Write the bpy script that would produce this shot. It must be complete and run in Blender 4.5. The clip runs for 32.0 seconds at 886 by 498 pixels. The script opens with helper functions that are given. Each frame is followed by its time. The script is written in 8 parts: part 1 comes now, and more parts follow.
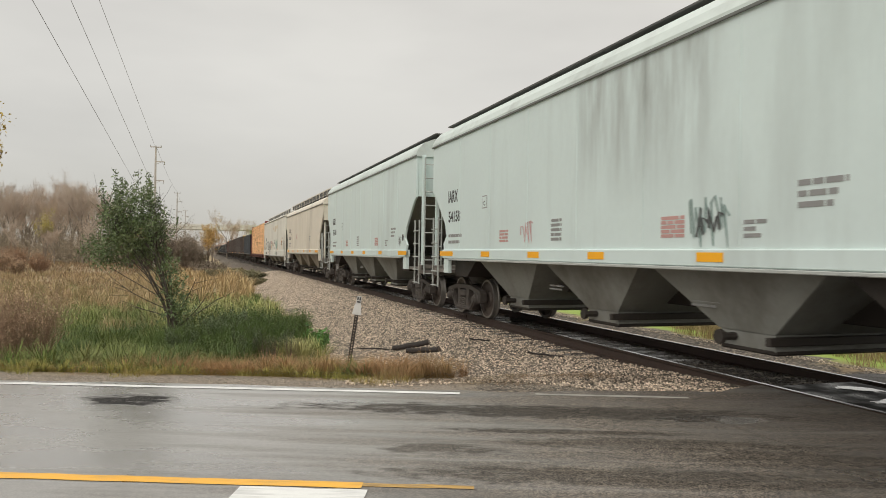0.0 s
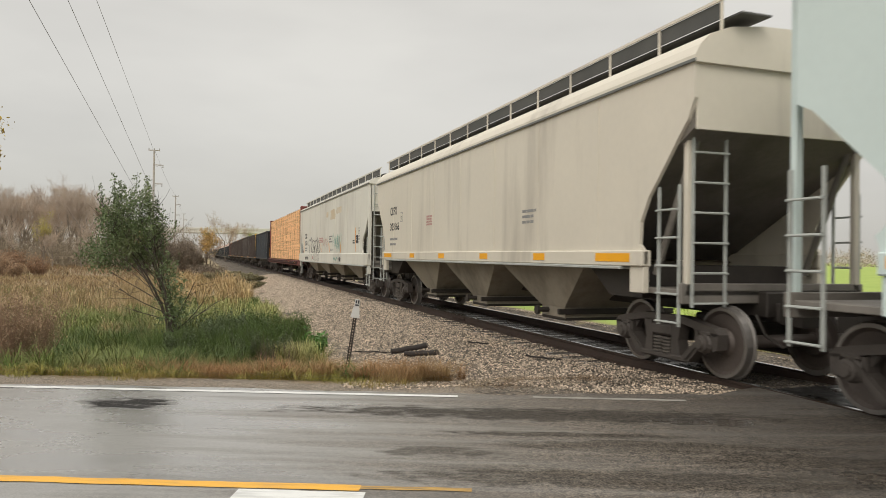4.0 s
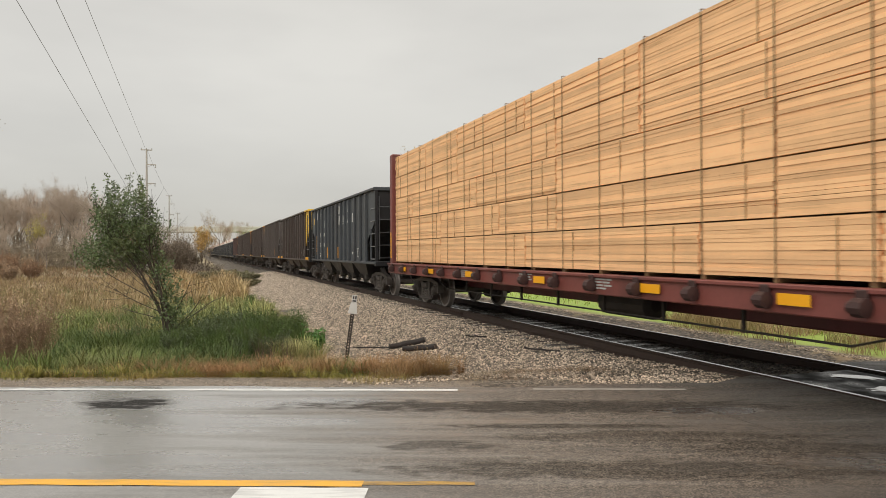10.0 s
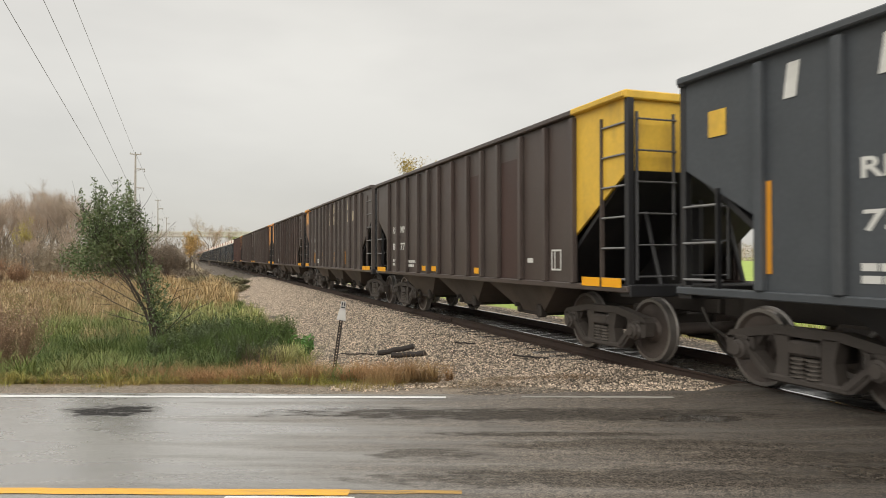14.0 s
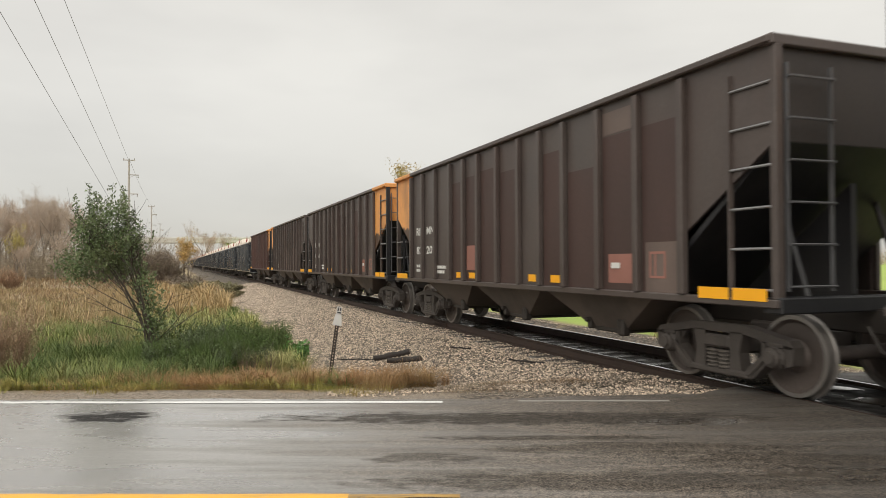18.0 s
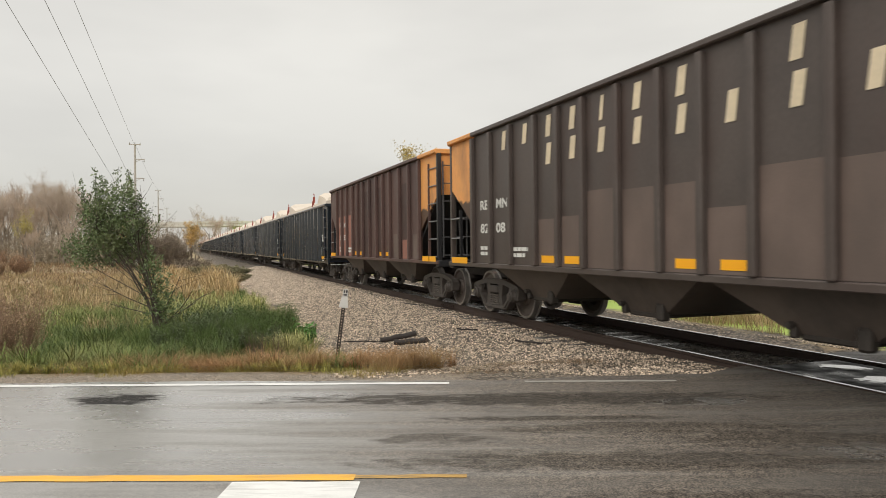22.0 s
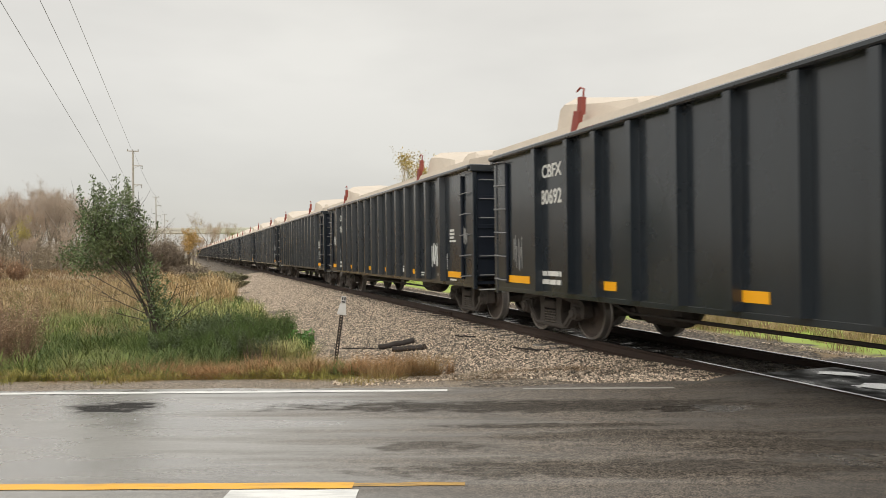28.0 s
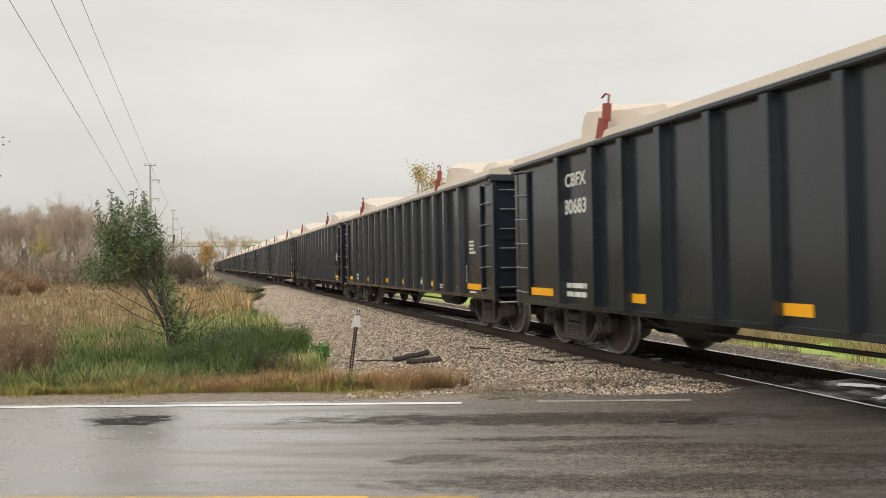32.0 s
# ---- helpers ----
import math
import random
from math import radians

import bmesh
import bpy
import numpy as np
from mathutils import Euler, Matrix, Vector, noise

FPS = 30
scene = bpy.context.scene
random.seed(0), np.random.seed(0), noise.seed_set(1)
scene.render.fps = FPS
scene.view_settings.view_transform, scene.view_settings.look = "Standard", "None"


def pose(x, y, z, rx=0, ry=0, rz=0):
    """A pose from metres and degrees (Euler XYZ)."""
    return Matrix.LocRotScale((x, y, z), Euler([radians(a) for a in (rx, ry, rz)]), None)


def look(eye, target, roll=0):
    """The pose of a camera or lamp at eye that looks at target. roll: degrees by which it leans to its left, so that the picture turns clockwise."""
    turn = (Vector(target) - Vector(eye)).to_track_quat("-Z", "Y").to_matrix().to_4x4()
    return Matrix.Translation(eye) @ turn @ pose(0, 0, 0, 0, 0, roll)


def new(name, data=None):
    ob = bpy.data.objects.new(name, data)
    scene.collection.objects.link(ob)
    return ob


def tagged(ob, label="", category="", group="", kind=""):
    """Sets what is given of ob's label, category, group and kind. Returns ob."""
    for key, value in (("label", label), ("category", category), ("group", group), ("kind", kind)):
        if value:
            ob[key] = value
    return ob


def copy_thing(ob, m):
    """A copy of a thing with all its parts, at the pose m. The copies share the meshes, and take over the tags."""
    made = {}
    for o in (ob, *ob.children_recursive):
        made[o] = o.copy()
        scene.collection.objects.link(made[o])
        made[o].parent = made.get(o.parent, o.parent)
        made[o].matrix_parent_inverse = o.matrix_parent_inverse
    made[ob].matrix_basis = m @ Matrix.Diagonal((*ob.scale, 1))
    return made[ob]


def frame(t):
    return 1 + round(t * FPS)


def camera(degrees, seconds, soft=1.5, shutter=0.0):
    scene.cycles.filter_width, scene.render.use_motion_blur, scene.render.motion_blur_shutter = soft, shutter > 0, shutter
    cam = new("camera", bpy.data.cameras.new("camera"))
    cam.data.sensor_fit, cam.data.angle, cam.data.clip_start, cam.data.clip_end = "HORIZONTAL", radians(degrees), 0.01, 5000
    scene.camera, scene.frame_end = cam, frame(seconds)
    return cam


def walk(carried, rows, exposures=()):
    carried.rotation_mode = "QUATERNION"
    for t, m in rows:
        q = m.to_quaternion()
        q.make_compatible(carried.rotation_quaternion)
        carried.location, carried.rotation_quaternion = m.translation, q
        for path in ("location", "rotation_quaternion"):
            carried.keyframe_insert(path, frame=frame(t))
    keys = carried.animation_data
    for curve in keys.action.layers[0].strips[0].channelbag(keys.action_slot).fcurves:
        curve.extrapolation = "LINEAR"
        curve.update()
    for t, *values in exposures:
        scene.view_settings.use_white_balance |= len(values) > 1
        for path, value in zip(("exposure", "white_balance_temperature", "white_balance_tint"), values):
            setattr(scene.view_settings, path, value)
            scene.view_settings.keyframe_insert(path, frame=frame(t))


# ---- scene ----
cam = camera(63.78, 32.0, soft=0.5, shutter=0.2)


def shot(x, y, z, tilt, turn, lean):
    """A camera pose: place, tilt and turn in degrees, and the lean about the line of sight."""
    return pose(x, y, z, tilt, 0, turn) @ pose(0, 0, 0, 0, 0, lean)


PATH = [
    (0, 0.005, 0.013, 1.507, 90.39, 0.44, 0.87), (0.5, 0.013, 0.001, 1.505, 90.46, 0.62, 0.91), (1, 0.007, -0.013, 1.516, 90.43, 0.73, 0.84),
    (1.5, 0.015, -0.015, 1.506, 90.55, 0.75, 0.76), (2, 0.005, -0.022, 1.513, 90.67, 0.61, 0.74), (2.5, 0.008, -0.021, 1.510, 90.84, 0.54, 0.76),
    (3, 0.008, 0.001, 1.512, 90.84, 0.42, 0.75), (3.5, 0.009, -0.014, 1.509, 90.64, 0.37, 0.78), (5.5, 0.014, -0.008, 1.510, 90.82, 0.10, 1.15),
    (6, 0.002, -0.030, 1.495, 91.35, -0.00, 1.18), (6.5, 0.016, -0.046, 1.506, 91.61, -0.02, 0.83), (7, 0.002, -0.040, 1.505, 91.49, -0.12, 0.66),
    (7.5, 0.006, -0.050, 1.508, 91.35, -0.13, 0.67), (8, 0.009, -0.031, 1.506, 91.28, -0.11, 0.56), (8.5, 0.009, 0.002, 1.503, 90.86, -0.05, 0.18),
    (9, 0.015, -0.011, 1.515, 90.54, -0.01, -0.46), (9.5, 0.004, -0.013, 1.512, 90.53, 0.03, -0.43), (10, -0.009, 0.014, 1.502, 90.19, -0.06, -0.29),
    (10.5, 0.011, -0.005, 1.512, 90.10, -0.16, -0.24), (11, -0.000, -0.003, 1.513, 90.37, -0.36, -0.18), (11.5, -0.000, 0.023, 1.511, 90.69, -0.45, -0.24),
    (12, 0.012, -0.008, 1.516, 90.77, -0.46, -0.24), (12.5, 0.005, 0.005, 1.512, 90.94, -0.54, -0.15), (13, 0.011, 0.007, 1.518, 90.87, -0.72, -0.07),
    (13.5, 0.006, -0.000, 1.511, 90.73, -0.81, 0.02), (14, 0.005, 0.020, 1.514, 90.67, -0.86, -0.03), (14.5, -0.001, 0.011, 1.509, 90.62, -1.16, 0.11),
    (16.5, 0.003, -0.003, 1.518, 90.49, -1.58, -0.31), (17, -0.006, 0.006, 1.509, 90.76, -1.61, -0.11), (17.5, -0.010, -0.011, 1.515, 90.88, -1.56, -0.11),
    (18, -0.019, -0.004, 1.507, 91.10, -1.32, -0.20), (18.5, -0.015, 0.007, 1.510, 90.98, -1.02, -0.44), (19, -0.015, 0.003, 1.511, 90.73, -0.86, -0.50),
    (19.5, -0.008, 0.004, 1.507, 90.48, -0.85, -0.50), (20, -0.004, -0.001, 1.511, 90.02, -0.99, -0.62), (20.5, -0.010, 0.011, 1.507, 89.70, -0.99, -0.43),
    (21, -0.011, 0.031, 1.499, 89.60, -0.99, -0.39), (21.5, -0.013, 0.001, 1.501, 89.61, -0.93, -0.48), (22, -0.008, 0.025, 1.497, 89.67, -0.79, -0.61),
    (22.5, -0.010, 0.035, 1.496, 89.57, -0.79, -0.60), (23, 0.009, -0.012, 1.510, 89.51, -0.77, -0.66), (23.5, 0.001, -0.004, 1.507, 89.79, -0.69, -0.77),
    (24, 0.008, 0.015, 1.508, 89.95, -0.49, -1.10), (24.5, -0.008, 0.024, 1.505, 90.15, -0.48, -0.88), (25, 0.000, -0.002, 1.503, 90.27, -0.43, -0.99),
    (25.5, -0.018, 0.008, 1.509, 90.43, -0.45, -0.72), (27.5, -0.018, 0.003, 1.507, 90.23, -1.17, -0.60), (28, -0.011, 0.009, 1.508, 90.18, -0.96, -0.63),
    (28.5, -0.028, 0.011, 1.509, 90.33, -0.97, -0.66), (29, -0.020, 0.004, 1.504, 90.36, -1.07, -0.70), (29.5, -0.019, 0.018, 1.504, 90.39, -0.87, -0.83),
    (30, -0.012, -0.010, 1.506, 90.70, -0.53, -0.85), (30.5, -0.005, 0.002, 1.515, 90.86, -0.18, -0.94), (31, -0.016, 0.019, 1.501, 91.14, -0.02, -0.79),
    (31.5, -0.022, 0.017, 1.507, 91.27, 0.04, -0.68), (32, 0.003, -0.000, 1.517, 91.12, 0.21, -0.94)]
walk(cam, [(r[0], shot(*r[1:])) for r in PATH], exposures=[(0.0, 0.0), (10.0, 0.0), (13.5, 0.12), (18.0, 0.16), (32.0, 0.15)])

# the train's travel in metres, second by second
TRAVEL = [0.0, 7.13, 14.27, 21.38, 28.72, 36.1, 43.47, 50.77, 58.05, 65.27, 72.7, 79.87, 87.28, 94.98, 102.7, 110.47, 118.29, 126.14, 134.16, 142.37, 150.47, 158.66, 166.82, 175.02, 183.22, 191.46, 199.82, 208.25, 216.71, 224.78, 233.30, 242.00, 250.65]

# ---- light ----
world = bpy.data.worlds.new("overcast_sky")
scene.world = world
world.use_nodes = True
wn, wl = world.node_tree.nodes, world.node_tree.links
wn.clear()
w_out = wn.new("ShaderNodeOutputWorld")
w_bg = wn.new("ShaderNodeBackground")
w_sky = wn.new("ShaderNodeTexSky")
w_sky.sky_type = "NISHITA"
w_sky.sun_disc = False
w_sky.sun_elevation = radians(34)
w_sky.sun_rotation = radians(150)
w_gain = wn.new("ShaderNodeMix")
w_gain.data_type, w_gain.blend_type = "RGBA", "MULTIPLY"
w_gain.inputs["Factor"].default_value = 1.0
w_gain.inputs["B"].default_value = (0.10, 0.10, 0.10, 1)
wl.new(w_sky.outputs["Color"], w_gain.inputs["A"])
w_co = wn.new("ShaderNodeTexCoord")
w_map = wn.new("ShaderNodeMapping")
w_map.inputs["Scale"].default_value = (1.0, 1.0, 3.2)
w_cloud = wn.new("ShaderNodeTexNoise")
w_cloud.inputs["Scale"].default_value = 1.6
w_cloud.inputs["Detail"].default_value = 5.0
w_ramp = wn.new("ShaderNodeValToRGB")
w_ramp.color_ramp.elements[0].position = 0.33
w_ramp.color_ramp.elements[0].color = (0.60, 0.58, 0.54, 1)
w_ramp.color_ramp.elements[1].position = 0.68
w_ramp.color_ramp.elements[1].color = (0.745, 0.722, 0.668, 1)
wl.new(w_co.outputs["Generated"], w_map.inputs["Vector"])
wl.new(w_map.outputs["Vector"], w_cloud.inputs["Vector"])
wl.new(w_cloud.outputs["Fac"], w_ramp.inputs["Fac"])
w_mix = wn.new("ShaderNodeMix")
w_mix.data_type = "RGBA"
w_mix.inputs["Factor"].default_value = 0.93
wl.new(w_gain.outputs["Result"], w_mix.inputs["A"])
wl.new(w_ramp.outputs["Color"], w_mix.inputs["B"])
wl.new(w_mix.outputs["Result"], w_bg.inputs["Color"])
# an overcast sky is brighter overhead than near the horizon
w_sep = wn.new("ShaderNodeSeparateXYZ")
wl.new(w_co.outputs["Generated"], w_sep.inputs["Vector"])
w_up = wn.new("ShaderNodeMapRange")
w_up.inputs["From Min"].default_value, w_up.inputs["From Max"].default_value = 0.36, 0.95
w_up.inputs["To Min"].default_value, w_up.inputs["To Max"].default_value = 1.05, 2.4
wl.new(w_sep.outputs["Z"], w_up.inputs["Value"])
w_low = wn.new("ShaderNodeMapRange")
w_low.inputs["From Min"].default_value, w_low.inputs["From Max"].default_value = 0.0, 0.24
w_low.inputs["To Min"].default_value, w_low.inputs["To Max"].default_value = 0.78, 1.0
wl.new(w_sep.outputs["Z"], w_low.inputs["Value"])
w_both = wn.new("ShaderNodeMath")
w_both.operation = "MULTIPLY"
wl.new(w_up.outputs["Result"], w_both.inputs[0])
wl.new(w_low.outputs["Result"], w_both.inputs[1])
wl.new(w_both.outputs["Value"], w_bg.inputs["Strength"])
wl.new(w_bg.outputs["Background"], w_out.inputs["Surface"])

sun_data = bpy.data.lights.new("sun", "SUN")
sun_data.energy, sun_data.angle, sun_data.color = 1.3, radians(40), (1.0, 0.94, 0.84)
sun = new("sun", sun_data)
sun.matrix_world = look((-20, -40, 40), (0, 10, 0))
scene.view_settings.exposure = 0.0


# ---- materials ----
def mat(name, color, rough=0.7, metal=0.0, var=0.25, scale=3.0, fine=60.0, bump=0.0, dirt=None, dirt_amount=0.0, dirt_scale=(1, 1, 1),
        vary=0.0, island=0.0, streak=0.0, clear=0.0, spec=0.5, wet=0.0, dirt_from=0.48):
    """A surface: base colour, coarse and fine variation, dirt in patches or in vertical streaks, fine relief."""
    m = bpy.data.materials.new(name)
    m.use_nodes = True
    n, l = m.node_tree.nodes, m.node_tree.links
    b = n["Principled BSDF"]
    b.inputs["Roughness"].default_value = rough
    b.inputs["Metallic"].default_value = metal
    b.inputs["Specular IOR Level"].default_value = spec
    b.inputs["Coat Weight"].default_value = clear
    b.inputs["Coat Roughness"].default_value = 0.15
    co = n.new("ShaderNodeTexCoord")
    c1 = n.new("ShaderNodeTexNoise")
    c1.inputs["Scale"].default_value = scale
    c1.inputs["Detail"].default_value = 6
    l.new(co.outputs["Object"], c1.inputs["Vector"])
    c2 = n.new("ShaderNodeTexNoise")
    c2.inputs["Scale"].default_value = fine
    c2.inputs["Detail"].default_value = 3
    l.new(co.outputs["Object"], c2.inputs["Vector"])
    add = n.new("ShaderNodeMath")
    add.operation = "MULTIPLY_ADD"
    add.inputs[1].default_value = 0.45
    l.new(c2.outputs["Fac"], add.inputs[0])
    l.new(c1.outputs["Fac"], add.inputs[2])
    mr = n.new("ShaderNodeMapRange")
    mr.inputs["From Min"].default_value, mr.inputs["From Max"].default_value = 0.35, 1.1
    mr.inputs["To Min"].default_value, mr.inputs["To Max"].default_value = 1 - var, 1 + var
    l.new(add.outputs["Value"], mr.inputs["Value"])
    last = mr.outputs["Result"]
    if vary or island:
        src = n.new("ShaderNodeObjectInfo").outputs["Random"] if vary else n.new("ShaderNodeNewGeometry").outputs["Random Per Island"]
        mv = n.new("ShaderNodeMapRange")
        k = vary or island
        mv.inputs["To Min"].default_value, mv.inputs["To Max"].default_value = 1 - k, 1 + k
        l.new(src, mv.inputs["Value"])
        mu = n.new("ShaderNodeMath")
        mu.operation = "MULTIPLY"
        l.new(last, mu.inputs[0])
        l.new(mv.outputs["Result"], mu.inputs[1])
        last = mu.outputs["Value"]
    mix = n.new("ShaderNodeMix")
    mix.data_type, mix.blend_type = "RGBA", "MULTIPLY"
    mix.inputs["Factor"].default_value = 1.0
    mix.inputs["A"].default_value = (*color, 1)
    l.new(last, mix.inputs["B"])
    col = mix.outputs["Result"]
    if dirt:
        mp = n.new("ShaderNodeMapping")
        mp.inputs["Scale"].default_value = dirt_scale
        l.new(co.outputs["Object"], mp.inputs["Vector"])
        dn = n.new("ShaderNodeTexNoise")
        dn.inputs["Scale"].default_value = 1.0
        dn.inputs["Detail"].default_value = 7
        dn.inputs["Roughness"].default_value = 0.62
        l.new(mp.outputs["Vector"], dn.inputs["Vector"])
        dr = n.new("ShaderNodeMapRange")
        dr.inputs["From Min"].default_value, dr.inputs["From Max"].default_value = dirt_from, dirt_from + 0.24
        dr.inputs["To Max"].default_value = dirt_amount
        l.new(dn.outputs["Fac"], dr.inputs["Value"])
        dm = n.new("ShaderNodeMix")
        dm.data_type = "RGBA"
        l.new(dr.outputs["Result"], dm.inputs["Factor"])
        l.new(col, dm.inputs["A"])
        dm.inputs["B"].default_value = (*dirt, 1)
        col = dm.outputs["Result"]
    l.new(col, b.inputs["Base Color"])
    rr = n.new("ShaderNodeMapRange")
    rr.inputs["From Min"].default_value, rr.inputs["From Max"].default_value = 0.3, 0.7
    rr.inputs["To Min"].default_value, rr.inputs["To Max"].default_value = max(0.03, rough - 0.08 - wet), min(1, rough + 0.08)
    l.new(c1.outputs["Fac"], rr.inputs["Value"])
    l.new(rr.outputs["Result"], b.inputs["Roughness"])
    if bump:
        bp = n.new("ShaderNodeBump")
        bp.inputs["Strength"].default_value = min(1.0, bump)
        bp.inputs["Distance"].default_value = 0.01
        l.new(c2.outputs["Fac"], bp.inputs["Height"])
        l.new(bp.outputs["Normal"], b.inputs["Normal"])
    return m


GRIME = (0.09, 0.075, 0.06)
PALE_GREEN = mat("pale_green_car_paint", (0.635, 0.735, 0.722), 0.45, var=0.05, scale=0.8, fine=9, dirt=(0.20, 0.20, 0.18), dirt_amount=0.35, dirt_scale=(0.6, 1, 0.09), dirt_from=0.54)


def sooty(name, color, x0, x1, z0, z1):
    """The pale green paint with one smear of soot run down from the roof between x0 and x1."""
    m = mat(name, color, 0.45, var=0.05, scale=0.8, fine=9, dirt=(0.20, 0.20, 0.18), dirt_amount=0.35, dirt_scale=(0.6, 1, 0.09), dirt_from=0.54)
    n, l = m.node_tree.nodes, m.node_tree.links
    b = n["Principled BSDF"]
    under = b.inputs["Base Color"].links[0].from_socket
    co = n.new("ShaderNodeTexCoord")
    sep = n.new("ShaderNodeSeparateXYZ")
    l.new(co.outputs["Object"], sep.inputs["Vector"])
    mp = n.new("ShaderNodeMapping")
    mp.inputs["Scale"].default_value = (2.6, 1.0, 0.35)
    l.new(co.outputs["Object"], mp.inputs["Vector"])
    streaks = n.new("ShaderNodeTexNoise")
    streaks.inputs["Scale"].default_value, streaks.inputs["Detail"].default_value, streaks.inputs["Roughness"].default_value = 1.0, 6, 0.65
    l.new(mp.outputs["Vector"], streaks.inputs["Vector"])
    last = None
    for src, a, c, d in ((sep.outputs["X"], x0, x0 + 0.6, 1), (sep.outputs["X"], x1, x1 - 0.5, 1), (sep.outputs["Z"], z0, z1, 1), (streaks.outputs["Fac"], 0.34, 0.70, 0.75)):
        r = n.new("ShaderNodeMapRange")
        r.inputs["From Min"].default_value, r.inputs["From Max"].default_value, r.inputs["To Max"].default_value = a, c, d
        l.new(src, r.inputs["Value"])
        if last is None:
            last = r.outputs["Result"]
        else:
            mu = n.new("ShaderNodeMath")
            mu.operation = "MULTIPLY"
            l.new(last, mu.inputs[0])
            l.new(r.outputs["Result"], mu.inputs[1])
            last = mu.outputs["Value"]
    mix = n.new("ShaderNodeMix")
    mix.data_type = "RGBA"
    l.new(last, mix.inputs["Factor"])
    l.new(under, mix.inputs["A"])
    mix.inputs["B"].default_value = (0.19, 0.185, 0.168, 1)
    l.new(mix.outputs["Result"], b.inputs["Base Color"])
    return m


PALE_GREEN_SOOT = sooty("sooty_pale_green_car_paint", (0.635, 0.735, 0.722), -3.5, 0.1, 2.1, 3.7)
PALE_GREEN_ROOF = mat("pale_green_roof_paint", (0.58, 0.65, 0.625), 0.5, var=0.08, scale=1.5, fine=12, dirt=(0.16, 0.16, 0.15), dirt_amount=0.35, dirt_scale=(1.2, 1, 1.2))
TAN = mat("cream_car_paint", (0.69, 0.64, 0.545), 0.5, var=0.06, scale=0.8, fine=9, dirt=(0.24, 0.21, 0.18), dirt_amount=0.6, dirt_scale=(0.7, 1, 0.09), dirt_from=0.52)
WHITE = mat("grey_white_car_paint", (0.72, 0.705, 0.635), 0.5, var=0.06, scale=0.8, fine=9, dirt=(0.33, 0.29, 0.24), dirt_amount=0.5, dirt_scale=(0.7, 1, 0.15))
# Bay sheets: a darker base than the side paint, with patches of grime.
UNDER_GREEN = mat("dark_green_grey_hopper_sheet", (0.25, 0.255, 0.235), 0.6, var=0.2, scale=1.2, fine=14, dirt=GRIME, dirt_amount=0.7, dirt_scale=(1, 1, 0.7))
UNDER_BROWN = mat("grimy_brown_hopper_sheet", (0.085, 0.066, 0.055), 0.6, var=0.3, scale=1.2, fine=14, dirt=(0.03, 0.026, 0.024), dirt_amount=0.7, dirt_scale=(1, 1, 0.7))
UNDER_TAN = mat("dark_beige_hopper_sheet", (0.30, 0.265, 0.21), 0.6, var=0.2, scale=1.2, fine=14, dirt=GRIME, dirt_amount=0.8, dirt_scale=(1, 1, 0.7))
BLACK_PAINT = mat("black_car_paint", (0.016, 0.016, 0.018), 0.5, var=0.3, scale=1.2, fine=20, dirt=(0.06, 0.055, 0.05), dirt_amount=0.5, dirt_scale=(0.8, 1, 0.2))
CHARCOAL = mat("charcoal_car_paint", (0.072, 0.080, 0.089), 0.5, var=0.25, scale=1.2, fine=20, dirt=(0.075, 0.07, 0.065), dirt_amount=0.5, dirt_scale=(0.8, 1, 0.25), spec=0.3)
BROWN_GREY = mat("grey_brown_car_paint", (0.096, 0.082, 0.076), 0.42, var=0.25, scale=1.2, fine=20, dirt=(0.080, 0.058, 0.050), dirt_amount=0.5, dirt_scale=(0.7, 1, 0.25), spec=0.4)
BROWN = mat("brown_black_car_paint", (0.078, 0.063, 0.057), 0.42, var=0.3, scale=1.2, fine=20, dirt=(0.070, 0.046, 0.040), dirt_amount=0.6, dirt_scale=(0.7, 1, 0.25), spec=0.4)
MAROON = mat("faded_maroon_car_paint", (0.105, 0.064, 0.056), 0.48, var=0.25, scale=1.2, fine=20, dirt=(0.05, 0.04, 0.04), dirt_amount=0.6, dirt_scale=(0.7, 1, 0.25), spec=0.3)
GONDOLA = mat("blue_black_gondola_paint", (0.012, 0.017, 0.023), 0.30, var=0.3, scale=1.0, fine=20, dirt=(0.030, 0.034, 0.037), dirt_amount=0.5, dirt_scale=(0.8, 1, 0.2), clear=0.85)
# Darker copy of the gondola paint: shade between the cars put into colour.
GONDOLA_SHADED = mat("shaded_navy_gondola_paint", (0.007, 0.011, 0.020), 0.6, var=0.3, scale=1.0, fine=20, dirt=(0.03, 0.03, 0.032), dirt_amount=0.4, dirt_scale=(0.8, 1, 0.2), spec=0.3)
STEEL_DARK = mat("grimy_dark_steel", (0.045, 0.038, 0.033), 0.6, 0.3, var=0.35, scale=4, fine=40, bump=0.2)
TRUCK = mat("grimy_cast_steel", (0.076, 0.065, 0.058), 0.65, 0.2, var=0.35, scale=4, fine=40, bump=0.3)
WHEEL = mat("rusty_wheel_steel", (0.120, 0.098, 0.087), 0.6, 0.3, var=0.35, scale=3, fine=30)
TREAD = mat("worn_wheel_rim", (0.27, 0.25, 0.235), 0.4, 0.7, var=0.3, scale=3, fine=30)
SPRING = mat("dusty_coil_spring_steel", (0.13, 0.114, 0.10), 0.6, 0.2, var=0.35, scale=6, fine=40)
# Bin ends and platforms: grey-brown, darker than the sides, with grime patches.
BIN_DARK = mat("dark_grey_brown_end_sheet", (0.200, 0.182, 0.162), 0.6, var=0.25, scale=1.2, fine=14, dirt=GRIME, dirt_amount=0.7, dirt_scale=(1, 1, 0.5))
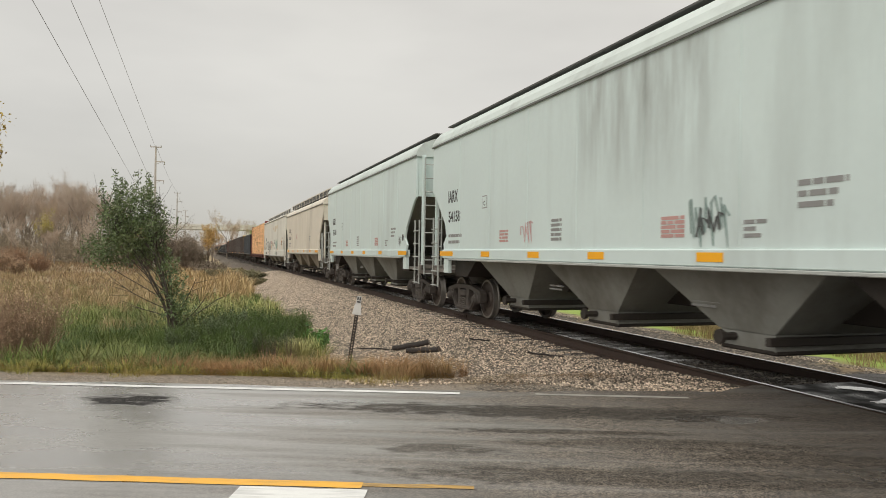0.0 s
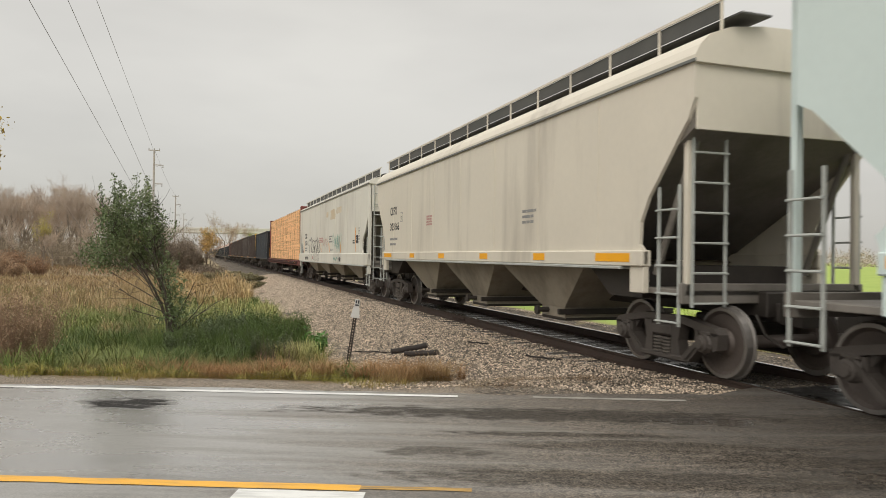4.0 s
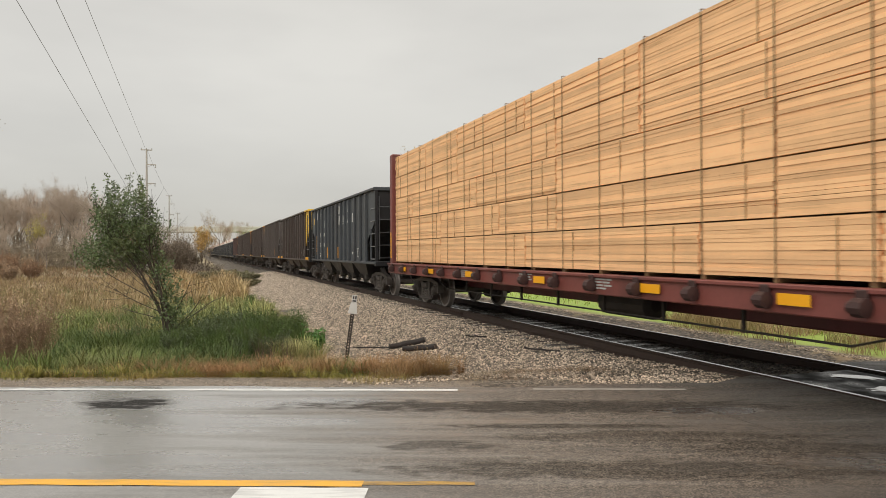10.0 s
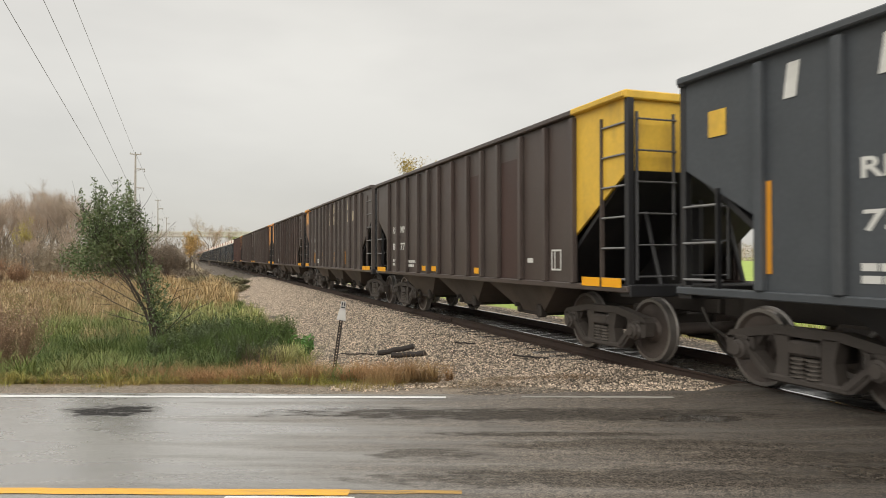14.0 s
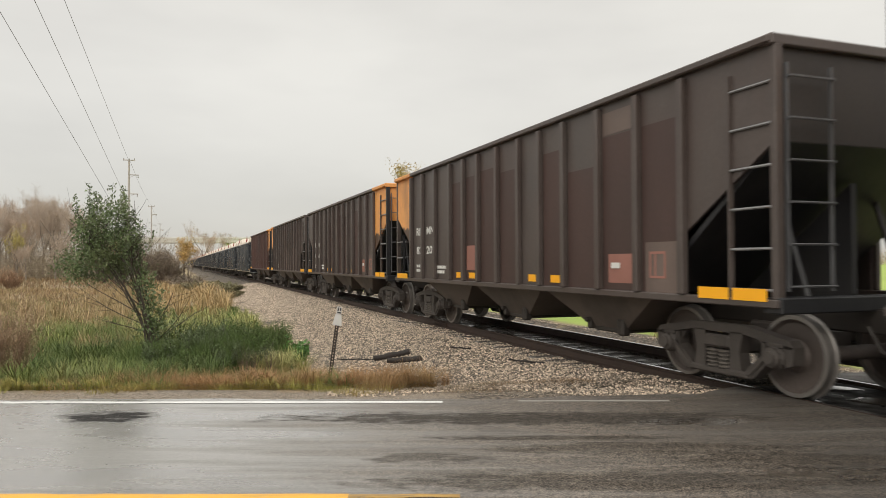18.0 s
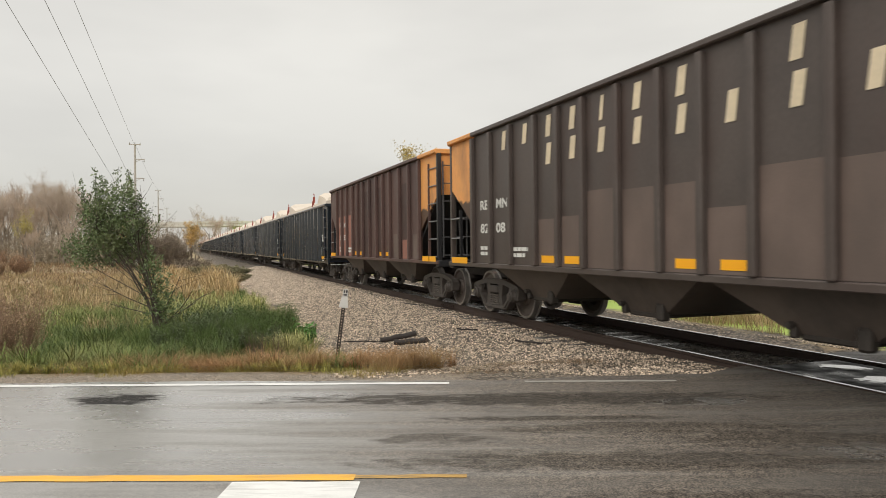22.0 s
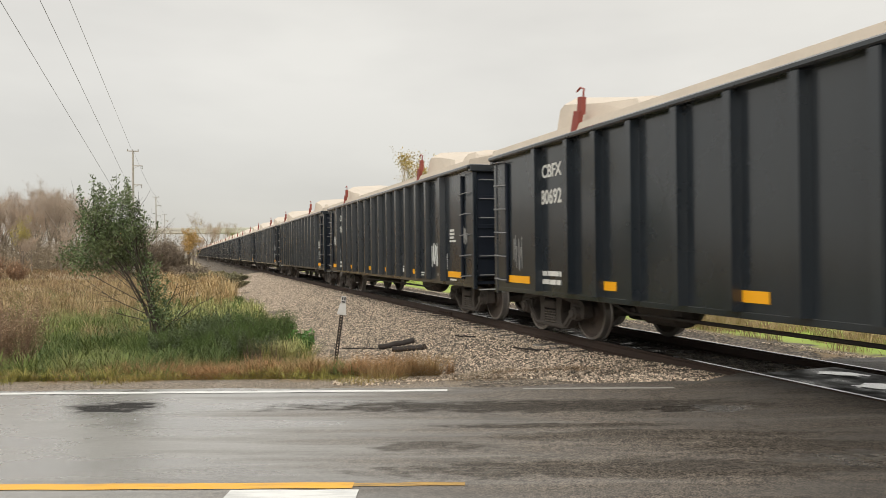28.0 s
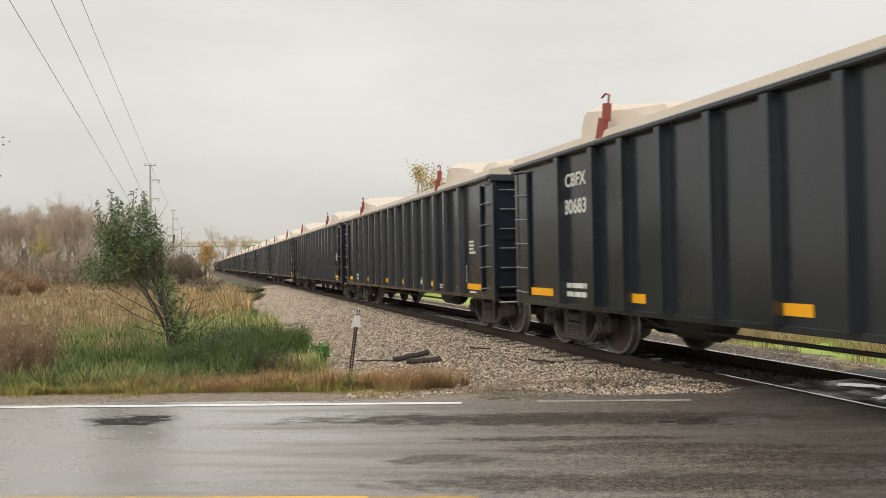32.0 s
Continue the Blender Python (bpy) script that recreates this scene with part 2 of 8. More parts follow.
# Unpainted hopper ends get a darker grey than the sides, with brown patches.
DARK_END = mat("dark_grey_end_paint", (0.040, 0.035, 0.033), 0.55, var=0.3, scale=1.5, fine=20, dirt=(0.075, 0.055, 0.045), dirt_amount=0.5, dirt_scale=(1, 1, 0.4), spec=0.3)
RED_BROWN = mat("red_brown_repaint", (0.068, 0.042, 0.037), 0.5, var=0.25, scale=1.2, fine=20, dirt=(0.055, 0.036, 0.032), dirt_amount=0.6, dirt_scale=(0.7, 1, 0.25), spec=0.3)
RED = mat("oxide_red_car_paint", (0.21, 0.062, 0.052), 0.5, var=0.2, scale=1.5, fine=20, dirt=(0.06, 0.03, 0.03), dirt_amount=0.6, dirt_scale=(1, 1, 0.3))
RED_DARK = mat("dark_red_bulkhead_paint", (0.145, 0.036, 0.038), 0.5, var=0.2, scale=1.5, fine=20, dirt=(0.05, 0.02, 0.02), dirt_amount=0.6, dirt_scale=(1, 1, 0.3))
LUMBER = mat("fresh_softwood_boards", (0.93, 0.565, 0.292), 0.75, var=0.12, scale=2, fine=30, vary=0.16, dirt=(0.40, 0.205, 0.085), dirt_amount=0.75, dirt_scale=(1.1, 1, 30), dirt_from=0.55)
WINCH = mat("grimy_winch_iron", (0.060, 0.030, 0.027), 0.6, 0.2, var=0.3)
WEBBING = mat("dusty_webbing", (0.20, 0.125, 0.06), 0.8, var=0.3, fine=40)
STRAP = mat("dark_strap", (0.36, 0.22, 0.11), 0.6)
YELLOW_END = mat("faded_yellow_end_paint", (0.74, 0.47, 0.06), 0.5, var=0.15, scale=2, fine=16, dirt=(0.30, 0.18, 0.05), dirt_amount=0.6, dirt_scale=(1.5, 1.5, 0.8))


def weathered_end(name, color, edge, soot):
    """End paint that has burnt off below an uneven edge, with stains running down."""
    m = mat(name, color, 0.5, var=0.15, scale=2, fine=16, dirt=(0.28, 0.13, 0.06), dirt_amount=0.7, dirt_scale=(1.8, 1.8, 0.6))
    n, l = m.node_tree.nodes, m.node_tree.links
    b = n["Principled BSDF"]
    under = b.inputs["Base Color"].links[0].from_socket
    co, sep, nz, add, span, mix = (n.new(k) for k in ("ShaderNodeTexCoord", "ShaderNodeSeparateXYZ", "ShaderNodeTexNoise", "ShaderNodeMath", "ShaderNodeMapRange", "ShaderNodeMix"))
    nz.inputs["Scale"].default_value, nz.inputs["Detail"].default_value = 3.5, 6
    l.new(co.outputs["Object"], sep.inputs["Vector"])
    l.new(co.outputs["Object"], nz.inputs["Vector"])
    add.operation = "MULTIPLY_ADD"
    add.inputs[1].default_value = 0.7
    l.new(nz.outputs["Fac"], add.inputs[0])
    l.new(sep.outputs["Z"], add.inputs[2])
    for k, v in zip(("From Min", "From Max", "To Min", "To Max"), (edge + 0.31, edge + 0.39, 0.92, 0.0)):
        span.inputs[k].default_value = v
    l.new(add.outputs["Value"], span.inputs["Value"])
    mix.data_type = "RGBA"
    l.new(span.outputs["Result"], mix.inputs["Factor"])
    l.new(under, mix.inputs["A"])
    mix.inputs["B"].default_value = (*soot, 1)
    l.new(mix.outputs["Result"], b.inputs["Base Color"])
    return m


ORANGE_BURNT = weathered_end("burnt_orange_end_paint", (0.74, 0.36, 0.09), 3.20, (0.105, 0.062, 0.05))
ORANGE_WORN = weathered_end("worn_orange_end_paint", (0.74, 0.335, 0.10), 2.42, (0.035, 0.026, 0.024))
REFLECT = mat("yellow_reflector_tape", (0.93, 0.43, 0.012), 0.4, var=0.06)
STRIPE_OR = mat("orange_stripe_paint", (0.75, 0.33, 0.03), 0.45, var=0.1)
BLACK_TXT = mat("black_lettering", (0.03, 0.03, 0.032), 0.6, var=0.2)
GREY_TXT = mat("faded_grey_lettering", (0.26, 0.26, 0.255), 0.6, var=0.2)
WHITE_TXT = mat("white_lettering", (0.66, 0.66, 0.63), 0.6, var=0.15, fine=25)
CREAM_TXT = mat("yellowed_cream_lettering", (0.66, 0.56, 0.40), 0.6, var=0.2, fine=25)
RED_TXT = mat("faded_red_lettering", (0.50, 0.29, 0.265), 0.6, var=0.2)
GREEN_TAG = mat("green_spray_paint", (0.26, 0.40, 0.35), 0.5, var=0.2)
GREY_TAG = mat("grey_spray_paint", (0.22, 0.30, 0.28), 0.5, var=0.2)
PINK_TAG = mat("pink_chalk_mark", (0.55, 0.30, 0.30), 0.6, var=0.2)
BLACK_TAG = mat("black_spray_paint", (0.07, 0.07, 0.07), 0.5, var=0.2)
WHITE_TAG = mat("white_spray_paint", (0.62, 0.64, 0.63), 0.5, var=0.15)
TAN_PATCH = mat("tan_paint_patch", (0.63, 0.53, 0.375), 0.6, var=0.15, dirt=(0.71, 0.685, 0.60), dirt_amount=0.85, dirt_scale=(2.2, 1, 2.2), dirt_from=0.44)
FADED_PINK_TAG = mat("faded_pink_spray_paint", (0.52, 0.37, 0.32), 0.6, var=0.2, dirt=(0.70, 0.68, 0.60), dirt_amount=0.7, dirt_scale=(3, 1, 3))
PALE_GREEN_TAG = mat("faint_green_overspray", (0.56, 0.62, 0.54), 0.6, var=0.1, dirt=(0.71, 0.695, 0.62), dirt_amount=0.8, dirt_scale=(3, 1, 3))
PATCH_GREY = mat("grey_brown_paint_patch", (0.140, 0.103, 0.088), 0.55, var=0.25, scale=2, dirt=(0.085, 0.066, 0.058), dirt_amount=0.7, dirt_scale=(0.7, 1, 0.25))
PATCH_PINK = mat("faded_red_paint_patch", (0.30, 0.135, 0.105), 0.6, var=0.2, scale=2)
LADDER_LIGHT = mat("pale_grey_rung_paint", (0.42, 0.44, 0.42), 0.5, var=0.2)
GRATE = mat("walkway_grating", (0.10, 0.10, 0.095), 0.7, 0.3, var=0.3)
CANVAS = mat("beige_fabric_cover", (0.57, 0.50, 0.42), 0.7, var=0.1, scale=2, fine=20, bump=0.2)
HOOK = mat("rusty_red_hook", (0.27, 0.06, 0.045), 0.6, var=0.25)
RAIL = mat("rusty_rail_side", (0.060, 0.040, 0.032), 0.7, 0.3, var=0.3, scale=4, fine=40)
RAIL_TOP = mat("polished_rail_head", (0.50, 0.50, 0.50), 0.22, 1.0, var=0.1)
# Tie base is raised so the colour carries some of the wet sheen.
TIE = mat("weathered_wet_tie", (0.150, 0.138, 0.125), 0.24, var=0.35, scale=5, fine=40, bump=0.4, vary=0.25)


# ---- mesh helpers ----
class Shape:
    """Gathers points and faces of one mesh."""

    def __init__(self):
        self.v, self.f = [], []

    def add(self, v, f):
        o = len(self.v)
        self.v += [tuple(p) for p in v]
        self.f += [tuple(i + o for i in q) for q in f]
        return self

    def box(self, x0, x1, y0, y1, z0, z1, c=0.0):
        if x1 < x0:
            x0, x1 = x1, x0
        if y1 < y0:
            y0, y1 = y1, y0
        if z1 < z0:
            z0, z1 = z1, z0
        if c <= 0:
            v = [(x, y, z) for x in (x0, x1) for y in (y0, y1) for z in (z0, z1)]
            return self.add(v, [(0, 1, 3, 2), (4, 6, 7, 5), (0, 4, 5, 1), (2, 3, 7, 6), (0, 2, 6, 4), (1, 5, 7, 3)])
        c = min(c, (x1 - x0) * 0.45, (y1 - y0) * 0.45, (z1 - z0) * 0.45)
        lo, hi = (x0, y0, z0), (x1, y1, z1)
        v, index = [], {}
        for sx in (0, 1):
            for sy in (0, 1):
                for sz in (0, 1):
                    sides = (sx, sy, sz)
                    for axis in range(3):
                        p = []
                        for k in range(3):
                            edge = hi[k] if sides[k] else lo[k]
                            p.append(edge if k == axis else edge - c if sides[k] else edge + c)
                        index[(sides, axis)] = len(v)
                        v.append(p)
        f = []
        for axis in range(3):
            a, b = [k for k in range(3) if k != axis]
            for s in (0, 1):
                ring = []
                for sa, sb in ((0, 0), (1, 0), (1, 1), (0, 1)):
                    key = [0, 0, 0]
                    key[axis], key[a], key[b] = s, sa, sb
                    ring.append(index[(tuple(key), axis)])
                f.append(tuple(ring if (s == 1) == (axis != 1) else ring[::-1]))
        for axis in range(3):
            a, b = [k for k in range(3) if k != axis]
            for sa in (0, 1):
                for sb in (0, 1):
                    k0, k1 = [0, 0, 0], [0, 0, 0]
                    k0[a], k0[b], k1[a], k1[b], k1[axis] = sa, sb, sa, sb, 1
                    f.append((index[(tuple(k0), a)], index[(tuple(k1), a)], index[(tuple(k1), b)], index[(tuple(k0), b)]))
        for sx in (0, 1):
            for sy in (0, 1):
                for sz in (0, 1):
                    f.append(tuple(index[((sx, sy, sz), k)] for k in range(3)))
        return self.add(v, f)

    def side(self, poly, y0, y1):
        """A polygon of (x, z) points, thick from y0 to y1."""
        n = len(poly)
        v = [(x, y0, z) for x, z in poly] + [(x, y1, z) for x, z in poly]
        f = [tuple(range(n)), tuple(range(2 * n - 1, n - 1, -1))] + [(i, i + n, (i + 1) % n + n, (i + 1) % n) for i in range(n)]
        return self.add(v, f)

    def cross(self, poly, x0, x1):
        """A polygon of (y, z) points, long from x0 to x1."""
        n = len(poly)
        v = [(x0, y, z) for y, z in poly] + [(x1, y, z) for y, z in poly]
        f = [tuple(range(n)), tuple(range(2 * n - 1, n - 1, -1))] + [(i, i + n, (i + 1) % n + n, (i + 1) % n) for i in range(n)]
        return self.add(v, f)

    def funnel(self, top, bottom, z0, z1):
        """A tapered bay between two rectangles (x0, x1, y0, y1), top at z0 and bottom at z1."""
        v = []
        for (a, b, c, d), z in ((top, z0), (bottom, z1)):
            v += [(a, c, z), (b, c, z), (b, d, z), (a, d, z)]
        return self.add(v, [(3, 2, 1, 0), (4, 5, 6, 7), (0, 1, 5, 4), (1, 2, 6, 5), (2, 3, 7, 6), (3, 0, 4, 7)])

    def tube(self, points, r, n=6, r1=None):
        """A rod through points, tapering from r to r1."""
        pts = [Vector(p) for p in points]
        r1 = r if r1 is None else r1
        v, f = [], []
        for i, p in enumerate(pts):
            d = (pts[min(i + 1, len(pts) - 1)] - pts[max(i - 1, 0)]).normalized()
            a = d.orthogonal().normalized()
            b = d.cross(a)
            rad = r + (r1 - r) * i / max(1, len(pts) - 1)
            for k in range(n):
                w = 2 * math.pi * k / n
                v.append(p + a * rad * math.cos(w) + b * rad * math.sin(w))
        # keep the rings lined up
        for i in range(1, len(pts)):
            base = v[(i - 1) * n]
            ring = v[i * n:(i + 1) * n]
            k = min(range(n), key=lambda j: (ring[j] - pts[i] - base + pts[i - 1]).length)
            v[i * n:(i + 1) * n] = ring[k:] + ring[:k]
        for i in range(len(pts) - 1):
            for k in range(n):
                f.append((i * n + k, i * n + (k + 1) % n, (i + 1) * n + (k + 1) % n, (i + 1) * n + k))
        f += [tuple(range(n - 1, -1, -1)), tuple(range((len(pts) - 1) * n, len(pts) * n))]
        return self.add(v, f)

    def turned(self, profile, axis="y", n=20, at=(0, 0, 0)):
        """A body turned round an axis; profile: (along the axis, radius)."""
        v, f = [], []
        for a, r in profile:
            for k in range(n):
                w = 2 * math.pi * k / n
                c, s = r * math.cos(w), r * math.sin(w)
                p = (c, a, s) if axis == "y" else (a, c, s) if axis == "x" else (c, s, a)
                v.append((p[0] + at[0], p[1] + at[1], p[2] + at[2]))
        for i in range(len(profile) - 1):
            for k in range(n):
                f.append((i * n + k, i * n + (k + 1) % n, (i + 1) * n + (k + 1) % n, (i + 1) * n + k))
        f += [tuple(range(n)), tuple(range((len(profile) - 1) * n, len(profile) * n))]
        return self.add(v, f)

    def mesh(self, name, material, smooth=False):
        me = bpy.data.meshes.new(name)
        me.from_pydata(self.v, [], self.f)
        bm = bmesh.new()
        bm.from_mesh(me)
        bmesh.ops.recalc_face_normals(bm, faces=bm.faces)
        bm.to_mesh(me)
        bm.free()
        if material:
            me.materials.append(material)
        if smooth:
            me.polygons.foreach_set("use_smooth", [True] * len(me.polygons))
        return me


def part(name, shape, material, parent, label="", place=None, smooth=False):
    """Links a shape, or a mesh that is there already, as one part under a thing or under a part."""
    me = shape if isinstance(shape, bpy.types.Mesh) else shape.mesh(name, material, smooth)
    ob = new(name, me)
    ob.parent = parent
    if place is not None:
        ob.matrix_basis = place
    return tagged(ob, label)


def thing(name, label, category, m=None, shape=None, material=None, group="", kind="", smooth=False):
    """A top-level thing: a mesh, or an Empty that carries its parts."""
    ob = new(name, shape.mesh(name, material, smooth) if shape else None)
    if m is not None:
        ob.matrix_basis = m
    return tagged(ob, label, category, group, kind)


letters_made = {}


def lettering(text, size, parent, material, x, z, y, width=None, name="lettering", slant=0.0, face=1):
    """Painted characters on a car's side; x and z: their lower left corner as one reads them."""
    key = (text, size, width, slant, material.name)
    if key not in letters_made:
        cu = bpy.data.curves.new("lettering", "FONT")
        cu.body, cu.size, cu.extrude, cu.shear, cu.resolution_u = text, size, 0.0015, slant, 3
        cu.offset = size * 0.022
        tmp = bpy.data.objects.new("lettering", cu)
        scene.collection.objects.link(tmp)
        me = bpy.data.meshes.new_from_object(tmp.evaluated_get(bpy.context.evaluated_depsgraph_get()))
        bpy.data.objects.remove(tmp)
        bpy.data.curves.remove(cu)
        if width:
            xs = [v.co.x for v in me.vertices]
            k = width / max(1e-6, max(xs) - min(xs))
            for v in me.vertices:
                v.co.x *= k
        me.materials.clear()
        me.materials.append(material)
        letters_made[key] = me
    m = Matrix(((-face, 0, 0, x), (0, 0, face, y), (0, 1, 0, z), (0, 0, 0, 1)))
    return part(name, letters_made[key], material, parent, place=m)


def bars(rows, parent, material, x, z, y, height=0.05, gap=0.035, name="small_print", seed=0):
    """Small print as plain bars: rows of widths, read from x towards smaller x, from z downwards."""
    rng = random.Random(seed)
    sh = Shape()
    for i, w in enumerate(rows):
        top, at = z - i * (height + gap), 0.0
        while at < w - 0.02:
            step = min(w - at, rng.uniform(0.12, 0.4))
            sh.box(x - at, x - at - step + 0.025, y, y + 0.003, top - height, top)
            at += step
    return part(name, sh, material, parent)


def blob(points, parent, material, y, name="spray_mark", r=0.03):
    """A sprayed line through (x, z) points on a car's side, as one flat ribbon that lifts a little along its length."""
    pts = [Vector((x, 0, z)) for x, z in points]
    pts = [p for i, p in enumerate(pts) if i == 0 or (p - pts[i - 1]).length > 1e-4]
    v, f = [], []
    for i, p in enumerate(pts):
        d = (pts[min(i + 1, len(pts) - 1)] - pts[max(i - 1, 0)])
        d = d.normalized() if d.length > 1e-5 else Vector((1, 0, 0))
        nrm = Vector((-d.z, 0, d.x)) * r
        out = y + 0.003 + 0.0007 * (i % 8)
        for q in (1, -1):
            v += [(p.x + q * nrm.x, y, p.z + q * nrm.z), (p.x + q * nrm.x, out, p.z + q * nrm.z)]
    for i in range(len(pts) - 1):
        k = 4 * i
        f += [(k, k + 4, k + 5, k + 1), (k + 1, k + 5, k + 7, k + 3), (k + 3, k + 7, k + 6, k + 2)]
    return part(name, Shape().add(v, f), material, parent)


# ---- plan: the track is straight, the road runs straight across it ----
NEAR, TURN0 = 6.441, radians(18.97)
RAIL_GAP = 0.753
ROAD_Z, ROAD_LEAN, ROAD_MID = -0.057, radians(-1.86), 4.78


def track_at(s, off=0.0):
    """The place on the track s metres along it, off metres towards the camera's side of its centre line, and its heading."""
    k = NEAR - off + RAIL_GAP
    return k * math.cos(TURN0) - s * math.sin(TURN0), k * math.sin(TURN0) + s * math.cos(TURN0), TURN0


def track_pose(s, z=0.0):
    x, y, th = track_at(s)
    return pose(x, y, z, 0, 0, 90 + math.degrees(th))


def from_track(x, y):
    """How far along the track a place lies, and how far towards the camera's side of its centre line."""
    return -x * math.sin(TURN0) + y * math.cos(TURN0), NEAR + RAIL_GAP - x * math.cos(TURN0) - y * math.sin(TURN0)


def road_y(x, y):
    """How far a place lies beyond the road's yellow line, at right angles to the road."""
    return (y - ROAD_MID) * math.cos(ROAD_LEAN) - x * math.sin(ROAD_LEAN)


def ease(a, b, x):
    t = min(1.0, max(0.0, (x - a) / (b - a)))
    return t * t * (3 - 2 * t)


def ground_z(x, y):
    """The height of the ground."""
    s, off = from_track(x, y)
    r = road_y(x, y)
    a = abs(off)
    bed = -0.19 if a < 1.55 else -0.19 - 0.17 * (a - 1.55) if a < 4.2 else -0.64
    side = 1.0 if off > 0 else 0.75
    field = -0.72 + 0.22 * ease(9, 26, a) + 0.08 * noise.noise((x * 0.13, y * 0.13, 0.0))
    ditch = -0.16 * math.exp(-((r - 8.5) / 3.0) ** 2) * ease(-2.0, -6.5, x)
    z = field + ditch
    if a < 7:
        z = bed + (z - bed) * ease(3.4, 6.2, a)
    near_road = -0.09 if -4.9 < r < 3.9 else -0.09 + (z + 0.09) * ease(3.9, 7.4, r) if r >= 3.9 else -0.09 + (z + 0.09) * ease(-4.9, -9, r)
    if r < 7.4 and r > -9:
        z = near_road
    return z * side if off < -4 else z


def grid_sheet(name, xs, ys, height, material, label, category, kind="structure"):
    v = [(x, y, height(x, y)) for y in ys for x in xs]
    n = len(xs)
    f = [(j * n + i, j * n + i + 1, (j + 1) * n + i + 1, (j + 1) * n + i) for j in range(len(ys) - 1) for i in range(n - 1)]
    me = bpy.data.meshes.new(name)
    me.from_pydata(v, [], f)
    me.materials.append(material)
    me.polygons.foreach_set("use_smooth", [True] * len(me.polygons))
    return tagged(new(name, me), label, category, kind=kind)


def spread(lo, hi, fine_lo, fine_hi, step, grow=1.25):
    out, x, d = [], fine_lo, step
    while x < fine_hi:
        out.append(x)
        x += step
    out.append(fine_hi)
    x = fine_hi
    while x < hi:
        d *= grow
        x += d
        out.append(min(x, hi))
    x, d, low = fine_lo, step, []
    while x > lo:
        d *= grow
        x -= d
        low.append(max(x, lo))
    return low[::-1] + out


def ground_material():
    """Thatch and soil; gravel along the track and the road's edge; a mown green field beyond the track."""
    m = bpy.data.materials.new("soil_thatch_gravel_and_grass")
    m.use_nodes = True
    n, l = m.node_tree.nodes, m.node_tree.links
    b = n["Principled BSDF"]
    b.inputs["Roughness"].default_value = 0.85
    co = n.new("ShaderNodeTexCoord")

    def tex(scale, detail=5, rough=0.6):
        t = n.new("ShaderNodeTexNoise")
        t.inputs["Scale"].default_value, t.inputs["Detail"].default_value, t.inputs["Roughness"].default_value = scale, detail, rough
        l.new(co.outputs["Object"], t.inputs["Vector"])
        return t.outputs["Fac"]

    def span(src, a, c, d, e):
        r = n.new("ShaderNodeMapRange")
        for k, v in zip(("From Min", "From Max", "To Min", "To Max"), (a, c, d, e)):
            r.inputs[k].default_value = v
        l.new(src, r.inputs["Value"])
        return r.outputs["Result"]

    def blend(fac, a, c):
        x = n.new("ShaderNodeMix")
        x.data_type = "RGBA"
        l.new(fac, x.inputs["Factor"])
        for sock, val in (("A", a), ("B", c)):
            if isinstance(val, tuple):
                x.inputs[sock].default_value = (*val, 1)
            else:
                l.new(val, x.inputs[sock])
        return x.outputs["Result"]

    def maths(op, a, c):
        x = n.new("ShaderNodeMath")
        x.operation = op
        for i, val in enumerate((a, c)):
            if isinstance(val, float):
                x.inputs[i].default_value = val
            else:
                l.new(val, x.inputs[i])
        return x.outputs["Value"]

    def line(nx, ny, c):
        d = n.new("ShaderNodeVectorMath")
        d.operation = "DOT_PRODUCT"
        d.inputs[1].default_value = (nx, ny, 0)
        l.new(co.outputs["Object"], d.inputs[0])
        return maths("ADD", d.outputs["Value"], c)

    off = line(-math.cos(TURN0), -math.sin(TURN0), NEAR + RAIL_GAP)
    beyond = line(-math.sin(ROAD_LEAN), math.cos(ROAD_LEAN), -ROAD_MID * math.cos(ROAD_LEAN))
    wobble = tex(0.9, 4)
    far_off = maths("ADD", maths("ABSOLUTE", off, 0.0), span(wobble, 0.3, 0.7, -0.7, 0.7))
    is_gravel = span(far_off, 4.3, 4.7, 1.0, 0.0)
    is_verge = span(maths("ADD", beyond, span(wobble, 0.3, 0.7, -0.3, 0.3)), 4.0, 4.35, 1.0, 0.0)
    is_lawn = span(off, -4.5, -5.2, 0.0, 1.0)
    vor = n.new("ShaderNodeTexVoronoi")
    vor.inputs["Scale"].default_value = 17
    l.new(co.outputs["Object"], vor.inputs["Vector"])
    vsep = n.new("ShaderNodeSeparateColor")
    l.new(vor.outputs["Color"], vsep.inputs["Color"])
    stone = blend(span(vsep.outputs["Red"], 0.0, 1.0, 0.0, 1.0), (0.07, 0.056, 0.043), (0.30, 0.245, 0.185))
    stone = blend(span(vor.outputs["Distance"], 0.35, 0.75, 0.0, 0.9), stone, (0.035, 0.03, 0.026))
    grit = blend(span(tex(45, 3), 0.35, 0.65, 0.0, 1.0), (0.14, 0.115, 0.09), (0.36, 0.305, 0.245))
    soil = blend(span(tex(0.5), 0.4, 0.62, 0.0, 1.0), (0.25, 0.18, 0.105), (0.17, 0.165, 0.07))
    soil = blend(span(tex(12), 0.4, 0.7, 0.0, 0.8), soil, (0.36, 0.26, 0.155))
    lawn = blend(span(tex(0.25), 0.35, 0.65, 0.0, 1.0), (0.26, 0.36, 0.06), (0.34, 0.43, 0.085))
    col = blend(is_lawn, soil, lawn)
    col = blend(is_verge, col, grit)
    col = blend(is_gravel, col, stone)
    l.new(col, b.inputs["Base Color"])
    bp = n.new("ShaderNodeBump")
    bp.inputs["Strength"].default_value, bp.inputs["Distance"].default_value = 0.9, 0.03
